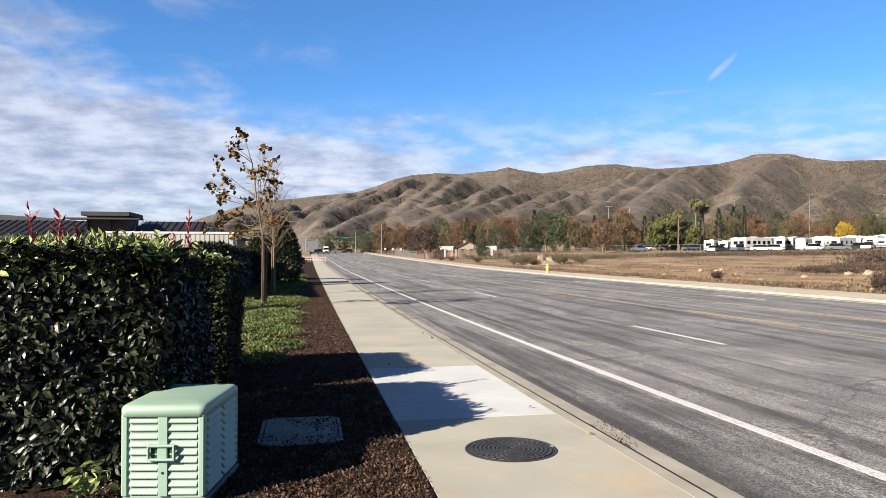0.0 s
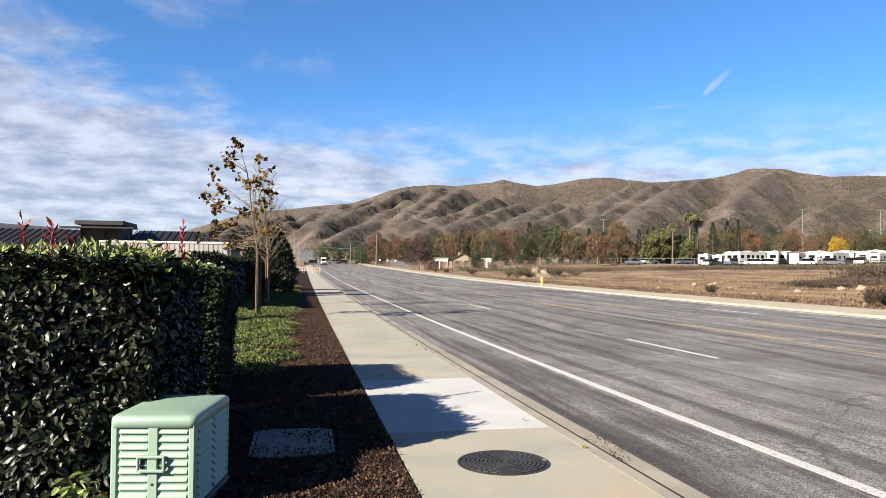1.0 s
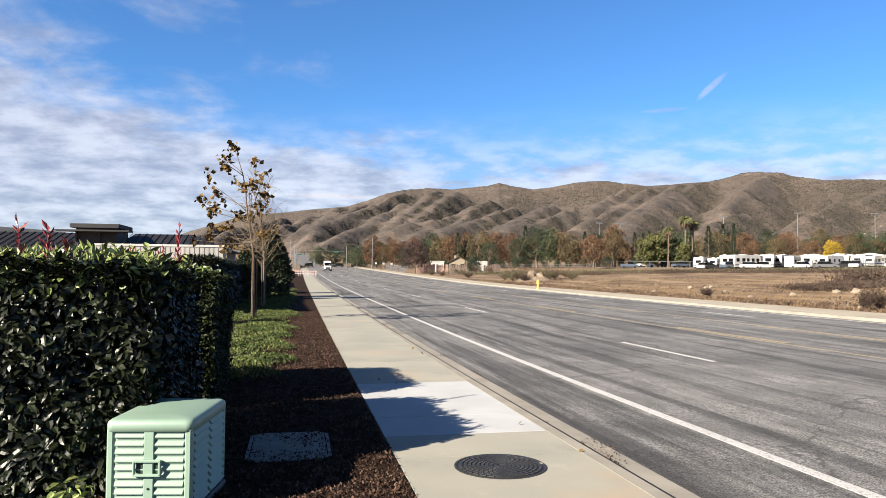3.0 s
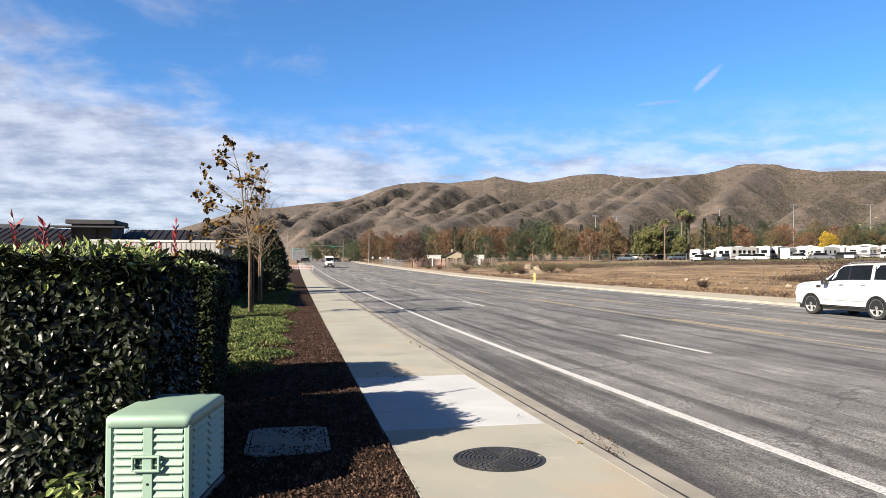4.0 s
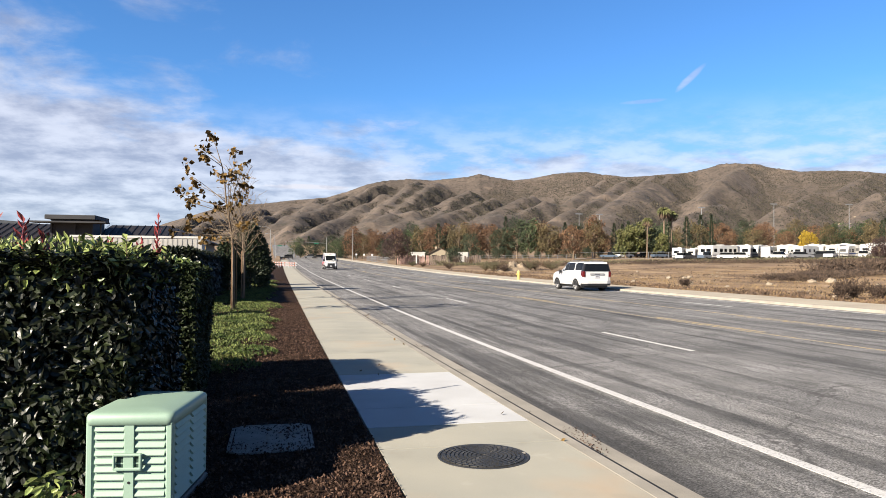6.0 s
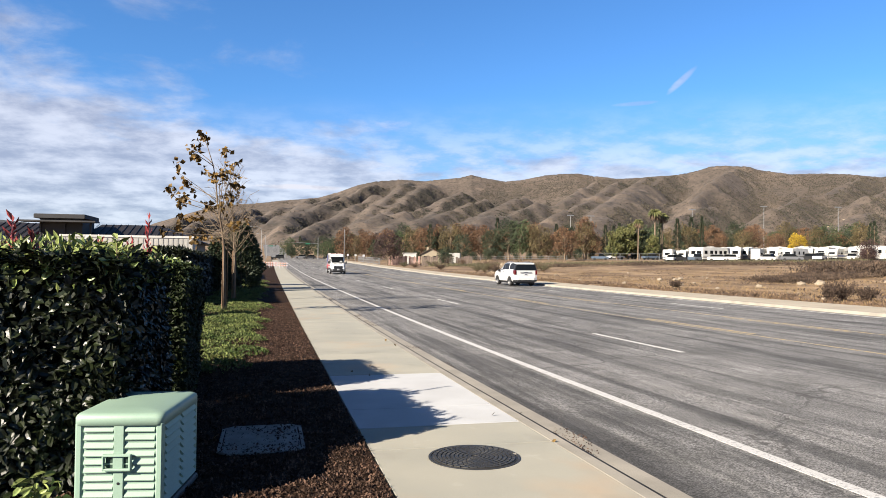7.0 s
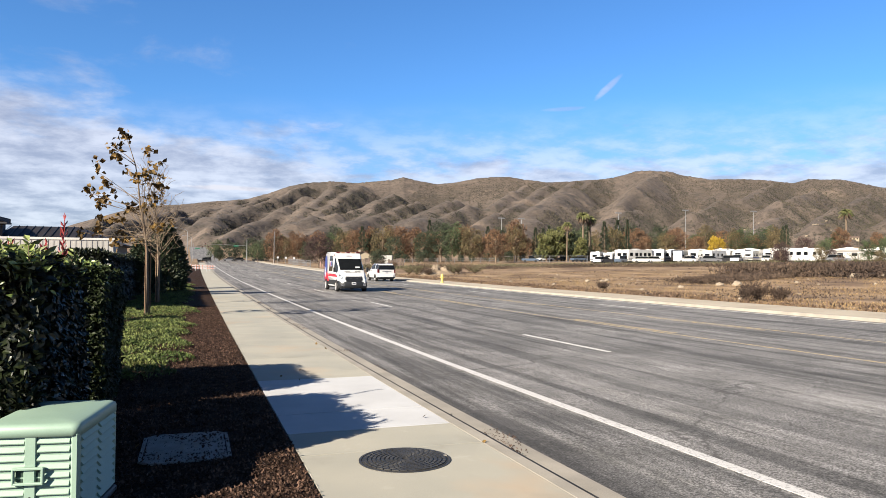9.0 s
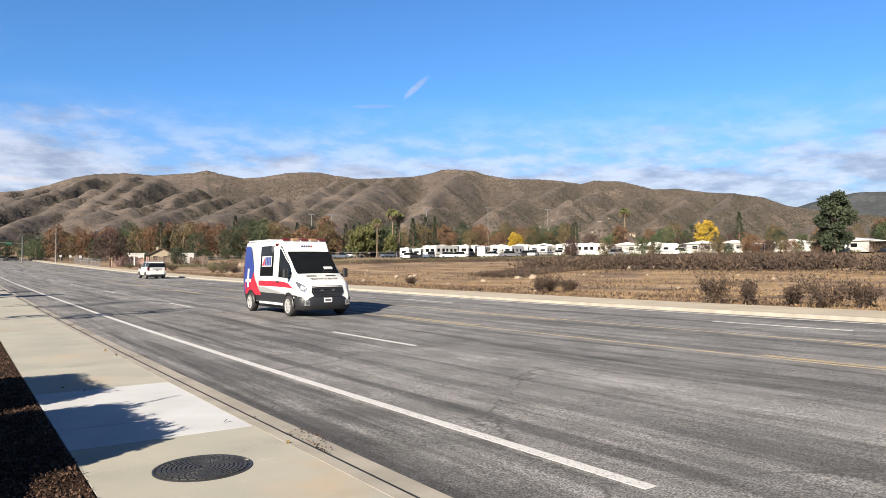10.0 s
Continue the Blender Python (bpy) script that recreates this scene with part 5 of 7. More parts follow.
def text_part(word, size, mat_, parent, m):
    """Raised letters of the built-in font as one mesh."""
    cu = bpy.data.curves.new("lettering", "FONT")
    cu.body, cu.size, cu.align_x, cu.align_y, cu.extrude = word, size, "CENTER", "CENTER", 0.002
    tmp = bpy.data.objects.new("lettering", cu)
    scene.collection.objects.link(tmp)
    me = bpy.data.meshes.new_from_object(tmp.evaluated_get(bpy.context.evaluated_depsgraph_get()))
    bpy.data.objects.remove(tmp)
    me.materials.clear()
    me.materials.append(mat_)
    ob = new("lettering", me)
    ob.parent, ob.matrix_basis = parent, m
    return ob


# --- the ambulance: a high-roofed van; +y is forward, origin under its front axle ---
A_ST = [  # y, sill z, sill w, mid z, mid w, belt z, belt w, top z, top w
    (-4.62, 0.42, 0.94, 0.90, 1.00, 1.30, 0.99, 2.60, 0.84),
    (-4.52, 0.38, 0.97, 0.90, 1.03, 1.32, 1.02, 2.70, 0.88),
    (-2.0, 0.34, 0.99, 0.90, 1.03, 1.34, 1.02, 2.74, 0.89),
    (-1.05, 0.34, 0.99, 0.90, 1.03, 1.34, 1.02, 2.73, 0.88),
    (-0.86, 0.32, 0.99, 0.90, 1.03, 1.34, 1.02, 2.62, 0.84),
    (-0.62, 0.32, 0.99, 0.90, 1.03, 1.34, 1.01, 2.30, 0.81),
    (-0.20, 0.32, 0.99, 0.89, 1.03, 1.32, 1.00, 1.90, 0.80),
    (0.10, 0.32, 0.99, 0.88, 1.02, 1.29, 0.98, 1.60, 0.80),
    (0.36, 0.34, 0.98, 0.87, 1.00, 1.26, 0.94, 1.45, 0.78),
    (0.60, 0.34, 0.96, 0.86, 0.97, 1.20, 0.90, 1.36, 0.75),
    (0.80, 0.34, 0.92, 0.84, 0.92, 1.14, 0.85, 1.27, 0.71),
    (0.92, 0.36, 0.86, 0.82, 0.86, 1.06, 0.79, 1.17, 0.66),
    (0.97, 0.38, 0.80, 0.80, 0.80, 0.98, 0.73, 1.06, 0.61),
]


def ambulance():
    ob = thing("ambulance", pose(10.6, 24, 0), "white high-roofed ambulance van with red and blue side graphics", "ambulance")
    part("body", Geo().loft([ring_at(s) for s in A_ST]), VAN_WHITE, ob, smooth=True, crease=34)
    part("underbody", Geo().box(-0.85, -4.4, 0.22, 0.85, 0.75, 0.42), BLACK, ob)
    # windscreen over the slope
    def screen(y):
        return body_ring(A_ST, y)
    rows = []
    for i in range(9):
        y = 0.27 - i * 0.110
        rg = screen(y)
        rows.append([(rg[5][0] * s * 1.03, y + 0.010, rg[5][2] + 0.012 + 0.012 * (1 - abs(s))) for s in (-1, -0.6, -0.2, 0.2, 0.6, 1)])
    part("windscreen", Geo().loft(rows, False, closed=False), GLASS, ob, "dark raked windscreen")
    part("dash_card", Geo().box(-0.62, -0.02, 0, -0.30, 0.01, 0.14, pose(0, 0.14, 1.66, 58, 0, 0)), PLATE, ob)
    # doors: cab glass, saloon window, dark sill cladding, graphics on both sides
    for sgn in (-1, 1):
        win = side_panel(A_ST, -0.98, 0.02, 3.05, 4.6, sgn, 0.008, trim=lambda y: (3.02, min(4.34, 3.02 + max(0.05, (0.30 - y) * 2.2))))
        part("cab_window", win, GLASS, ob, "dark cab window")
        part("saloon_window", side_panel(A_ST, -2.80, -1.50, 3.05, 4.16, sgn, 0.008), GLASS, ob, "dark saloon window")
        g = side_panel(A_ST, -2.62, -1.66, 3.36, 3.70, sgn, 0.014)
        mark = part("window_emblem", g, PLATE, ob, "white emblem on the window")
        for k in range(4):
            part("emblem_bar", side_panel(A_ST, -2.30 + 0.155 * k, -2.17 + 0.155 * k, 3.39, 3.67, sgn, 0.018, 1), BLUE, mark)
        part("emblem_tip", side_panel(A_ST, -2.60, -2.34, 3.37, 3.73, sgn, 0.018, trim=lambda y: (3.39, 3.42 + (y + 2.60) * 0.95)), RED, mark)
        part("sill_cladding", side_panel(A_ST, -4.5, 0.60, 0.4, 1.75, sgn, 0.010), VAN_GREY, ob, "dark grey sill cladding")
        part("running_board", Geo().box(*sorted((sgn * 0.95, sgn * 1.06))[:1], -2.75, 0.36, sorted((sgn * 0.95, sgn * 1.06))[1], -0.55, 0.44, c=0.01), VAN_WHITE, ob, "pale side step")
        part("red_band", side_panel(A_ST, -2.9, 0.30, 2.25, 2.75, sgn, 0.012, trim=lambda y: (2.28, 2.72 if y < -0.2 else 2.72 - (y + 0.2) * 0.85)), RED, ob, "red side band")
        part("silver_band", side_panel(A_ST, -3.2, -0.4, 1.78, 2.2, sgn, 0.012, trim=lambda y: (1.78, 1.80 + 0.40 * min(1, (-0.4 - y) / 2.0))), SILVER, ob, "silver swoosh")
        part("red_panel", side_panel(A_ST, -4.40, -2.7, 1.7, 3.0, sgn, 0.016, trim=lambda y: (1.5, 1.6 + 1.75 * min(1.0, max(0.02, (-2.7 - y) / 0.85)))), RED, ob, "red rear graphic")
        part("blue_panel", side_panel(A_ST, -4.50, -3.45, 1.7, 4.3, sgn, 0.020, trim=lambda y: (1.5 + 1.7 * max(0.0, (y + 4.5) / 1.05), 3.25 + 1.15 * min(1, max(0.02, (-3.4 - y) / 0.6)))), BLUE, ob, "blue rear graphic")
        part("pale_star", side_panel(A_ST, -4.3, -3.72, 2.55, 2.85, sgn, 0.024), PLATE, ob, "white emblem")
        part("pale_star", side_panel(A_ST, -4.1, -3.92, 2.1, 3.3, sgn, 0.024), PLATE, ob, "white emblem")
        part("roof_mark", side_panel(A_ST, -2.7, -2.0, 4.85, 4.97, sgn, 0.012), SILVER, ob, "grey lettering block")
        for y in (-1.18, -2.52):
            part("door_seam", side_panel(A_ST, y - 0.006, y + 0.006, 1.8, 4.7, sgn, 0.007, 1), SILVER, ob)
        part("door_handle", Geo().box(*((1.03, -1.1, 1.17, 1.065, -0.9, 1.22) if sgn > 0 else (-1.065, -1.1, 1.17, -1.03, -0.9, 1.22)), c=0.008), BLACK, ob, "black door handle")
        mir = part("wing_mirror", Geo().box(*((1.08, -0.02, 1.36, 1.26, 0.10, 1.68) if sgn > 0 else (-1.26, -0.02, 1.36, -1.08, 0.10, 1.68)), c=0.03), BLACK, ob, "black wing mirror")
        part("mirror_arm", Geo().box(*((0.98, 0.02, 1.40, 1.12, 0.07, 1.47) if sgn > 0 else (-1.12, 0.02, 1.40, -0.98, 0.07, 1.47))), BLACK, mir)
        lamp_ = part("headlamp", side_panel(A_ST, 0.40, 0.955, 2.3, 3.0, sgn, 0.012, 10, trim=lambda y: (2.25 + max(0.0, 0.80 - y) * 1.5, 2.98)), LENS_CLEAR, ob, "clear swept headlamp", smooth=True)
        part("reflector", side_panel(A_ST, 0.74, 0.90, 2.42, 2.82, sgn, 0.017, 4), PLATE, lamp_, "pale reflector")
        part("fog_lamp", Geo().cyl((sgn * 0.76, 0.90, 0.49), (sgn * 0.76, 1.005, 0.49), 0.055, 14), LENS_CLEAR, ob, "fog lamp")
        part("fog_surround", Geo().box(*sorted((sgn * 0.62, sgn * 0.86))[:1], 0.86, 0.40, sorted((sgn * 0.62, sgn * 0.86))[1], 0.99, 0.59, c=0.02), CHROME, ob, "silver fog lamp surround")
        part("hood_vent", Geo().box(*sorted((sgn * 0.18, sgn * 0.56))[:1], -0.04, -0.004, sorted((sgn * 0.18, sgn * 0.56))[1], 0.04, 0.008, pose(0, 0.47, 1.412, -21, 0, 0)), BLACK, ob, "black hood vent")
        for y in (0.0, -3.75):
            arch(ob, sgn * 1.035, y, 0.44, sgn)
            flare(ob, sgn, y, 0.352, 0.385, 0.455)
    # front: grille, bumper, plate, lettering
    part("bumper", Geo().loft([[(-1.02 * k, 0.44, z), (-1.01 * k, 0.64, z), (-0.96 * k, 0.84 * k, z), (-0.84 * k, 0.95 * k, z), (-0.55, 1.02 * k, z), (0.55, 1.02 * k, z), (0.84 * k, 0.95 * k, z), (0.96 * k, 0.84 * k, z), (1.01 * k, 0.64, z), (1.02 * k, 0.44, z)] for z, k in ((0.24, 0.93), (0.30, 0.975), (0.42, 1.0), (0.58, 1.0), (0.66, 0.985), (0.72, 0.95))]), VAN_GREY, ob, "dark grey bumper", smooth=True, crease=40)
    gr = part("grille", Geo().loft([[(-0.50, 0.90, 0.70), (0.50, 0.90, 0.70), (0.61, 0.86, 0.86), (0.58, 0.84, 1.08), (-0.58, 0.84, 1.08), (-0.61, 0.86, 0.86)], [(-0.50, 1.0, 0.70), (0.50, 1.0, 0.70), (0.61, 0.995, 0.86), (0.58, 0.965, 1.08), (-0.58, 0.965, 1.08), (-0.61, 0.995, 0.86)]]), BLACK, ob, "black slatted grille")
    for z in (0.79, 0.88, 0.97):
        part("slat", Geo().box(-0.55, 0.965, z - 0.014, 0.55, 1.008, z + 0.014, c=0.006), VAN_GREY, gr)
    for x in (-0.22, 0.22):
        part("grille_lamp", Geo().box(x - 0.06, 0.97, 0.905, x + 0.06, 1.012, 0.945), LENS_CLEAR, gr)
    pl = part("number_plate", Geo().box(-0.155, 0.98, 0.50, 0.155, 1.03, 0.66, c=0.006), PLATE, ob, "white number plate")
    part("plate_bar", Geo().box(-0.11, 1.029, 0.55, 0.11, 1.034, 0.61), INK, pl)
    word = text_part("AMBULANCE", 0.175, BLACK, ob, pose(0, 0.71, 1.322, 180 - 24, 0, 0) @ Matrix.Diagonal((1, -1, 1, 1)))
    brow = pose(0, -0.735, 2.48, -37, 0, 0)
    mk = part("brow_emblem", Geo().loft([[(-0.24, y, -0.055), (-0.13, y, -0.055), (-0.13, y, 0.055), (-0.18, y, 0.055)] for y in (-0.004, 0.012)], True, brow), RED, ob, "red and blue emblem over the windscreen")
    for k in range(4):
        part("emblem_bar", Geo().box(-0.10 + 0.09 * k, -0.004, -0.055, -0.04 + 0.09 * k, 0.012, 0.055, brow), BLUE, mk)
    # roof: light bar row, rails, siren speaker
    bar = part("light_bar", Geo().box(-0.86, -1.16, 2.66, 0.86, -0.98, 2.735), VAN_WHITE, ob, "roof-edge warning light row")
    for i, x in enumerate((-0.72, -0.36, 0.0, 0.36, 0.72)):
        part("warning_lamp", Geo().box(x - 0.13, -1.14, 2.70, x + 0.13, -0.93, 2.79, c=0.015), (LENS_RED, LENS_AMBER)[i % 2], bar, ("red lens", "amber lens")[i % 2])
    for sgn in (-1, 1):
        part("side_lamp", Geo().box(*sorted((sgn * 0.90, sgn * 0.955))[:1], -1.40, 2.50, sorted((sgn * 0.90, sgn * 0.955))[1], -1.16, 2.60, c=0.01), LENS_RED, ob, "red side warning lamp")
        part("round_lamp", Geo().cyl((sgn * 0.90, -1.6, 2.40), (sgn * 0.98, -1.6, 2.40), 0.12, 14), CHROME, ob, "round scene lamp")
    part("roof_rack", Geo().box(-0.88, -4.4, 2.72, 0.88, -2.2, 2.78, c=0.02), VAN_WHITE, ob, "white roof fairing")
    for sgn in (-1, 1):
        part("rear_lamp", Geo().box(*sorted((sgn * 0.90, sgn * 1.0))[:1], -4.66, 1.05, sorted((sgn * 0.90, sgn * 1.0))[1], -4.58, 1.75, c=0.01), LENS_RED, ob, "tall red rear lamp")
    wheels = [wheel("wheel", ob, sgn * 0.950, y, 0.36, 0.25, 8, sgn) for y in (0.0, -3.75) for sgn in (-1, 1)]
    return ob, wheels


# --- the white SUV: +y forward, origin under its rear axle ---
S_ST = [
    (-1.10, 0.55, 0.86, 0.80, 0.95, 1.24, 0.93, 1.26, 0.80),
    (-1.02, 0.42, 0.94, 0.82, 1.00, 1.29, 0.96, 1.78, 0.72),
    (-0.85, 0.36, 0.97, 0.85, 1.02, 1.31, 0.98, 1.90, 0.74),
    (-0.3, 0.34, 0.98, 0.85, 1.03, 1.31, 0.98, 1.93, 0.76),
    (1.2, 0.34, 0.98, 0.85, 1.03, 1.30, 0.98, 1.92, 0.76),
    (1.75, 0.34, 0.98, 0.85, 1.03, 1.28, 0.98, 1.86, 0.75),
    (2.15, 0.34, 0.98, 0.85, 1.02, 1.25, 0.97, 1.60, 0.74),
    (2.62, 0.34, 0.98, 0.85, 1.02, 1.20, 0.96, 1.30, 0.78),
    (3.6, 0.34, 0.97, 0.84, 1.01, 1.13, 0.95, 1.23, 0.76),
    (3.98, 0.36, 0.93, 0.82, 0.98, 1.06, 0.91, 1.16, 0.72),
    (4.12, 0.42, 0.84, 0.78, 0.87, 0.94, 0.82, 0.98, 0.66),
]


def suv():
    ob = thing("suv", pose(20.3, -26, 0), "large white sport utility vehicle with dark windows", "car")
    part("body", Geo().loft([ring_at(s) for s in S_ST]), VAN_WHITE, ob, smooth=True, crease=34)
    part("underbody", Geo().box(-0.85, -0.9, 0.22, 0.85, 3.9, 0.40), BLACK, ob)
    for sgn in (-1, 1):
        part("window_surround", side_panel(S_ST, 0.30, 2.36, 3.05, 4.5, sgn, 0.006, trim=lambda y: (3.06, min(4.5, 3.08 + max(0.05, (2.52 - y) * 1.75)))), BLACK, ob, "black window surround")
        part("front_window", side_panel(S_ST, 1.30, 2.30, 3.08, 4.5, sgn, 0.008, trim=lambda y: (3.1, min(4.45, 3.1 + max(0.05, (2.55 - y) * 1.7)))), GLASS, ob, "dark front window")
        part("rear_window", side_panel(S_ST, 0.32, 1.24, 3.1, 4.45, sgn, 0.008), GLASS, ob, "dark rear door window")
        part("quarter_window", side_panel(S_ST, -0.98, 0.16, 3.1, 4.45, sgn, 0.008, trim=lambda y: (3.1, 4.45 if y < 0.0 else 4.45 - (y * 2.5))), GLASS, ob, "dark quarter window")
        part("sill_cladding", side_panel(S_ST, -1.0, 3.7, 0.2, 0.95, sgn, 0.008), BLACK, ob, "black sill cladding")
        part("chrome_strip", side_panel(S_ST, 0.55, 2.5, 1.38, 1.44, sgn, 0.012), SILVER, ob, "chrome door strip")
        part("tail_lamp", side_panel(S_ST, -1.05, -0.80, 2.2, 3.2, sgn, 0.012, trim=lambda y: (2.15 + 1.2 * (y + 1.05), 3.12 - 0.4 * (y + 1.05))), LENS_RED, ob, "red wrap-round tail lamp")
        part("corner_trim", Geo().loft([[(sgn * 0.80, -1.10, 1.30), (sgn * 0.975, -1.09, 1.30), (sgn * 0.992, -0.84, 1.31), (sgn * 0.80, -0.84, 1.31)],
                                        [(sgn * 0.66, -1.045, 1.79), (sgn * 0.835, -1.035, 1.79), (sgn * 0.862, -0.84, 1.79), (sgn * 0.66, -0.84, 1.79)]]), BLACK, ob, "black pillar trim")
        part("rear_lamp_lens", Geo().box(*((0.83, -1.14, 0.94, 0.985, -1.0, 1.29) if sgn > 0 else (-0.985, -1.14, 0.94, -0.83, -1.0, 1.29)), c=0.02), LENS_RED, ob, "red rear lamp lens")
        mir = part("wing_mirror", Geo().box(*((1.04, 2.18, 1.14, 1.24, 2.34, 1.34) if sgn > 0 else (-1.24, 2.18, 1.14, -1.04, 2.34, 1.34)), c=0.03), BLACK, ob, "black wing mirror")
        part("mirror_arm", Geo().box(*((0.96, 2.22, 1.17, 1.06, 2.28, 1.22) if sgn > 0 else (-1.06, 2.22, 1.17, -0.96, 2.28, 1.22))), BLACK, mir)
        for y in (0.62, 1.30, 2.46):
            part("door_seam", side_panel(S_ST, y - 0.005, y + 0.005, 1.0, 3.05, sgn, 0.006, 1), VAN_GREY, ob)
        for y in (0.50, 1.48):
            part("door_handle", side_panel(S_ST, y, y + 0.20, 2.62, 2.74, sgn, 0.022, 1), CHROME, ob, "chrome door handle")
        part("fender_vent", side_panel(S_ST, 2.62, 2.85, 2.5, 2.8, sgn, 0.010), BLACK, ob, "black fender vent")
        part("roof_rail", Geo().tube([(sgn * 0.70, -0.7, 1.94), (sgn * 0.72, 0.4, 1.985), (sgn * 0.72, 1.3, 1.97), (sgn * 0.70, 1.6, 1.90)], [0.018] * 4, 6), CHROME, ob, "roof rail")
        part("headlamp", Geo().box(*((0.62, 3.96, 0.82, 0.90, 4.10, 1.0) if sgn > 0 else (-0.90, 3.96, 0.82, -0.62, 4.10, 1.0)), c=0.02), LENS_CLEAR, ob, "headlamp")
        for y in (0.0, 3.07):
            arch(ob, sgn * 1.032, y, 0.425, sgn)
    g = Geo().loft([[(-0.93, -1.02, 1.31), (0.93, -1.02, 1.31), (0.76, -0.98, 1.78), (-0.76, -0.98, 1.78)], [(-0.92, -1.12, 1.30), (0.92, -1.12, 1.30), (0.75, -1.06, 1.79), (-0.75, -1.06, 1.79)]])
    part("rear_glass", g, GLASS, ob, "dark rear window")
    part("spoiler", Geo().box(-0.74, -1.12, 1.78, 0.74, -0.85, 1.90, c=0.03), VAN_WHITE, ob)
    part("tailgate", Geo().loft([[(-0.78, -1.02, 0.62), (0.78, -1.02, 0.62), (0.82, -1.02, 1.28), (-0.82, -1.02, 1.28)], [(-0.78, -1.115, 0.64), (0.78, -1.115, 0.64), (0.82, -1.105, 1.27), (-0.82, -1.105, 1.27)]]), VAN_WHITE, ob)
    part("trim_bar", Geo().box(-0.50, -1.15, 1.06, 0.50, -1.105, 1.17, c=0.01), SILVER, ob, "grey tailgate trim bar")
    part("name_bar", Geo().box(-0.18, -1.157, 1.09, 0.18, -1.148, 1.14), INK, ob)
    pl = part("number_plate", Geo().box(-0.16, -1.135, 0.86, 0.16, -1.11, 1.02, c=0.005), PLATE, ob, "white number plate")
    part("plate_bar", Geo().box(-0.11, -1.139, 0.91, 0.11, -1.134, 0.97), INK, pl)
    bp = part("rear_bumper", Geo().loft([[(-1.0, -0.75, z), (-0.98, -1.08, z), (-0.7, -1.19, z), (0.7, -1.19, z), (0.98, -1.08, z), (1.0, -0.75, z)] for z in (0.50, 0.70)]), VAN_WHITE, ob, "white rear bumper")
    part("bumper_skirt", Geo().loft([[(-0.99, -0.72, z), (-0.96, -1.07, z), (-0.7, -1.17, z), (0.7, -1.17, z), (0.96, -1.07, z), (0.99, -0.72, z)] for z in (0.36, 0.50)]), BLACK, bp, "black bumper skirt")
    rows = []
    for i in range(7):
        y = 2.60 - i * 0.125
        rg = body_ring(S_ST, y)
        rows.append([(rg[5][0] * s * 1.0, y + 0.01, rg[5][2] + 0.012 + 0.012 * (1 - abs(s))) for s in (-1, -0.5, 0, 0.5, 1)])
    part("windscreen", Geo().loft(rows, False, closed=False), GLASS, ob, "dark windscreen")
    part("grille", Geo().box(-0.58, 4.04, 0.55, 0.58, 4.15, 0.96, c=0.03), CHROME, ob, "chrome grille")
    wheels = [wheel("wheel", ob, sgn * 0.90, y, 0.405, 0.28, 6, sgn) for y in (0.0, 3.07) for sgn in (-1, 1)]
    return ob, wheels


amb, amb_wheels = ambulance()
suv_ob, suv_wheels = suv()

# ================= across the road: field, yard, trees =================


def hydrant(x, y):
    z = lie(y)
    ob = thing("fire_hydrant", pose(x, y, z), "yellow fire hydrant beside the far footpath", "hydrant")
    part("flange", Geo().cyl((0, 0, 0), (0, 0, 0.06), 0.19, 14), HYDRANT, ob)
    part("barrel", Geo().tube([(0, 0, 0.05), (0, 0, 0.5), (0, 0, 0.56), (0, 0, 0.70)], [0.13, 0.13, 0.16, 0.15], 14), HYDRANT, ob)
    part("bonnet", Geo().tube([(0, 0, 0.70), (0, 0, 0.78), (0, 0, 0.85), (0, 0, 0.90)], [0.16, 0.13, 0.05, 0.04], 14), HYDRANT, ob)
    for d in ((1, 0), (-1, 0), (0, -1)):
        part("nozzle", Geo().cyl((0, 0, 0.52), (0.22 * d[0], 0.22 * d[1], 0.52), 0.075, 10), HYDRANT, ob)


hydrant(23.0, 66.0)

r = np.random.default_rng(15)


def scrub(x, y, h, w, seed, mat_, label, m_=500, name="bush"):
    """A dry twiggy bush."""
    q = np.random.default_rng(seed)
    ob = thing(name, pose(x, y, land(x, y) - 0.03), label, "bush", "roadside bushes")
    tw = Geo()
    pts = []
    for k in range(34):
        a = q.random() * 2 * math.pi
        d = Vector((math.cos(a) * q.uniform(0.1, 1) * w, math.sin(a) * q.uniform(0.1, 1) * w, h * q.uniform(0.55, 1)))
        tw.tube([(0, 0, 0), d * 0.5 + Vector((0, 0, 0.08)), d], [0.016, 0.010, 0.004], 4)
        pts += [np.array(d * t + Vector(q.normal(0, 0.07, 3))) for t in q.uniform(0.3, 1, max(1, m_ // 34))]
    part("branching", tw, SCRUB, ob, "brown bare twigs", kind="stuff")
    p = np.array(pts)
    p[:, 2] = np.abs(p[:, 2])
    v, f = leaf_cloud(p, np.tile([0, 0, 0.5], (len(p), 1)), 0.13, 0.35, 0.7, 0.1, seed)
    part("dry_leaves", Geo().arrays(v, f), mat_, ob, kind="stuff")


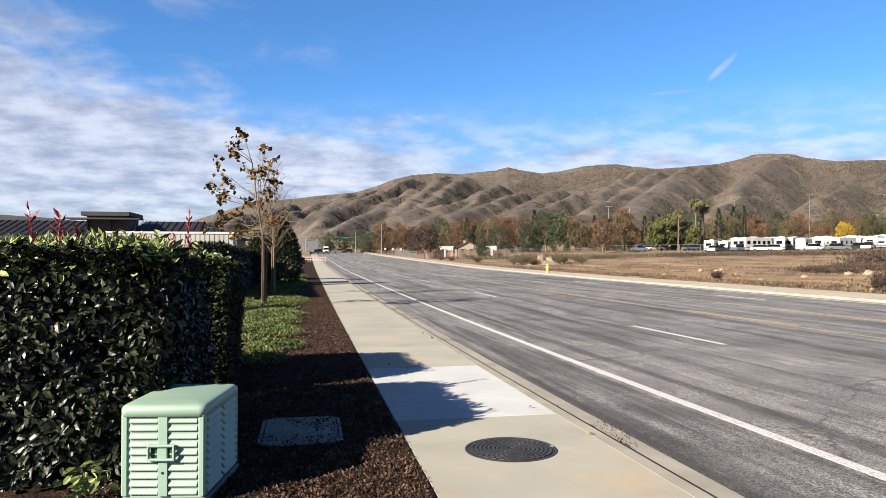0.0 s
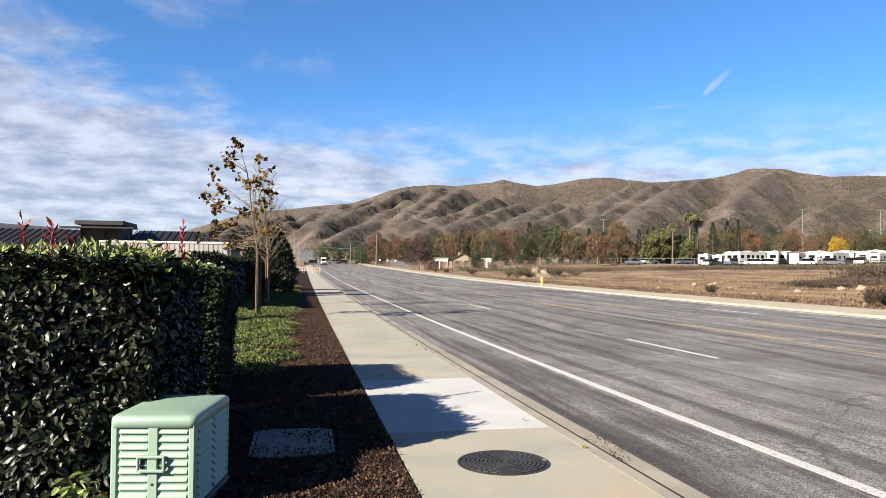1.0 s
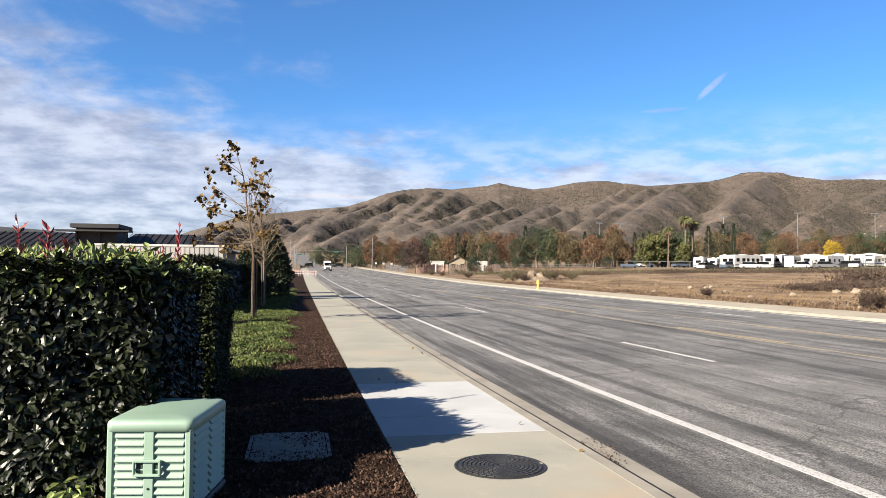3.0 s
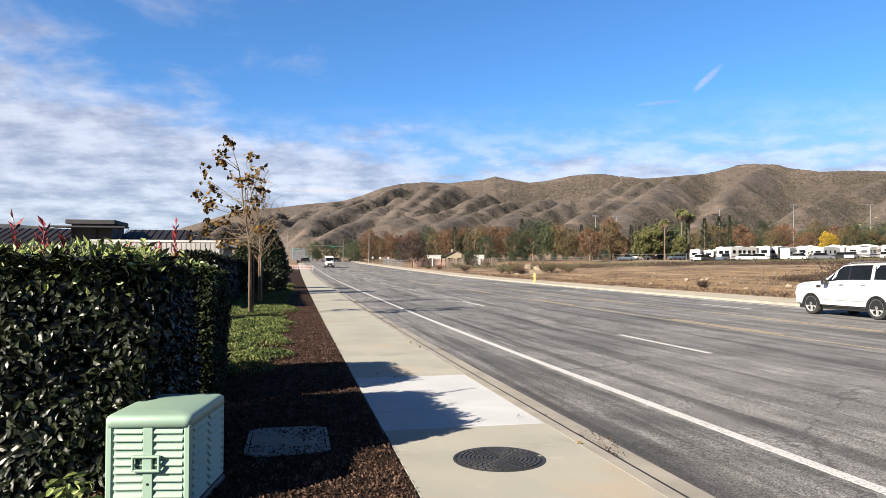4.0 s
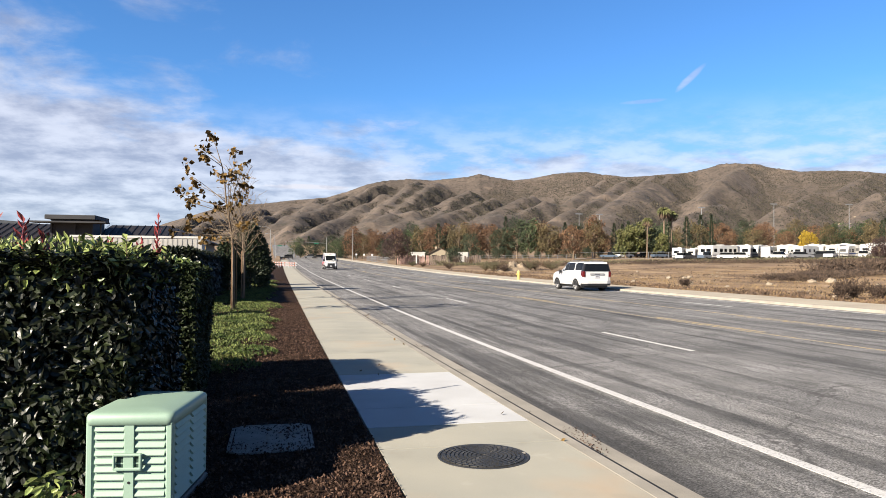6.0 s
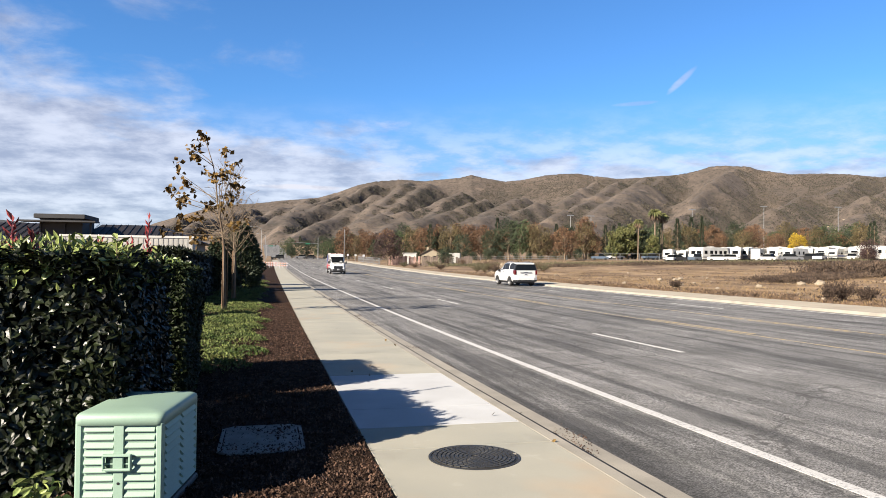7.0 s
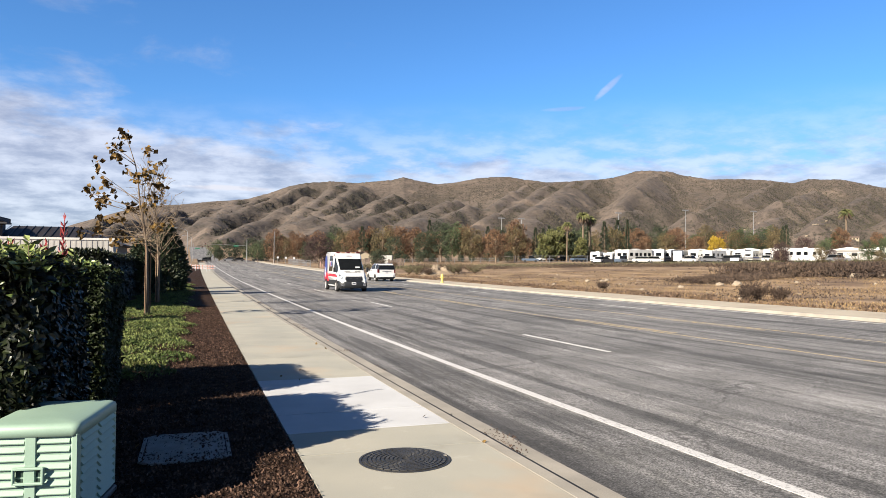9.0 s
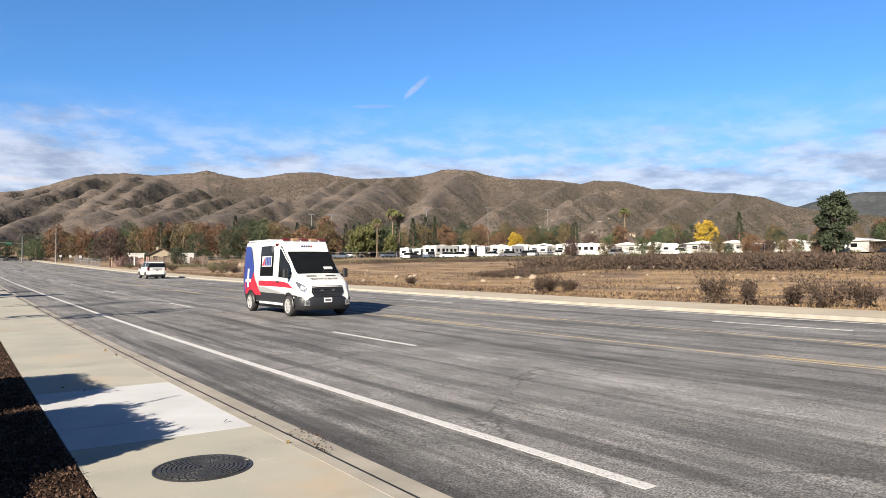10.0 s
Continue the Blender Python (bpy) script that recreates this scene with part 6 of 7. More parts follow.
for i, (x, y, h, w) in enumerate(((27.0, 29.6, 1.0, 0.55), (28.2, 29.9, 1.05, 0.9), (25.9, 17.6, 1.2, 1.0), (26.0, 16.2, 1.0, 0.45), (26.3, 14.6, 0.75, 0.5), (26.2, 13.3, 1.25, 1.7), (26.8, 12.3, 0.9, 0.8), (29.3, 29.6, 0.7, 0.7), (27.5, 6.0, 1.0, 0.9), (30.0, 48.0, 0.5, 0.6))):
    scrub(x, y, h, w, 200 + i, BRUSH, "dry brown twiggy bush at the edge of the field", 1100)
for i, (x, y, h, w) in enumerate(((31.5, 106, 1.6, 1.8), (35.0, 111, 2.0, 2.4), (38, 104, 1.9, 2.6), (40.5, 101, 1.4, 2.0), (29.5, 122, 1.3, 2.0), (28.0, 138, 1.0, 1.6), (37.6, 102.6, 1.7, 1.9), (33.2, 101.6, 1.2, 1.5), (36.4, 106.5, 1.9, 2.2), (31.8, 103.2, 1.5, 1.7), (39.5, 105.5, 1.5, 1.9), (44, 112, 1.4, 2.2), (34.5, 150.5, 1.3, 2.4), (38.6, 151.5, 2.4, 1.9), (40.9, 149.0, 1.7, 1.4), (27.4, 146, 1.1, 1.4))):
    scrub(x, y, h, w, 260 + i, (SCRUB_GREEN, BRUSH, SCRUB)[i % 3], "dry scrubby bush on rough ground", 1600)

# shrubs before the mobile homes
for i, a in enumerate(np.arange(44.0, 70.0, 1.15)):
    d = 148 + 8 * math.sin(i * 2.3)
    scrub(d * math.sin(radians(a)), d * math.cos(radians(a)), 1.4 + 0.7 * math.sin(i * 1.7), 1.9 + 0.6 * math.sin(i * 3.1), 320 + i, (SCRUB_GREEN, SCRUB, CROWN_GREEN)[i % 3], "scrubby bush in front of the mobile homes", 900)

# a spoil heap of pale earth and rubble
g = Geo()
n = 22
for j in range(n + 1):
    for i in range(n + 1):
        u, q = i / n * 2 - 1, j / n * 2 - 1
        hgt = 1.15 * max(0, 1 - (u * u + q * q)) ** 1.2 * (1 + 0.8 * noise.noise((u * 3, q * 3, 4)) + 0.5 * noise.noise((u * 9, q * 9, 5)))
        g.v.append((35.2 + 2.9 * u, 103.5 + 2.6 * q, land(35.2 + 2.9 * u, 103.5 + 2.6 * q) - 0.05 + hgt))
g.f = [(j * (n + 1) + i, j * (n + 1) + i + 1, (j + 1) * (n + 1) + i + 1, (j + 1) * (n + 1) + i) for j in range(n) for i in range(n)]
tagged(part("spoil_heap", g, material("pale_earth", (0.192, 0.144, 0.096), (0.267, 0.213, 0.155), 0.95, 1, 9, 0.6, depth=0.05), smooth=True), "heap of pale earth and rubble on the field", "earth heap")


def rock_mesh(seed):
    bm = bmesh.new()
    bmesh.ops.create_icosphere(bm, subdivisions=2, radius=1.0)
    for v_ in bm.verts:
        v_.co *= 1 + 0.45 * noise.noise(v_.co * 1.3 + Vector((seed * 7, 0, 0)))
        v_.co.z *= 0.65
    me = bpy.data.meshes.new("rock")
    bm.to_mesh(me)
    bm.free()
    me.materials.append(ROCK)
    return me


rocks = [rock_mesh(k) for k in range(4)]
spots = [(42.5, 47.5, 0.45), (41.2, 48, 0.32), (58.5, 50, 0.5), (60, 48.5, 0.36), (36.5, 47, 0.25), (33, 52, 0.22), (37, 62, 0.3), (38, 61, 0.25), (39.5, 62.5, 0.3), (30, 56, 0.2), (31.5, 45, 0.2)]
spots += [(r.uniform(27, 70), r.uniform(15, 90), 0.06 + 0.12 * r.random() ** 2) for _ in range(110)]
for k, (x, y, s) in enumerate(spots):
    ob = new("rock", rocks[k % 4])
    ob.matrix_basis = pose(x, y, land(x, y) + s * 0.2, 0, 0, r.uniform(0, 360)) @ Matrix.Diagonal((s, s * r.uniform(0.7, 1.2), s, 1))
    tagged(ob, "pale weathered rock lying on the dry field", "rock", "rocks on the field")

for k in range(34):
    az, up, s = r.normal(42.0, 0.9) if k < 24 else r.normal(47.0, 0.5), r.uniform(0.16, 0.32), r.uniform(0.9, 2.6)
    ob = new("rock", rocks[k % 4])
    ob.matrix_basis = Matrix.Translation(on_hill(az, up)) @ pose(0, 0, 0, 0, 0, r.uniform(0, 360)) @ Matrix.Diagonal((s * 1.5, s, s, 1))
    tagged(ob, "pale rock outcrop on the brushy hillside", "rock", "rocks on the hillside")


def scatter(name, count, area, size, mat_, label, category, width=0.18, spread=0.35, up=1.0, keep=None, fold=0.05, seed=1, layers=1, height=0.0):
    q = np.random.default_rng(seed)
    p = []
    while len(p) < count:
        x, y = area(q)
        if keep is None or keep(x, y):
            p.append((x, y, land(x, y) - 0.03 + height * q.random() ** 1.4))
    p = np.array(p)
    v, f = leaf_cloud(p, np.tile([0, 0, up], (len(p), 1)), size, width, spread, fold, seed)
    return tagged(part(name, Geo().arrays(v, f), mat_), label, category, kind="stuff")


def polar(a0, a1, r0, r1, p=1.0):
    def pick(q):
        a, d = radians(q.uniform(a0, a1)), r0 + (r1 - r0) * q.random() ** p
        return d * math.sin(a), d * math.cos(a)
    return pick


patchy = lambda x, y: x > 25.6 and noise.noise((x * 0.10, y * 0.10, 3)) + 0.7 * noise.noise((x * 0.5, y * 0.5, 8)) > -0.15
scatter("dry_grass", 52000, polar(12, 74, 28, 110, 1.2), 0.13, STRAW, "short dry straw-coloured grass over the field", "grass", 0.26, 1.1, keep=patchy, seed=51)
clods = lambda x, y: 25.5 < x < 29.5 + 2 * noise.noise((x * 0.3, y * 0.3, 1))
scatter("verge_weeds", 9000, lambda q: (q.uniform(25.4, 30), q.uniform(4, 95)), 0.20, SCRUB, "brown dead weeds along the field's edge", "weeds", 0.3, 0.9, 0.6, keep=lambda x, y: clods(x, y) and noise.noise((x * 0.7, y * 0.5, 9)) > 0.02, seed=52)
weedy = lambda x, y: x > 26 and noise.noise((x * 0.16, y * 0.16, 13)) + 0.8 * noise.noise((x * 0.7, y * 0.7, 18)) > 0.12
scatter("dead_weeds", 15000, polar(12, 74, 28, 120, 1.1), 0.17, BRUSH, "dark dead weeds in patches over the field", "weeds", 0.45, 1.0, 0.5, keep=weedy, seed=57)
# belts of taller brown brush across the field
def belt(c0, c1, wid, wob):
    def pick(q):
        t = q.random()
        x = c0[0] + (c1[0] - c0[0]) * t
        y = c0[1] + (c1[1] - c0[1]) * t
        n_ = Vector((c1[1] - c0[1], c0[0] - c1[0])).normalized()
        o = q.normal(0, wid * 0.5) + wob * noise.noise((t * 6, 3, wid))
        return x + n_.x * o, y + n_.y * o
    return pick


tall = lambda x, y: x > 27 and noise.noise((x * 0.12, y * 0.12, 6)) > -0.25
scatter("brown_brush", 52000, belt((60, 66), (72, 4), 6, 4), 0.40, BRUSH, "belt of dense brown brush across the field", "brush", 0.30, 0.9, keep=tall, seed=53, height=1.15)
scatter("brown_brush", 26000, belt((42, 52), (62, 62), 2.4, 3), 0.26, BRUSH, "low brown brush on the field", "brush", 0.32, 0.9, keep=tall, seed=54, height=0.35)
scatter("grey_brush", 14000, belt((34, 150), (135, 92), 6, 5), 0.34, SCRUB_GREEN, "grey-green weeds along the field's far edge", "brush", 0.3, 0.9, keep=tall, seed=55, height=0.5)
scatter("brown_brush", 12000, belt((50, 130), (140, 70), 5, 5), 0.34, BRUSH, "brown weeds along the field's far edge", "brush", 0.3, 0.9, keep=tall, seed=56, height=0.5)

# ---- trees: crowns of many small leaf clumps ----


def tree_mesh(kind, h, w, mat_, seed, leaf=0.42, m_=2300, trunk_h=0.22):
    q = np.random.default_rng(seed)
    ob = thing(kind, pose(0, 0, -500), "", "tree")
    limbs = Geo()
    limbs.tube([(0, 0, -0.3), (0.02 * h, 0, h * 0.35), (0, 0.01 * h, h * 0.75)], [0.035 * h * 0.7, 0.02 * h, 0.006 * h], 7)
    blobs = []
    for k in range(13):
        a = k * 2.4
        t = trunk_h + (0.95 - trunk_h) * (k + 0.5) / 13
        rad = w * math.sin(math.pi * min(0.97, (t - trunk_h * 0.4) / (1.04 - trunk_h * 0.4))) ** 0.7 * q.uniform(0.45, 0.8)
        c = Vector((math.cos(a) * rad, math.sin(a) * rad, t * h))
        limbs.tube([(0, 0, h * (t * 0.55)), c * 0.6 + Vector((0, 0, h * t * 0.32)), c], [0.010 * h, 0.006 * h, 0.003 * h], 5)
        blobs.append((c, w * q.uniform(0.26, 0.46)))
    part("trunk", limbs, BARK, ob)
    pts, nor = [], []
    per = m_ // len(blobs)
    for c, rad in blobs:
        d = q.normal(0, 1, (per, 3))
        d /= np.linalg.norm(d, axis=1, keepdims=True)
        rr = rad * q.uniform(0.35, 1.12, (per, 1))
        pts.append(np.array(c) + d * rr * np.array([1, 1, 0.85]))
        nor.append(d)
    v, f = leaf_cloud(np.concatenate(pts), np.concatenate(nor), leaf, 0.75, 0.7, 0.15, seed)
    part("crown", Geo().arrays(v, f), mat_, ob, kind="stuff")
    return ob


def cypress_mesh(kind, h, w, mat_, seed):
    q = np.random.default_rng(seed)
    ob = thing(kind, pose(0, 0, -500), "", "tree")
    part("trunk", Geo().tube([(0, 0, -0.3), (0, 0, h * 0.9)], [0.018 * h, 0.004 * h], 6), BARK, ob)
    m_ = 1700
    t = q.random(m_) ** 0.85
    a = q.random(m_) * 2 * math.pi
    rad = w * (1 - t) ** 0.75 * (0.7 + 0.3 * np.sin(t * 40)) * np.sqrt(q.uniform(0.3, 1, m_))
    p = np.stack([rad * np.cos(a), rad * np.sin(a), h * (0.06 + 0.94 * t)], 1)
    v, f = leaf_cloud(p, np.stack([np.cos(a), np.sin(a), np.full(m_, -0.1)], 1), 0.055 * h ** 0.8, 0.5, 0.35, 0.08, seed)
    part("crown", Geo().arrays(v, f), mat_, ob, kind="stuff")
    return ob


def palm_mesh(h, seed, frond=2.2):
    q = np.random.default_rng(seed)
    ob = thing("palm_tree", pose(0, 0, -500), "", "tree")
    part("trunk", Geo().tube([(0, 0, -0.3), (0.1, 0, h * 0.5), (0.15, 0.05, h)], [0.28, 0.22, 0.20], 8), BARK, ob)
    g, dead = Geo(), Geo()
    for k in range(90):
        a = k * 2.4
        el = q.uniform(-1.0, 1.4)
        tgt = g if el > -0.45 else dead
        c, s = math.cos(a), math.sin(a)
        rows = []
        for j in range(6):
            t = j / 5
            rad = frond * (0.15 + t * math.cos(el) * 0.9)
            z = h + frond * (math.sin(el) * t * 0.9 - 0.55 * t * t)
            w_ = 0.24 * math.sin(math.pi * (0.08 + 0.9 * t))
            rows.append([(c * rad + 0.15 - s * w_, s * rad + c * w_, z - 0.1), (c * rad + 0.15, s * rad, z + 0.08), (c * rad + 0.15 + s * w_, s * rad - c * w_, z - 0.1)])
        tgt.loft(rows, False, closed=False)
    part("fronds", g, CROWN_OCHRE_GREEN, ob)
    if dead.v:
        part("dead_fronds", dead, SCRUB, ob, "brown hanging dead fronds")
    return ob


CROWN_OCHRE_GREEN = material("palm_frond", (0.043, 0.053, 0.012), (0.105, 0.102, 0.031), 0.7, 0.5, 10, 0.1, random_amount=0.4, island=True)
KINDS = {
    "green": ([tree_mesh("broadleaf_tree", 11, 4.2, CROWN_GREEN, 301), tree_mesh("broadleaf_tree", 9.5, 4.6, CROWN_GREEN, 302)], "green broadleaf tree in the far tree line"),
    "dark": ([tree_mesh("broadleaf_tree", 12, 4.4, CROWN_DARK, 303), cypress_mesh("cypress_tree", 13, 2.6, CROWN_DARK, 304), tree_mesh("broadleaf_tree", 8, 4.4, CROWN_DARK, 305)], "dark green evergreen tree in the far tree line"),
    "rust": ([tree_mesh("sycamore_tree", 11.5, 4.2, CROWN_RUST, 306), tree_mesh("sycamore_tree", 10, 4.4, CROWN_RUST, 307)], "rust-brown autumn sycamore in the far tree line"),
    "ochre": ([tree_mesh("sycamore_tree", 11.5, 4.0, CROWN_OCHRE, 308, m_=1800), tree_mesh("sycamore_tree", 10, 4.2, CROWN_OCHRE, 309)], "olive-ochre autumn sycamore in the far tree line"),
    "yellow": ([tree_mesh("ginkgo_tree", 8.5, 3.4, CROWN_YELLOW, 310)], "bright yellow autumn tree behind the trailers"),
    "purple": ([tree_mesh("plum_tree", 7.6, 4.0, CROWN_PURPLE, 311, leaf=0.30, m_=2600, trunk_h=0.28)], "dark purple-brown plum tree by the fence"),
    "palm": ([palm_mesh(13, 312, 1.9), palm_mesh(6.0, 313, 2.2)], "fan palm with a shaggy crown"),
    "lime": ([tree_mesh("broadleaf_tree", 8.0, 2.7, CROWN_OCHRE_GREEN, 331, leaf=0.55, m_=1900, trunk_h=0.20)], "yellow-green bushy tree beside the storage yard"),
    "dense": ([tree_mesh("pine_tree", 11.5, 3.3, CROWN_DARK, 330, leaf=0.5, m_=6500, trunk_h=0.12)], "tall dense dark green pine tree"),
    "thin": ([cypress_mesh("cypress_tree", 12, 0.9, CROWN_DARK, 314)], "slim dark green cypress tree"),
}


def ground_at(x, y):
    return land(x, y)


def plant(kind, az, dist, s=1.0, which=None):
    protos, label = KINDS[kind]
    k = r.integers(len(protos)) if which is None else which
    x, y = dist * math.sin(radians(az)), dist * math.cos(radians(az))
    ob = copy_thing(protos[k], pose(x, y, ground_at(x, y) - 0.1, 0, 0, r.uniform(0, 360)))
    ob.scale = (s * r.uniform(0.9, 1.1), s * r.uniform(0.9, 1.1), s)
    return tagged(ob, label, "tree", "far tree line")


mixes = [(1.5, 4.5, "dark green dark dark green", 300), (4.5, 6.2, "green dark dark", 280), (6.2, 8.6, "rust ochre rust rust", 255), (8.6, 13.0, "dark rust green dark ochre rust", 240), (13.0, 18.5, "rust dark ochre rust green rust ochre dark", 235),
         (18.5, 23.5, "ochre dark green rust ochre", 225), (23.5, 27.5, "rust dark ochre rust", 215), (27.5, 33, "dark green ochre dark", 215), (33, 39, "rust ochre dark rust", 225), (39, 45, "ochre green rust dark", 240)]
for a0, a1, kinds, dist in mixes:
    kinds = kinds.split()
    a = a0
    i = 0
    while a < a1:
        for row in range(2):
            if row and r.random() < 0.35:
                continue
            plant(kinds[(i + row) % len(kinds)] if r.random() < 0.75 else kinds[r.integers(len(kinds))], a + r.normal(0, 0.25), dist + row * 28 + r.normal(0, 8), r.uniform(0.80, 1.22) * (0.72 if a < 4.6 else 0.94 if a < 22 else 0.78))
        i += 1
        a += r.uniform(0.50, 0.85)
# low evergreen shrubs under the tree line
a = 11.0
while a < 34:
    plant("dark", a, 208 + r.normal(0, 3), r.uniform(0.26, 0.42), 2)
    a += r.uniform(0.6, 1.3)
plant("dark", 14.0, 160, 0.5, 2)
plant("dark", 15.3, 172, 0.62, 0)
for kind, az, dist, s, which in (("yellow", 40.4, 206, 0.74, 0), ("yellow", 55.0, 205, 1.0, 0), ("ochre", 39.6, 236, 0.9, 0), ("palm", 30.5, 200, 1.0, 0), ("palm", 31.0, 204, 0.93, 0), ("palm", 29.2, 198, 0.8, 0), ("lime", 27.6, 198, 1.0, 0), ("lime", 28.4, 200, 1.15, 0), ("lime", 29.4, 203, 0.95, 0), ("lime", 30.3, 199, 0.8, 0),
                                 ("palm", 49.0, 260, 1.1, 0), ("thin", 33.9, 200, 0.95, 0), ("thin", 30.9, 210, 1.0, 0), ("dark", 57.3, 215, 0.85, 1),  ("purple", 9.3, 163, 1.0, 0), ("rust", 25.2, 208, 1.05, 0), ("dense", 63.5, 150, 1.0, 0), ("green", 48.0, 260, 0.6, 1), ("dark", 50.5, 270, 0.6, 2), ("green", 53.5, 265, 0.6, 0), ("dark", 56.0, 268, 0.55, 2), ("ochre", 52.0, 250, 0.5, 1), ("dark", 59.5, 262, 0.6, 0), ("green", 61.5, 255, 0.5, 1), ("green", 66.5, 240, 0.6, 0), ("purple", 46.4, 240, 0.8, 0), ("purple", 44.8, 150, 0.55, 0), ("green", 51.5, 230, 0.6, 1)):
    plant(kind, az, dist, s, which)
# brush and small trees before and behind the mobile homes
for k in range(64):
    az, near = r.uniform(44.5, 69), k % 2
    plant(("purple", "green", "dark", "ochre", "rust")[k % 5], az, (r.uniform(150, 166) if near else r.uniform(222, 262)), r.uniform(0.24, 0.42) if near else r.uniform(0.5, 0.8))
for protos, _ in KINDS.values():
    for ob in protos:
        for o in (*ob.children_recursive, ob):
            bpy.data.objects.remove(o)

# ---- trailers, cars and mobile homes ----


def camper(kind, L, Hh, stripe, seed):
    """A travel trailer: rounded shell, windows, door, stripe, wheels, roof unit."""
    ob = thing("travel_trailer", pose(0, 0, -500), "white travel trailer parked in the storage yard", "trailer", "parked trailers")
    W = 1.25
    prof = [(-L / 2, 0.55), (-L / 2 - 0.05, 1.4), (-L / 2 + 0.25, Hh - 0.15), (-L / 2 + 0.7, Hh), (L / 2 - 0.9, Hh), (L / 2 - 0.25, Hh - 0.5 if kind else Hh - 0.15), (L / 2, 1.5), (L / 2 - 0.3, 0.55)]
    part("shell", Geo().loft([[(x, y, z) for x, z in prof] for y in (-W, W)]), RV_WHITE, ob)
    q = np.random.default_rng(seed)
    for s in (-1, 1):
        y0, y1 = (s * W, s * (W + 0.02))
        y0, y1 = min(y0, y1), max(y0, y1)
        x = -L / 2 + 0.7
        while x < L / 2 - 1.6:
            w_ = q.uniform(0.5, 1.1)
            part("window", Geo().box(x, y0, Hh * 0.52, x + w_, y1, Hh * 0.76), GLASS, ob, "dark window")
            x += w_ + q.uniform(0.5, 1.4)
        part("stripe", Geo().box(-L / 2 + 0.3, y0, 0.95, L / 2 - 0.5, y1, 1.25), stripe, ob, "coloured side stripe")
        for xw in (-0.5, 0.45):
            part("wheel", Geo().cyl((xw - 0.2, s * (W - 0.2), 0.35), (xw - 0.2, s * W, 0.35), 0.35, 12), RUBBER, ob)
    for s in (-1, 1):
        xe = -L / 2 + 0.10 if s < 0 else L / 2 - 0.18
        part("end_window", Geo().box(xe - 0.12, -0.7, Hh * 0.50, xe + 0.12, 0.7, Hh * 0.74), GLASS, ob, "dark end window") if s < 0 or not kind else None
        part("end_band", Geo().box(xe - 0.16, -W + 0.02, 0.85, xe + 0.10, W - 0.02, 1.20), RV_GREY, ob, "grey lower band")
    part("skirt", Geo().box(-L / 2 + 0.5, -W + 0.1, 0.12, L / 2 - 0.6, W - 0.1, 0.56), BLACK, ob, "dark underside")
    part("roof_unit", Geo().box(-0.4, -0.4, Hh, 0.5, 0.4, Hh + 0.25, c=0.06), RV_WHITE, ob)
    part("hitch", Geo().tube([(L / 2 - 0.3, 0, 0.5), (L / 2 + 1.0, 0, 0.45), (L / 2 + 1.0, 0, 0.0)], [0.05, 0.05, 0.04], 6), BLACK, ob)
    return ob


def motorhome(L, Hh):
    ob = thing("motorhome", pose(0, 0, -500), "white motorhome with an over-cab bunk in the storage yard", "motorhome", "parked trailers")
    W = 1.2
    prof = [(-L / 2, 0.5), (-L / 2, Hh), (L / 2 - 0.4, Hh), (L / 2 + 0.1, Hh - 0.5), (L / 2 - 0.3, Hh - 1.0), (L / 2 - 0.2, 1.6), (L / 2 + 0.9, 1.15), (L / 2 + 1.0, 0.5)]
    part("shell", Geo().loft([[(x, y, z) for x, z in prof] for y in (-W, W)]), RV_WHITE, ob)
    for s in (-1, 1):
        y0, y1 = sorted((s * W, s * (W + 0.02)))
        for xa, xb in ((-L / 2 + 0.6, -L / 2 + 1.6), (-0.6, 0.6)):
            part("window", Geo().box(xa, y0, 1.6, xb, y1, 2.2), GLASS, ob, "dark window")
        part("cab_window", Geo().box(L / 2 - 0.9, y0, 1.45, L / 2 - 0.25, y1, 1.95), GLASS, ob)
        part("stripe", Geo().box(-L / 2 + 0.1, y0, 1.1, L / 2 - 0.2, y1, 1.3), RV_GREY, ob)
        for xw in (-L / 2 + 1.4, L / 2 + 0.2):
            part("wheel", Geo().cyl((xw, s * (W - 0.22), 0.38), (xw, s * (W + 0.01), 0.38), 0.38, 12), RUBBER, ob)
    return ob


def parked_car(col, truck=False):
    ob = thing("parked_pickup" if truck else "parked_car", pose(0, 0, -500), "parked pickup truck by the storage yard fence" if truck else "parked car by the storage yard fence", "car", "parked cars")
    lower = [(-2.3, 0.4), (-2.35, 0.95), (-2.0, 1.02), (1.2, 1.02), (2.2, 0.9), (2.35, 0.6), (2.3, 0.4)]
    part("body", Geo().loft([[(x, y, z) for x, z in lower] for y in (-0.9, 0.9)]), col, ob)
    cab = [(-0.4, 1.0), (-0.2, 1.7), (0.8, 1.7), (1.4, 1.0)] if truck else [(-1.9, 1.0), (-1.5, 1.55), (0.5, 1.55), (1.3, 1.0)]
    part("cabin", Geo().loft([[(x, y, z) for x, z in cab] for y in (-0.78, 0.78)]), GLASS, ob, "dark glazed cabin")
    part("roof", Geo().box(cab[1][0], -0.76, cab[1][1] - 0.02, cab[2][0], 0.76, cab[1][1] + 0.05, c=0.03), col, ob)
    for s in (-1, 1):
        for xw in (-1.4, 1.45):
            part("wheel", Geo().cyl((xw, s * 0.70, 0.34), (xw, s * 0.92, 0.34), 0.34, 12), RUBBER, ob)
    return ob


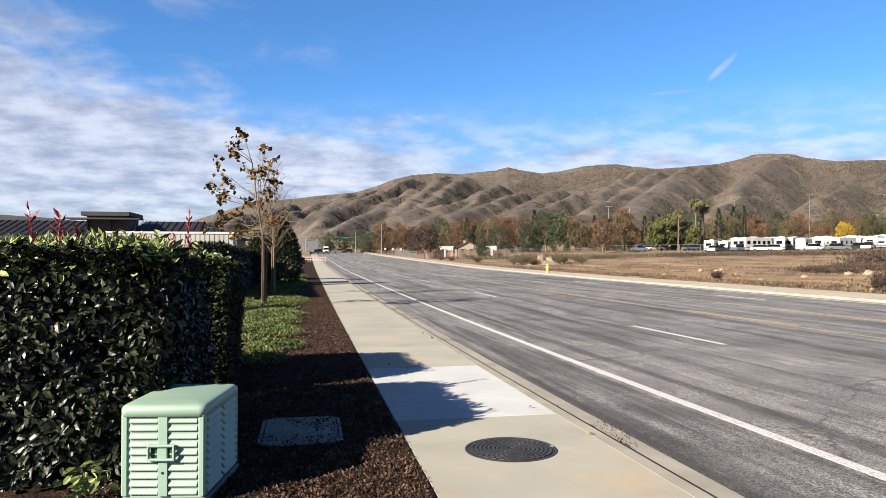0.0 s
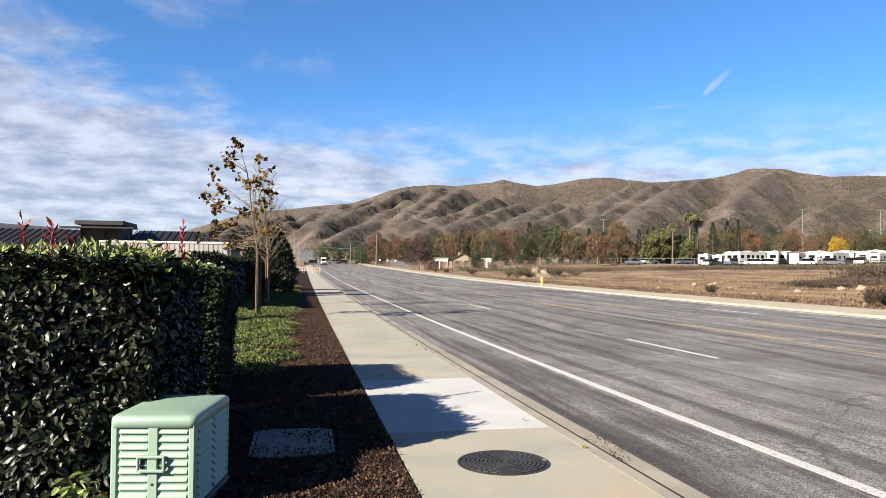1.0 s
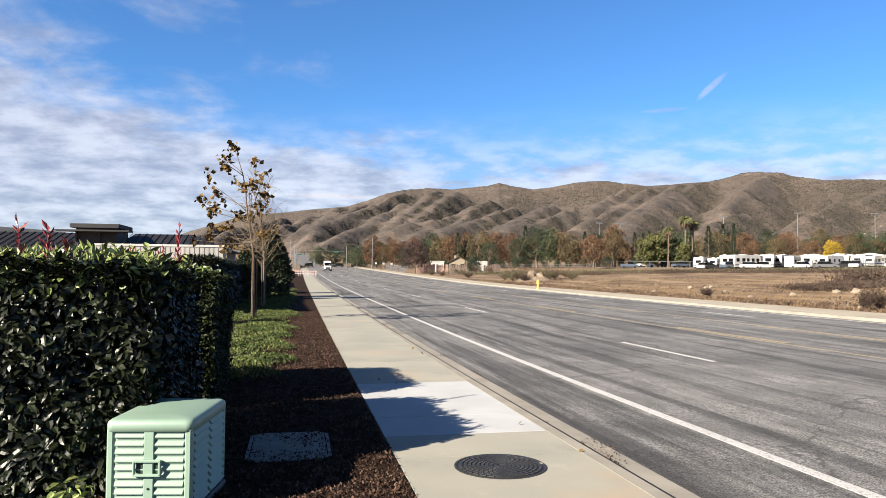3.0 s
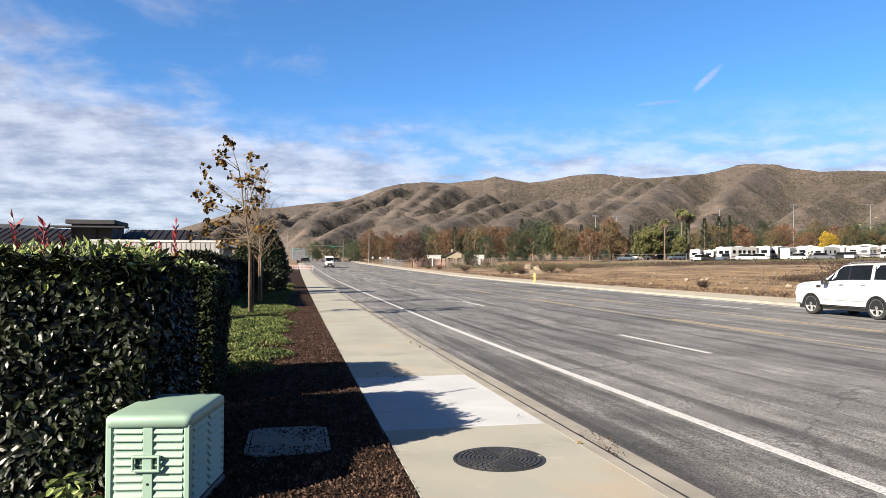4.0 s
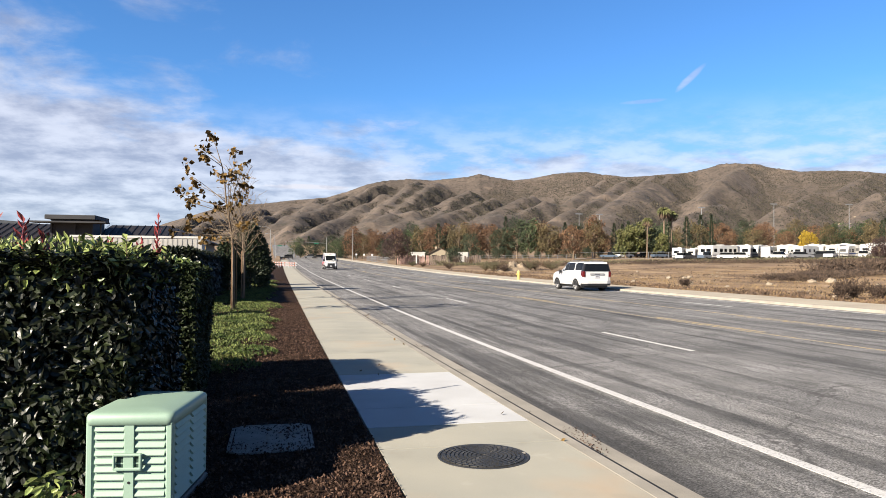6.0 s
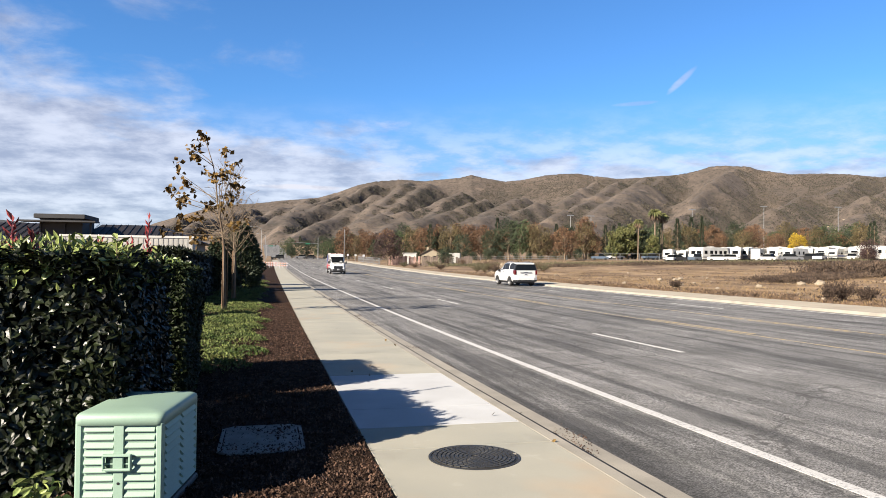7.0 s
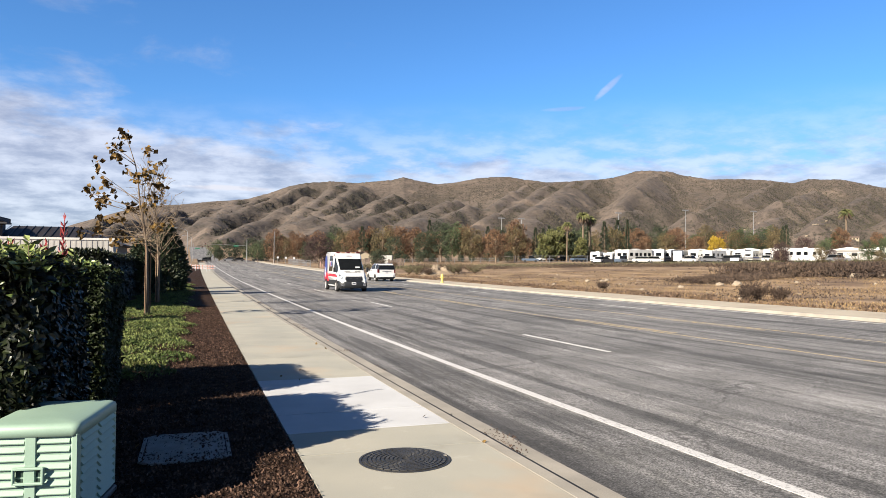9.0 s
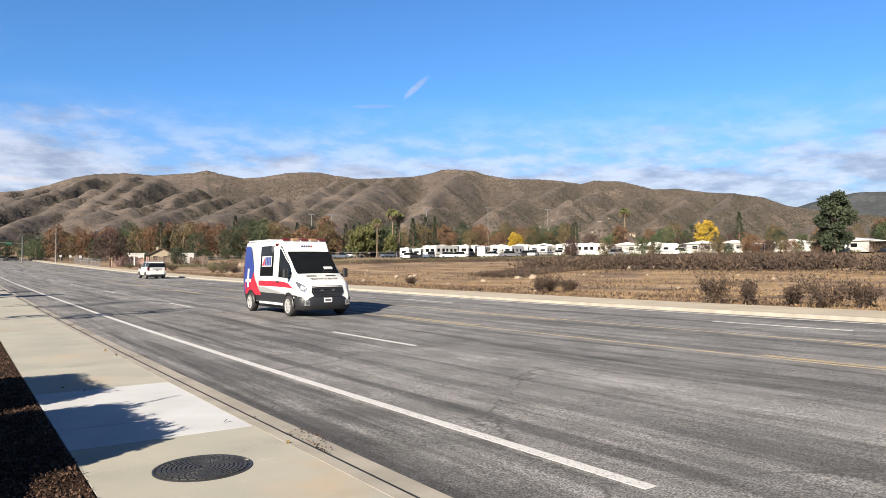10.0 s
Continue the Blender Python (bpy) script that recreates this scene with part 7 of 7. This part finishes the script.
def mobile_home(L, seed):
    ob = thing("mobile_home", pose(0, 0, -500), "low white mobile home with a shallow gabled roof", "house", "mobile homes")
    W = 3.6
    part("wall", Geo().box(-L / 2, -W, 0, L / 2, W, 3.0), WHITE_WALL, ob)
    part("roof", Geo().loft([[(x, -W - 0.4, 2.98), (x, 0, 3.9), (x, W + 0.4, 2.98), (x, W + 0.4, 2.85), (x, -W - 0.4, 2.85)] for x in (-L / 2 - 0.4, L / 2 + 0.4)]), RV_WHITE, ob, "white shallow gabled roof")
    q = np.random.default_rng(seed)
    x = -L / 2 + 0.8
    while x < L / 2 - 1.5:
        w_ = q.uniform(0.8, 1.4)
        part("window", Geo().box(x, -W - 0.03, 1.2, x + w_, -W + 0.01, 2.2), GLASS, ob, "dark window")
        x += w_ + q.uniform(1.0, 2.0)
    for z in (-1.6, 1.2):
        part("gable_window", Geo().box(-L / 2 - 0.03, z, 1.2, -L / 2 + 0.01, z + 1.1, 2.2), GLASS, ob, "dark window")
    part("carport_roof", Geo().box(-L / 2, -W - 3.0, 2.62, L / 4, -W - 0.03, 2.76), RV_WHITE, ob, "flat white carport roof")
    for x in (-L / 2 + 0.2, -L / 8, L / 4 - 0.2):
        part("carport_post", Geo().box(x - 0.05, -W - 2.9, 0, x + 0.05, -W - 2.8, 2.62), RV_WHITE, ob)
    return ob


campers = [camper(0, 7.5, 3.2, RV_GREY, 1), camper(1, 8.5, 3.5, RV_WHITE, 2), camper(0, 6.4, 2.9, BLUE, 3), motorhome(6.2, 3.2), camper(1, 9.5, 3.7, RV_GREY, 4)]
cars = [parked_car(VAN_WHITE), parked_car(RV_GREY), parked_car(VAN_WHITE, True), parked_car(BLACK), parked_car(plain("blue_grey_paint", (0.062, 0.087, 0.124), 0.35, coat=0.5), True)]
homes = [mobile_home(15, 1), mobile_home(18, 2), mobile_home(13, 3)]


def set_down(proto, az, dist, turn):
    x, y = dist * math.sin(radians(az)), dist * math.cos(radians(az))
    ob = copy_thing(proto, pose(x, y, ground_at(x, y) - 0.02, 0, 0, turn))
    k = 0.74 if proto in homes else 0.84 if proto in campers else 1.0
    ob.scale = (k if k > 0.8 else 1.0, k if k > 0.8 else 1.0, k)
    return ob


a = 31.6
i = 0
while a < 45.2:
    set_down(campers[(i * 2 + (i // 3)) % 5], a, 176 + r.normal(0, 3), -a + r.choice([90, 80, 100, 90, 62]) + r.normal(0, 9))
    if i % 2:
        set_down(campers[r.integers(5)], a + 0.4, 192 + r.normal(0, 3), -a + r.choice([90, 100, 75]) + r.normal(0, 8))
    if i % 4 == 0:
        set_down(cars[r.integers(5)], a + 0.5, 165 + r.normal(0, 2), -a + r.normal(0, 20))
    a += r.uniform(0.62, 1.05)
    i += 1
a = 31.9
while a < 45.5:
    set_down(cars[r.integers(5)], a, 166 + r.normal(0, 1.5), -a + r.choice([0, 90, 60]) + r.normal(0, 15))
    a += r.uniform(1.2, 2.6)
a = 26.3
while a < 33:
    set_down(cars[r.integers(5)], a, 196 + r.normal(0, 4), -a + r.normal(0, 25))
    a += r.uniform(0.8, 1.7)
for k, (a, d, turn) in enumerate(((33.6, 222, 62), (35.2, 216, 60), (37.0, 220, 58), (40.8, 218, 56), (44.4, 214, 48), (38.9, 214, 62), (42.6, 212, 50), (46.2, 186, 20), (48.9, 188, 48), (51.6, 190, 30), (54.2, 186, 46), (57.4, 184, 20), (60.4, 180, 40), (65.2, 165, 10), (69.5, 160, 30))):
    set_down(homes[k % 3], a, d, turn)
for k, (a, d) in enumerate(((46.4, 160), (48.4, 158), (52.0, 158), (53.0, 160))):
    set_down((campers[1], cars[1], campers[3], cars[2])[k], a, d, -a + 10)
for protos in (campers, cars, homes):
    for ob in protos:
        for o in (*ob.children_recursive, ob):
            bpy.data.objects.remove(o)


def rail_fence(p0, p1, n, mat_, h, rails, label, name="fence", post=0.06):
    ob = thing(name, pose(0, 0, 0), label, "fence")
    pts = [(p0[0] + (p1[0] - p0[0]) * k / n, p0[1] + (p1[1] - p0[1]) * k / n) for k in range(n + 1)]
    for x, y in pts:
        part("post", Geo().box(x - post, y - post, land(x, y) - 0.2, x + post, y + post, land(x, y) + h), mat_, ob)
    for z in rails:
        for (xa, ya), (xb, yb) in zip(pts, pts[1:]):
            part("rail", Geo().cyl((xa, ya, land(xa, ya) + z), (xb, yb, land(xb, yb) + z), post * 0.8, 5), mat_, ob)
    return ob


rail_fence((28, 225), (80, 182), 26, GALV, 1.25, (0.55, 1.1), "long pale rail fence at the field's far edge", post=0.04)
rail_fence((80, 182), (150, 70), 24, GALV, 1.7, (0.1, 1.65), "grey chain-link fence posts along the storage yard")
rail_fence((26.2, 172), (27.5, 225), 22, GALV, 1.6, (0.1, 0.9, 1.55), "grey mesh fence beside the footpath")


def board_fence(p0, p1, h, label, col=TIMBER):
    ob = thing("board_fence", pose(0, 0, 0), label, "fence")
    d = Vector((p1[0] - p0[0], p1[1] - p0[1]))
    n = max(2, int(d.length / 0.45))
    ang = math.degrees(math.atan2(d.y, d.x))
    for k in range(n):
        x, y = p0[0] + d.x * k / n, p0[1] + d.y * k / n
        if r.random() < 0.12:
            continue
        part("board", Geo().box(0, -0.02, -0.1, 0.40, 0.02, h + r.uniform(-0.35, 0.12)), col, ob, m=pose(x, y, land(x, y), 0, 0, ang))


PINK = material("faded_pink_boards", (0.144, 0.088, 0.075), (0.203, 0.133, 0.112), 0.9, 1, 20, 0.1, random_amount=0.15)
board_fence((27.8, 168), (33.5, 158), 2.2, "faded pinkish board fence round the yard", PINK)
board_fence((33.7, 157.8), (37.6, 154.4), 2.3, "weathered grey-brown board fence round the yard")
board_fence((40.3, 152), (43.4, 149.6), 2.1, "weathered dark board fence round the yard")


def small_house():
    x, y = 41, 180
    ob = thing("house", pose(x, y, land(x, y), 0, 0, -14), "small cream stucco house with a brown gabled roof", "house")
    part("wall", Geo().box(-3.2, -4, 0, 3.2, 4, 2.9), STUCCO, ob)
    part("gable", Geo().loft([[(-3.2, yy, 2.9), (3.2, yy, 2.9), (0, yy, 4.4)] for yy in (-4, 4)]), STUCCO, ob)
    for s in (-1, 1):
        part("roof_slope", Geo().loft([[(0, yy, 4.52), (s * 3.9, yy, 2.68), (s * 3.9, yy, 2.54), (0, yy, 4.38)] for yy in (-4.6, 4.6)]), ROOF_TILE, ob, "brown tiled roof slope")
    part("chimney", Geo().box(-1.6, 1, 3, -0.9, 1.7, 4.9), STUCCO, ob)
    ob.scale = (0.78, 0.78, 0.86)
    for xx in (-2.4, 0.8):
        part("window", Geo().box(xx, -4.05, 1.1, xx + 1.4, -3.98, 2.2), GLASS, ob, "dark window")
    part("porch_shade", Geo().box(-1.2, -4.06, 0, 2.2, -3.99, 0.2), ROOF_TILE, ob)
    x, y = 41.8, 160
    tr = thing("cargo_trailer", pose(x, y, land(x, y), 0, 0, -20), "white box trailer beside the yard fence", "trailer")
    part("shell", Geo().box(-1.6, -1.1, 0.5, 1.6, 1.1, 2.8, c=0.06), WHITE_WALL, tr)
    part("axle", Geo().cyl((0, -1.12, 0.35), (0, 1.12, 0.35), 0.35, 12), RUBBER, tr)
    x, y = 33.5, 171
    sh = thing("shed", pose(x, y, land(x, y), 0, 0, -10), "small white shed in the yard", "shed")
    part("wall", Geo().box(-1.6, -1.4, 0, 1.6, 1.4, 2.7), RV_WHITE, sh)
    part("roof", Geo().box(-1.8, -1.6, 2.7, 1.8, 1.6, 2.85, c=0.04), RV_WHITE, sh)


small_house()


def pole(name, x, y, h, label, category, rad=0.10, arm=None, lamp=False):
    ob = thing(name, pose(x, y, land(x, y) - 0.1), label, category)
    part("shaft", Geo().tube([(0, 0, 0), (0, 0, h)], [rad, rad * 0.6], 8), GALV, ob)
    if arm:
        part("arm", Geo().tube([(0, 0, h * 0.72), (arm * 0.5, 0, h * 0.76), (arm, 0, h * 0.78)], [0.07, 0.055, 0.04], 6), GALV, ob)
        for q in (0.55, 0.95):
            s = part("signal_head", Geo().box(arm * q - 0.2, -0.15, h * 0.70, arm * q + 0.2, 0.15, h * 0.70 + 1.0, c=0.03), BLACK, ob, "black traffic signal head")
            for i, m_ in enumerate((LENS_RED, LENS_AMBER, SIGN_GREEN)):
                part("signal_lens", Geo().cyl((arm * q, -0.17, h * 0.70 + 0.82 - i * 0.32), (arm * q, -0.14, h * 0.70 + 0.82 - i * 0.32), 0.11, 10), m_, s)
        part("street_sign", Geo().box(arm * 0.25 - 0.9, -0.04, h * 0.68, arm * 0.25 + 0.9, 0.0, h * 0.68 + 0.45), SIGN_GREEN, ob, "green street name sign")
    if lamp:
        part("lamp_arm", Geo().tube([(0, 0, h), (-0.8, 0, h + 0.5), (-2.0, 0, h + 0.6)], [0.05, 0.04, 0.035], 6), GALV, ob)
        part("lamp_head", Geo().box(-2.6, -0.15, h + 0.52, -1.9, 0.15, h + 0.66, c=0.03), GALV, ob)
    return ob


pole("traffic_signal", 18.6, 283, 8.5, "tall grey traffic signal mast with long arm at the junction", "traffic signal", 0.16, arm=-16)
pole("traffic_signal", -1.0, 292, 7.0, "grey traffic signal mast at the junction", "traffic signal", 0.14, arm=6)
pole("utility_pole", 24.0, 235, 10.5, "thin wooden utility pole by the trees", "pole", 0.13)
pole("street_lamp", -1.6, 150, 7.5, "slim grey street lamp beside the pavement", "street lamp", 0.09, lamp=True)
pole("street_lamp", -1.2, 215, 7.5, "slim grey street lamp beside the pavement", "street lamp", 0.09, lamp=True)
for a, d, h in ((33.2, 235, 15), (24.0, 232, 14), (25.6, 240, 14), (38.2, 250, 16), (43.0, 250, 15)):
    x, y = d * math.sin(radians(a)), d * math.cos(radians(a))
    ob = pole("light_mast", x, y, h, "tall thin floodlight mast behind the trees", "light mast", 0.12)
    part("cross_arm", Geo().box(-1.2, -0.1, h - 0.2, 1.2, 0.1, h + 0.1), GALV, ob)
for x, y in ((24.2, 205), (23.8, 222), (24.6, 190)):
    ob = thing("road_sign", pose(x, y, land(x, y)), "pale road sign on a thin post", "sign")
    part("post", Geo().cyl((0, 0, 0), (0, 0, 2.2), 0.04, 6), GALV, ob)
    part("plate", Geo().box(-0.28, -0.03, 1.75, 0.28, 0.0, 2.3, c=0.05), PLATE, ob)

# barriers closing the pavement far ahead
for i, (x, y) in enumerate(((0.6, 128), (1.6, 126), (-0.2, 131), (2.3, 124))):
    ob = thing("barricade", pose(x, y, lie(y)), "orange and white striped barricade on the pavement", "barricade", "barricades")
    for s in (-0.6, 0.6):
        part("leg", Geo().tube([(s, -0.25, 0), (s, 0, 1.05), (s, 0.25, 0)], [0.03] * 3, 5), PLATE, ob)
    for z in (0.45, 0.85):
        bd = part("board", Geo().box(-0.8, -0.10, z - 0.1, 0.8, -0.05, z + 0.1), PLATE, ob)
        for k in range(3):
            part("orange_stripe", Geo().box(-0.6 + 0.45 * k, -0.112, z - 0.1, -0.38 + 0.45 * k, -0.098, z + 0.1), ORANGE, bd)

# the road climbing the slope beyond the junction
g = Geo()
for k in range(20):
    y = 328 + 16 * k
    z = lie(330) - ROAD_DROP + 0.02 + 0.042 * (y - 328) ** 1.0 * min(1, (y - 320) / 160)
    xc = 5.0 - 0.014 * (y - 328)
    wd = 6.5
    g.v += [(xc - wd, y, z), (xc + wd, y, z)]
g.f = [(2 * k, 2 * k + 1, 2 * k + 3, 2 * k + 2) for k in range(19)]
tagged(part("hill_road", g, ASPHALT), "grey road climbing the slope beyond the junction", "road", kind="structure")
g = Geo()
for k in range(20):
    y = 328 + 16 * k
    z = lie(330) - 0.25 + 0.042 * (y - 328) * min(1, (y - 320) / 160)
    xc = 5.0 - 0.014 * (y - 328)
    g.v += [(xc - 130, y, z + 3 * noise.noise((k * 0.3, 1, 0))), (xc - 8, y, z), (xc + 8, y, z), (xc + 60, y, z + 1 + 3 * noise.noise((k * 0.3, 5, 0))), (xc + 110, y, z - 6)]
g.f = [(5 * k + i, 5 * k + i + 1, 5 * k + i + 6, 5 * k + i + 5) for k in range(19) for i in range(4)]
tagged(part("slope", g, DIRT, smooth=True), "dry grassy slope beside the climbing road", "ground", kind="structure")


def far_car(col, x, y, turn=0):
    ob = parked_car(col)
    ob.name = "car"
    ob.matrix_basis = pose(x, y, lie(y) - ROAD_DROP, 0, 0, 90 + turn)
    return tagged(ob, "car waiting at the far junction", "car", "cars at the junction")


far_car(BLACK, -0.5 + 3.5, 268)
far_car(BLACK, 4.6, 281)
far_car(VAN_WHITE, 1.2 + 3, 300)
far_car(RV_GREY, 12.5, 296, 90)
far_car(BLACK, 16.0, 292, 90)
far_car(BLACK, 23.5, 292, 90)

# ================= the buildings behind the hedge =================


def clinic():
    ob = thing("building", pose(0, 0, 0), "low commercial building with charcoal standing-seam hipped roofs", "building")
    Z = lie(62)
    y0, y1 = 66.0, 82.0
    part("wall", Geo().box(-46, y0 + 1, Z - 0.5, -6.9, y1, Z + 3.4), GREY_WALL, ob, "grey stucco wall")
    part("tower", Geo().box(-18.5, y0 - 1.2, Z - 0.5, -15.3, y0 + 3, Z + 5.1), DARK_WALL, ob, "charcoal entrance tower")
    part("tower_cap", Geo().box(-18.9, y0 - 1.6, Z + 5.1, -15.0, y0 + 3.4, Z + 5.45, c=0.05), DARK_WALL, ob, "flat overhanging tower cap")
    part("tower_canopy", Geo().box(-19.8, y0 - 2.6, Z + 4.75, -14.0, y0 - 1.0, Z + 4.88), DARK_WALL, ob, "thin canopy blade")
    for x in (-18.4, -16.6, -14.6):
        part("canopy_post", Geo().box(x - 0.06, y0 - 1.5, Z + 2.9, x + 0.06, y0 - 1.3, Z + 4.8), DARK_WALL, ob)
    for xa, xb in ((-46, -18.5), (-15.3, -6.4)):
        hip = 0.0 if xa < -40 else 3.6
        rf = part("roof", Geo().loft([[(xa - 0.5, y0 - 0.6, Z + 3.35), (xb + 0.5, y0 - 0.6, Z + 3.35), (xb + 0.5, y1, Z + 3.35), (xa - 0.5, y1, Z + 3.35)], [(xa + (0 if xa < -40 else 0.2), y0 + 5, Z + 4.95), (xb - hip, y0 + 5, Z + 4.95), (xb - hip, y0 + 6, Z + 4.95), (xa + 0.2, y0 + 6, Z + 4.95)]]), ROOF_METAL, ob, "charcoal standing-seam roof")
        x = xa
        while x < xb:
            t1 = 1.0 if x < xb - hip else (xb + 0.5 - x) / (hip + 0.5)
            part("seam", Geo().tube([(x, y0 - 0.62, Z + 3.40), (x, y0 - 0.62 + 5.6 * t1, Z + 3.40 + 1.58 * t1)], [0.035, 0.035], 4), ROOF_METAL, rf)
            x += 0.62
        part("fascia", Geo().box(xa - 0.55, y0 - 0.70, Z + 3.15, xb + 0.55, y0 - 0.58, Z + 3.40), DARK_WALL, ob)
    for x in (-28, -25.2, -22.4, -12.2):
        part("wall_lamp", Geo().box(x - 0.12, y0 + 0.86, Z + 2.7, x + 0.12, y0 + 1.0, Z + 3.0, c=0.03), BLACK, ob)
    # a white metal container-like annex in front
    an = thing("storage_container", pose(0, 0, 0), "long white corrugated storage container before the building", "container")
    za = lie(50)
    part("shell", Geo().box(-13.1, 50, za - 0.2, -5.0, 52.5, za + 3.2), WHITE_WALL, an)
    part("roof_edge", Geo().box(-13.15, 49.95, za + 3.2, -4.95, 52.55, za + 3.34), RV_WHITE, an)
    for k in range(26):
        x = -12.9 + k * 0.31
        part("rib", Geo().box(x, 49.975, za, x + 0.12, 50.0, za + 3.15), WHITE_WALL, an)


clinic()

# ================= motion =================
def motions():
    amb_rows = [(0.0, 6.6, 268.0), (2.5, 7.6, 206.0), (4.0, 7.85, 166.0), (5.5, 8.3, 130.5), (7.0, 9.0, 97.0), (8.0, 9.6, 73.5), (9.0, 10.35, 49.3), (9.5, 10.55, 36.6), (10.0, 10.72, 23.6)]
    rows = []
    for t, x, y in amb_rows:
        slope = math.degrees(math.atan2(lie(y + 2) - lie(y - 2), 4))
        rows.append((t, pose(x, y, lie(y + 1.8) * 0.5 + lie(y) * 0.5 - ROAD_DROP + 0.005, -slope, 0, 180.8)))
    walk(amb, rows)
    suv_rows = [(0.0, 20.45, -27.0), (2.0, 20.45, -3.2), (3.8, 20.4, 18.2), (4.5, 20.4, 26.5), (5.0, 20.35, 32.3), (5.5, 20.3, 38.1), (7.0, 20.4, 55.8), (7.5, 20.4, 61.5), (8.5, 20.2, 71.5), (9.0, 19.75, 76.3), (10.0, 18.75, 85.5)]
    rows = []
    for t, x, y in suv_rows:
        slope = math.degrees(math.atan2(lie(y + 3.07) - lie(y), 3.07))
        rows.append((t, pose(x, y, lie(y) - ROAD_DROP + 0.005, slope, 0, 0.8)))
    walk(suv_ob, rows)
    for wheels, path, rad, sgn in ((amb_wheels, amb_rows, 0.36, 1), (suv_wheels, suv_rows, 0.405, 1)):
        for w_ in wheels:
            base = w_.matrix_basis.translation.copy()
            # a gentle roll that stays under a quarter turn between rows
            spin = []
            n_ = 60
            for k in range(n_ + 1):
                spin.append((10.0 * k / n_, pose(base.x, base.y, base.z, (-75.0 * k) % 360)))
            walk(w_, spin)


motions()
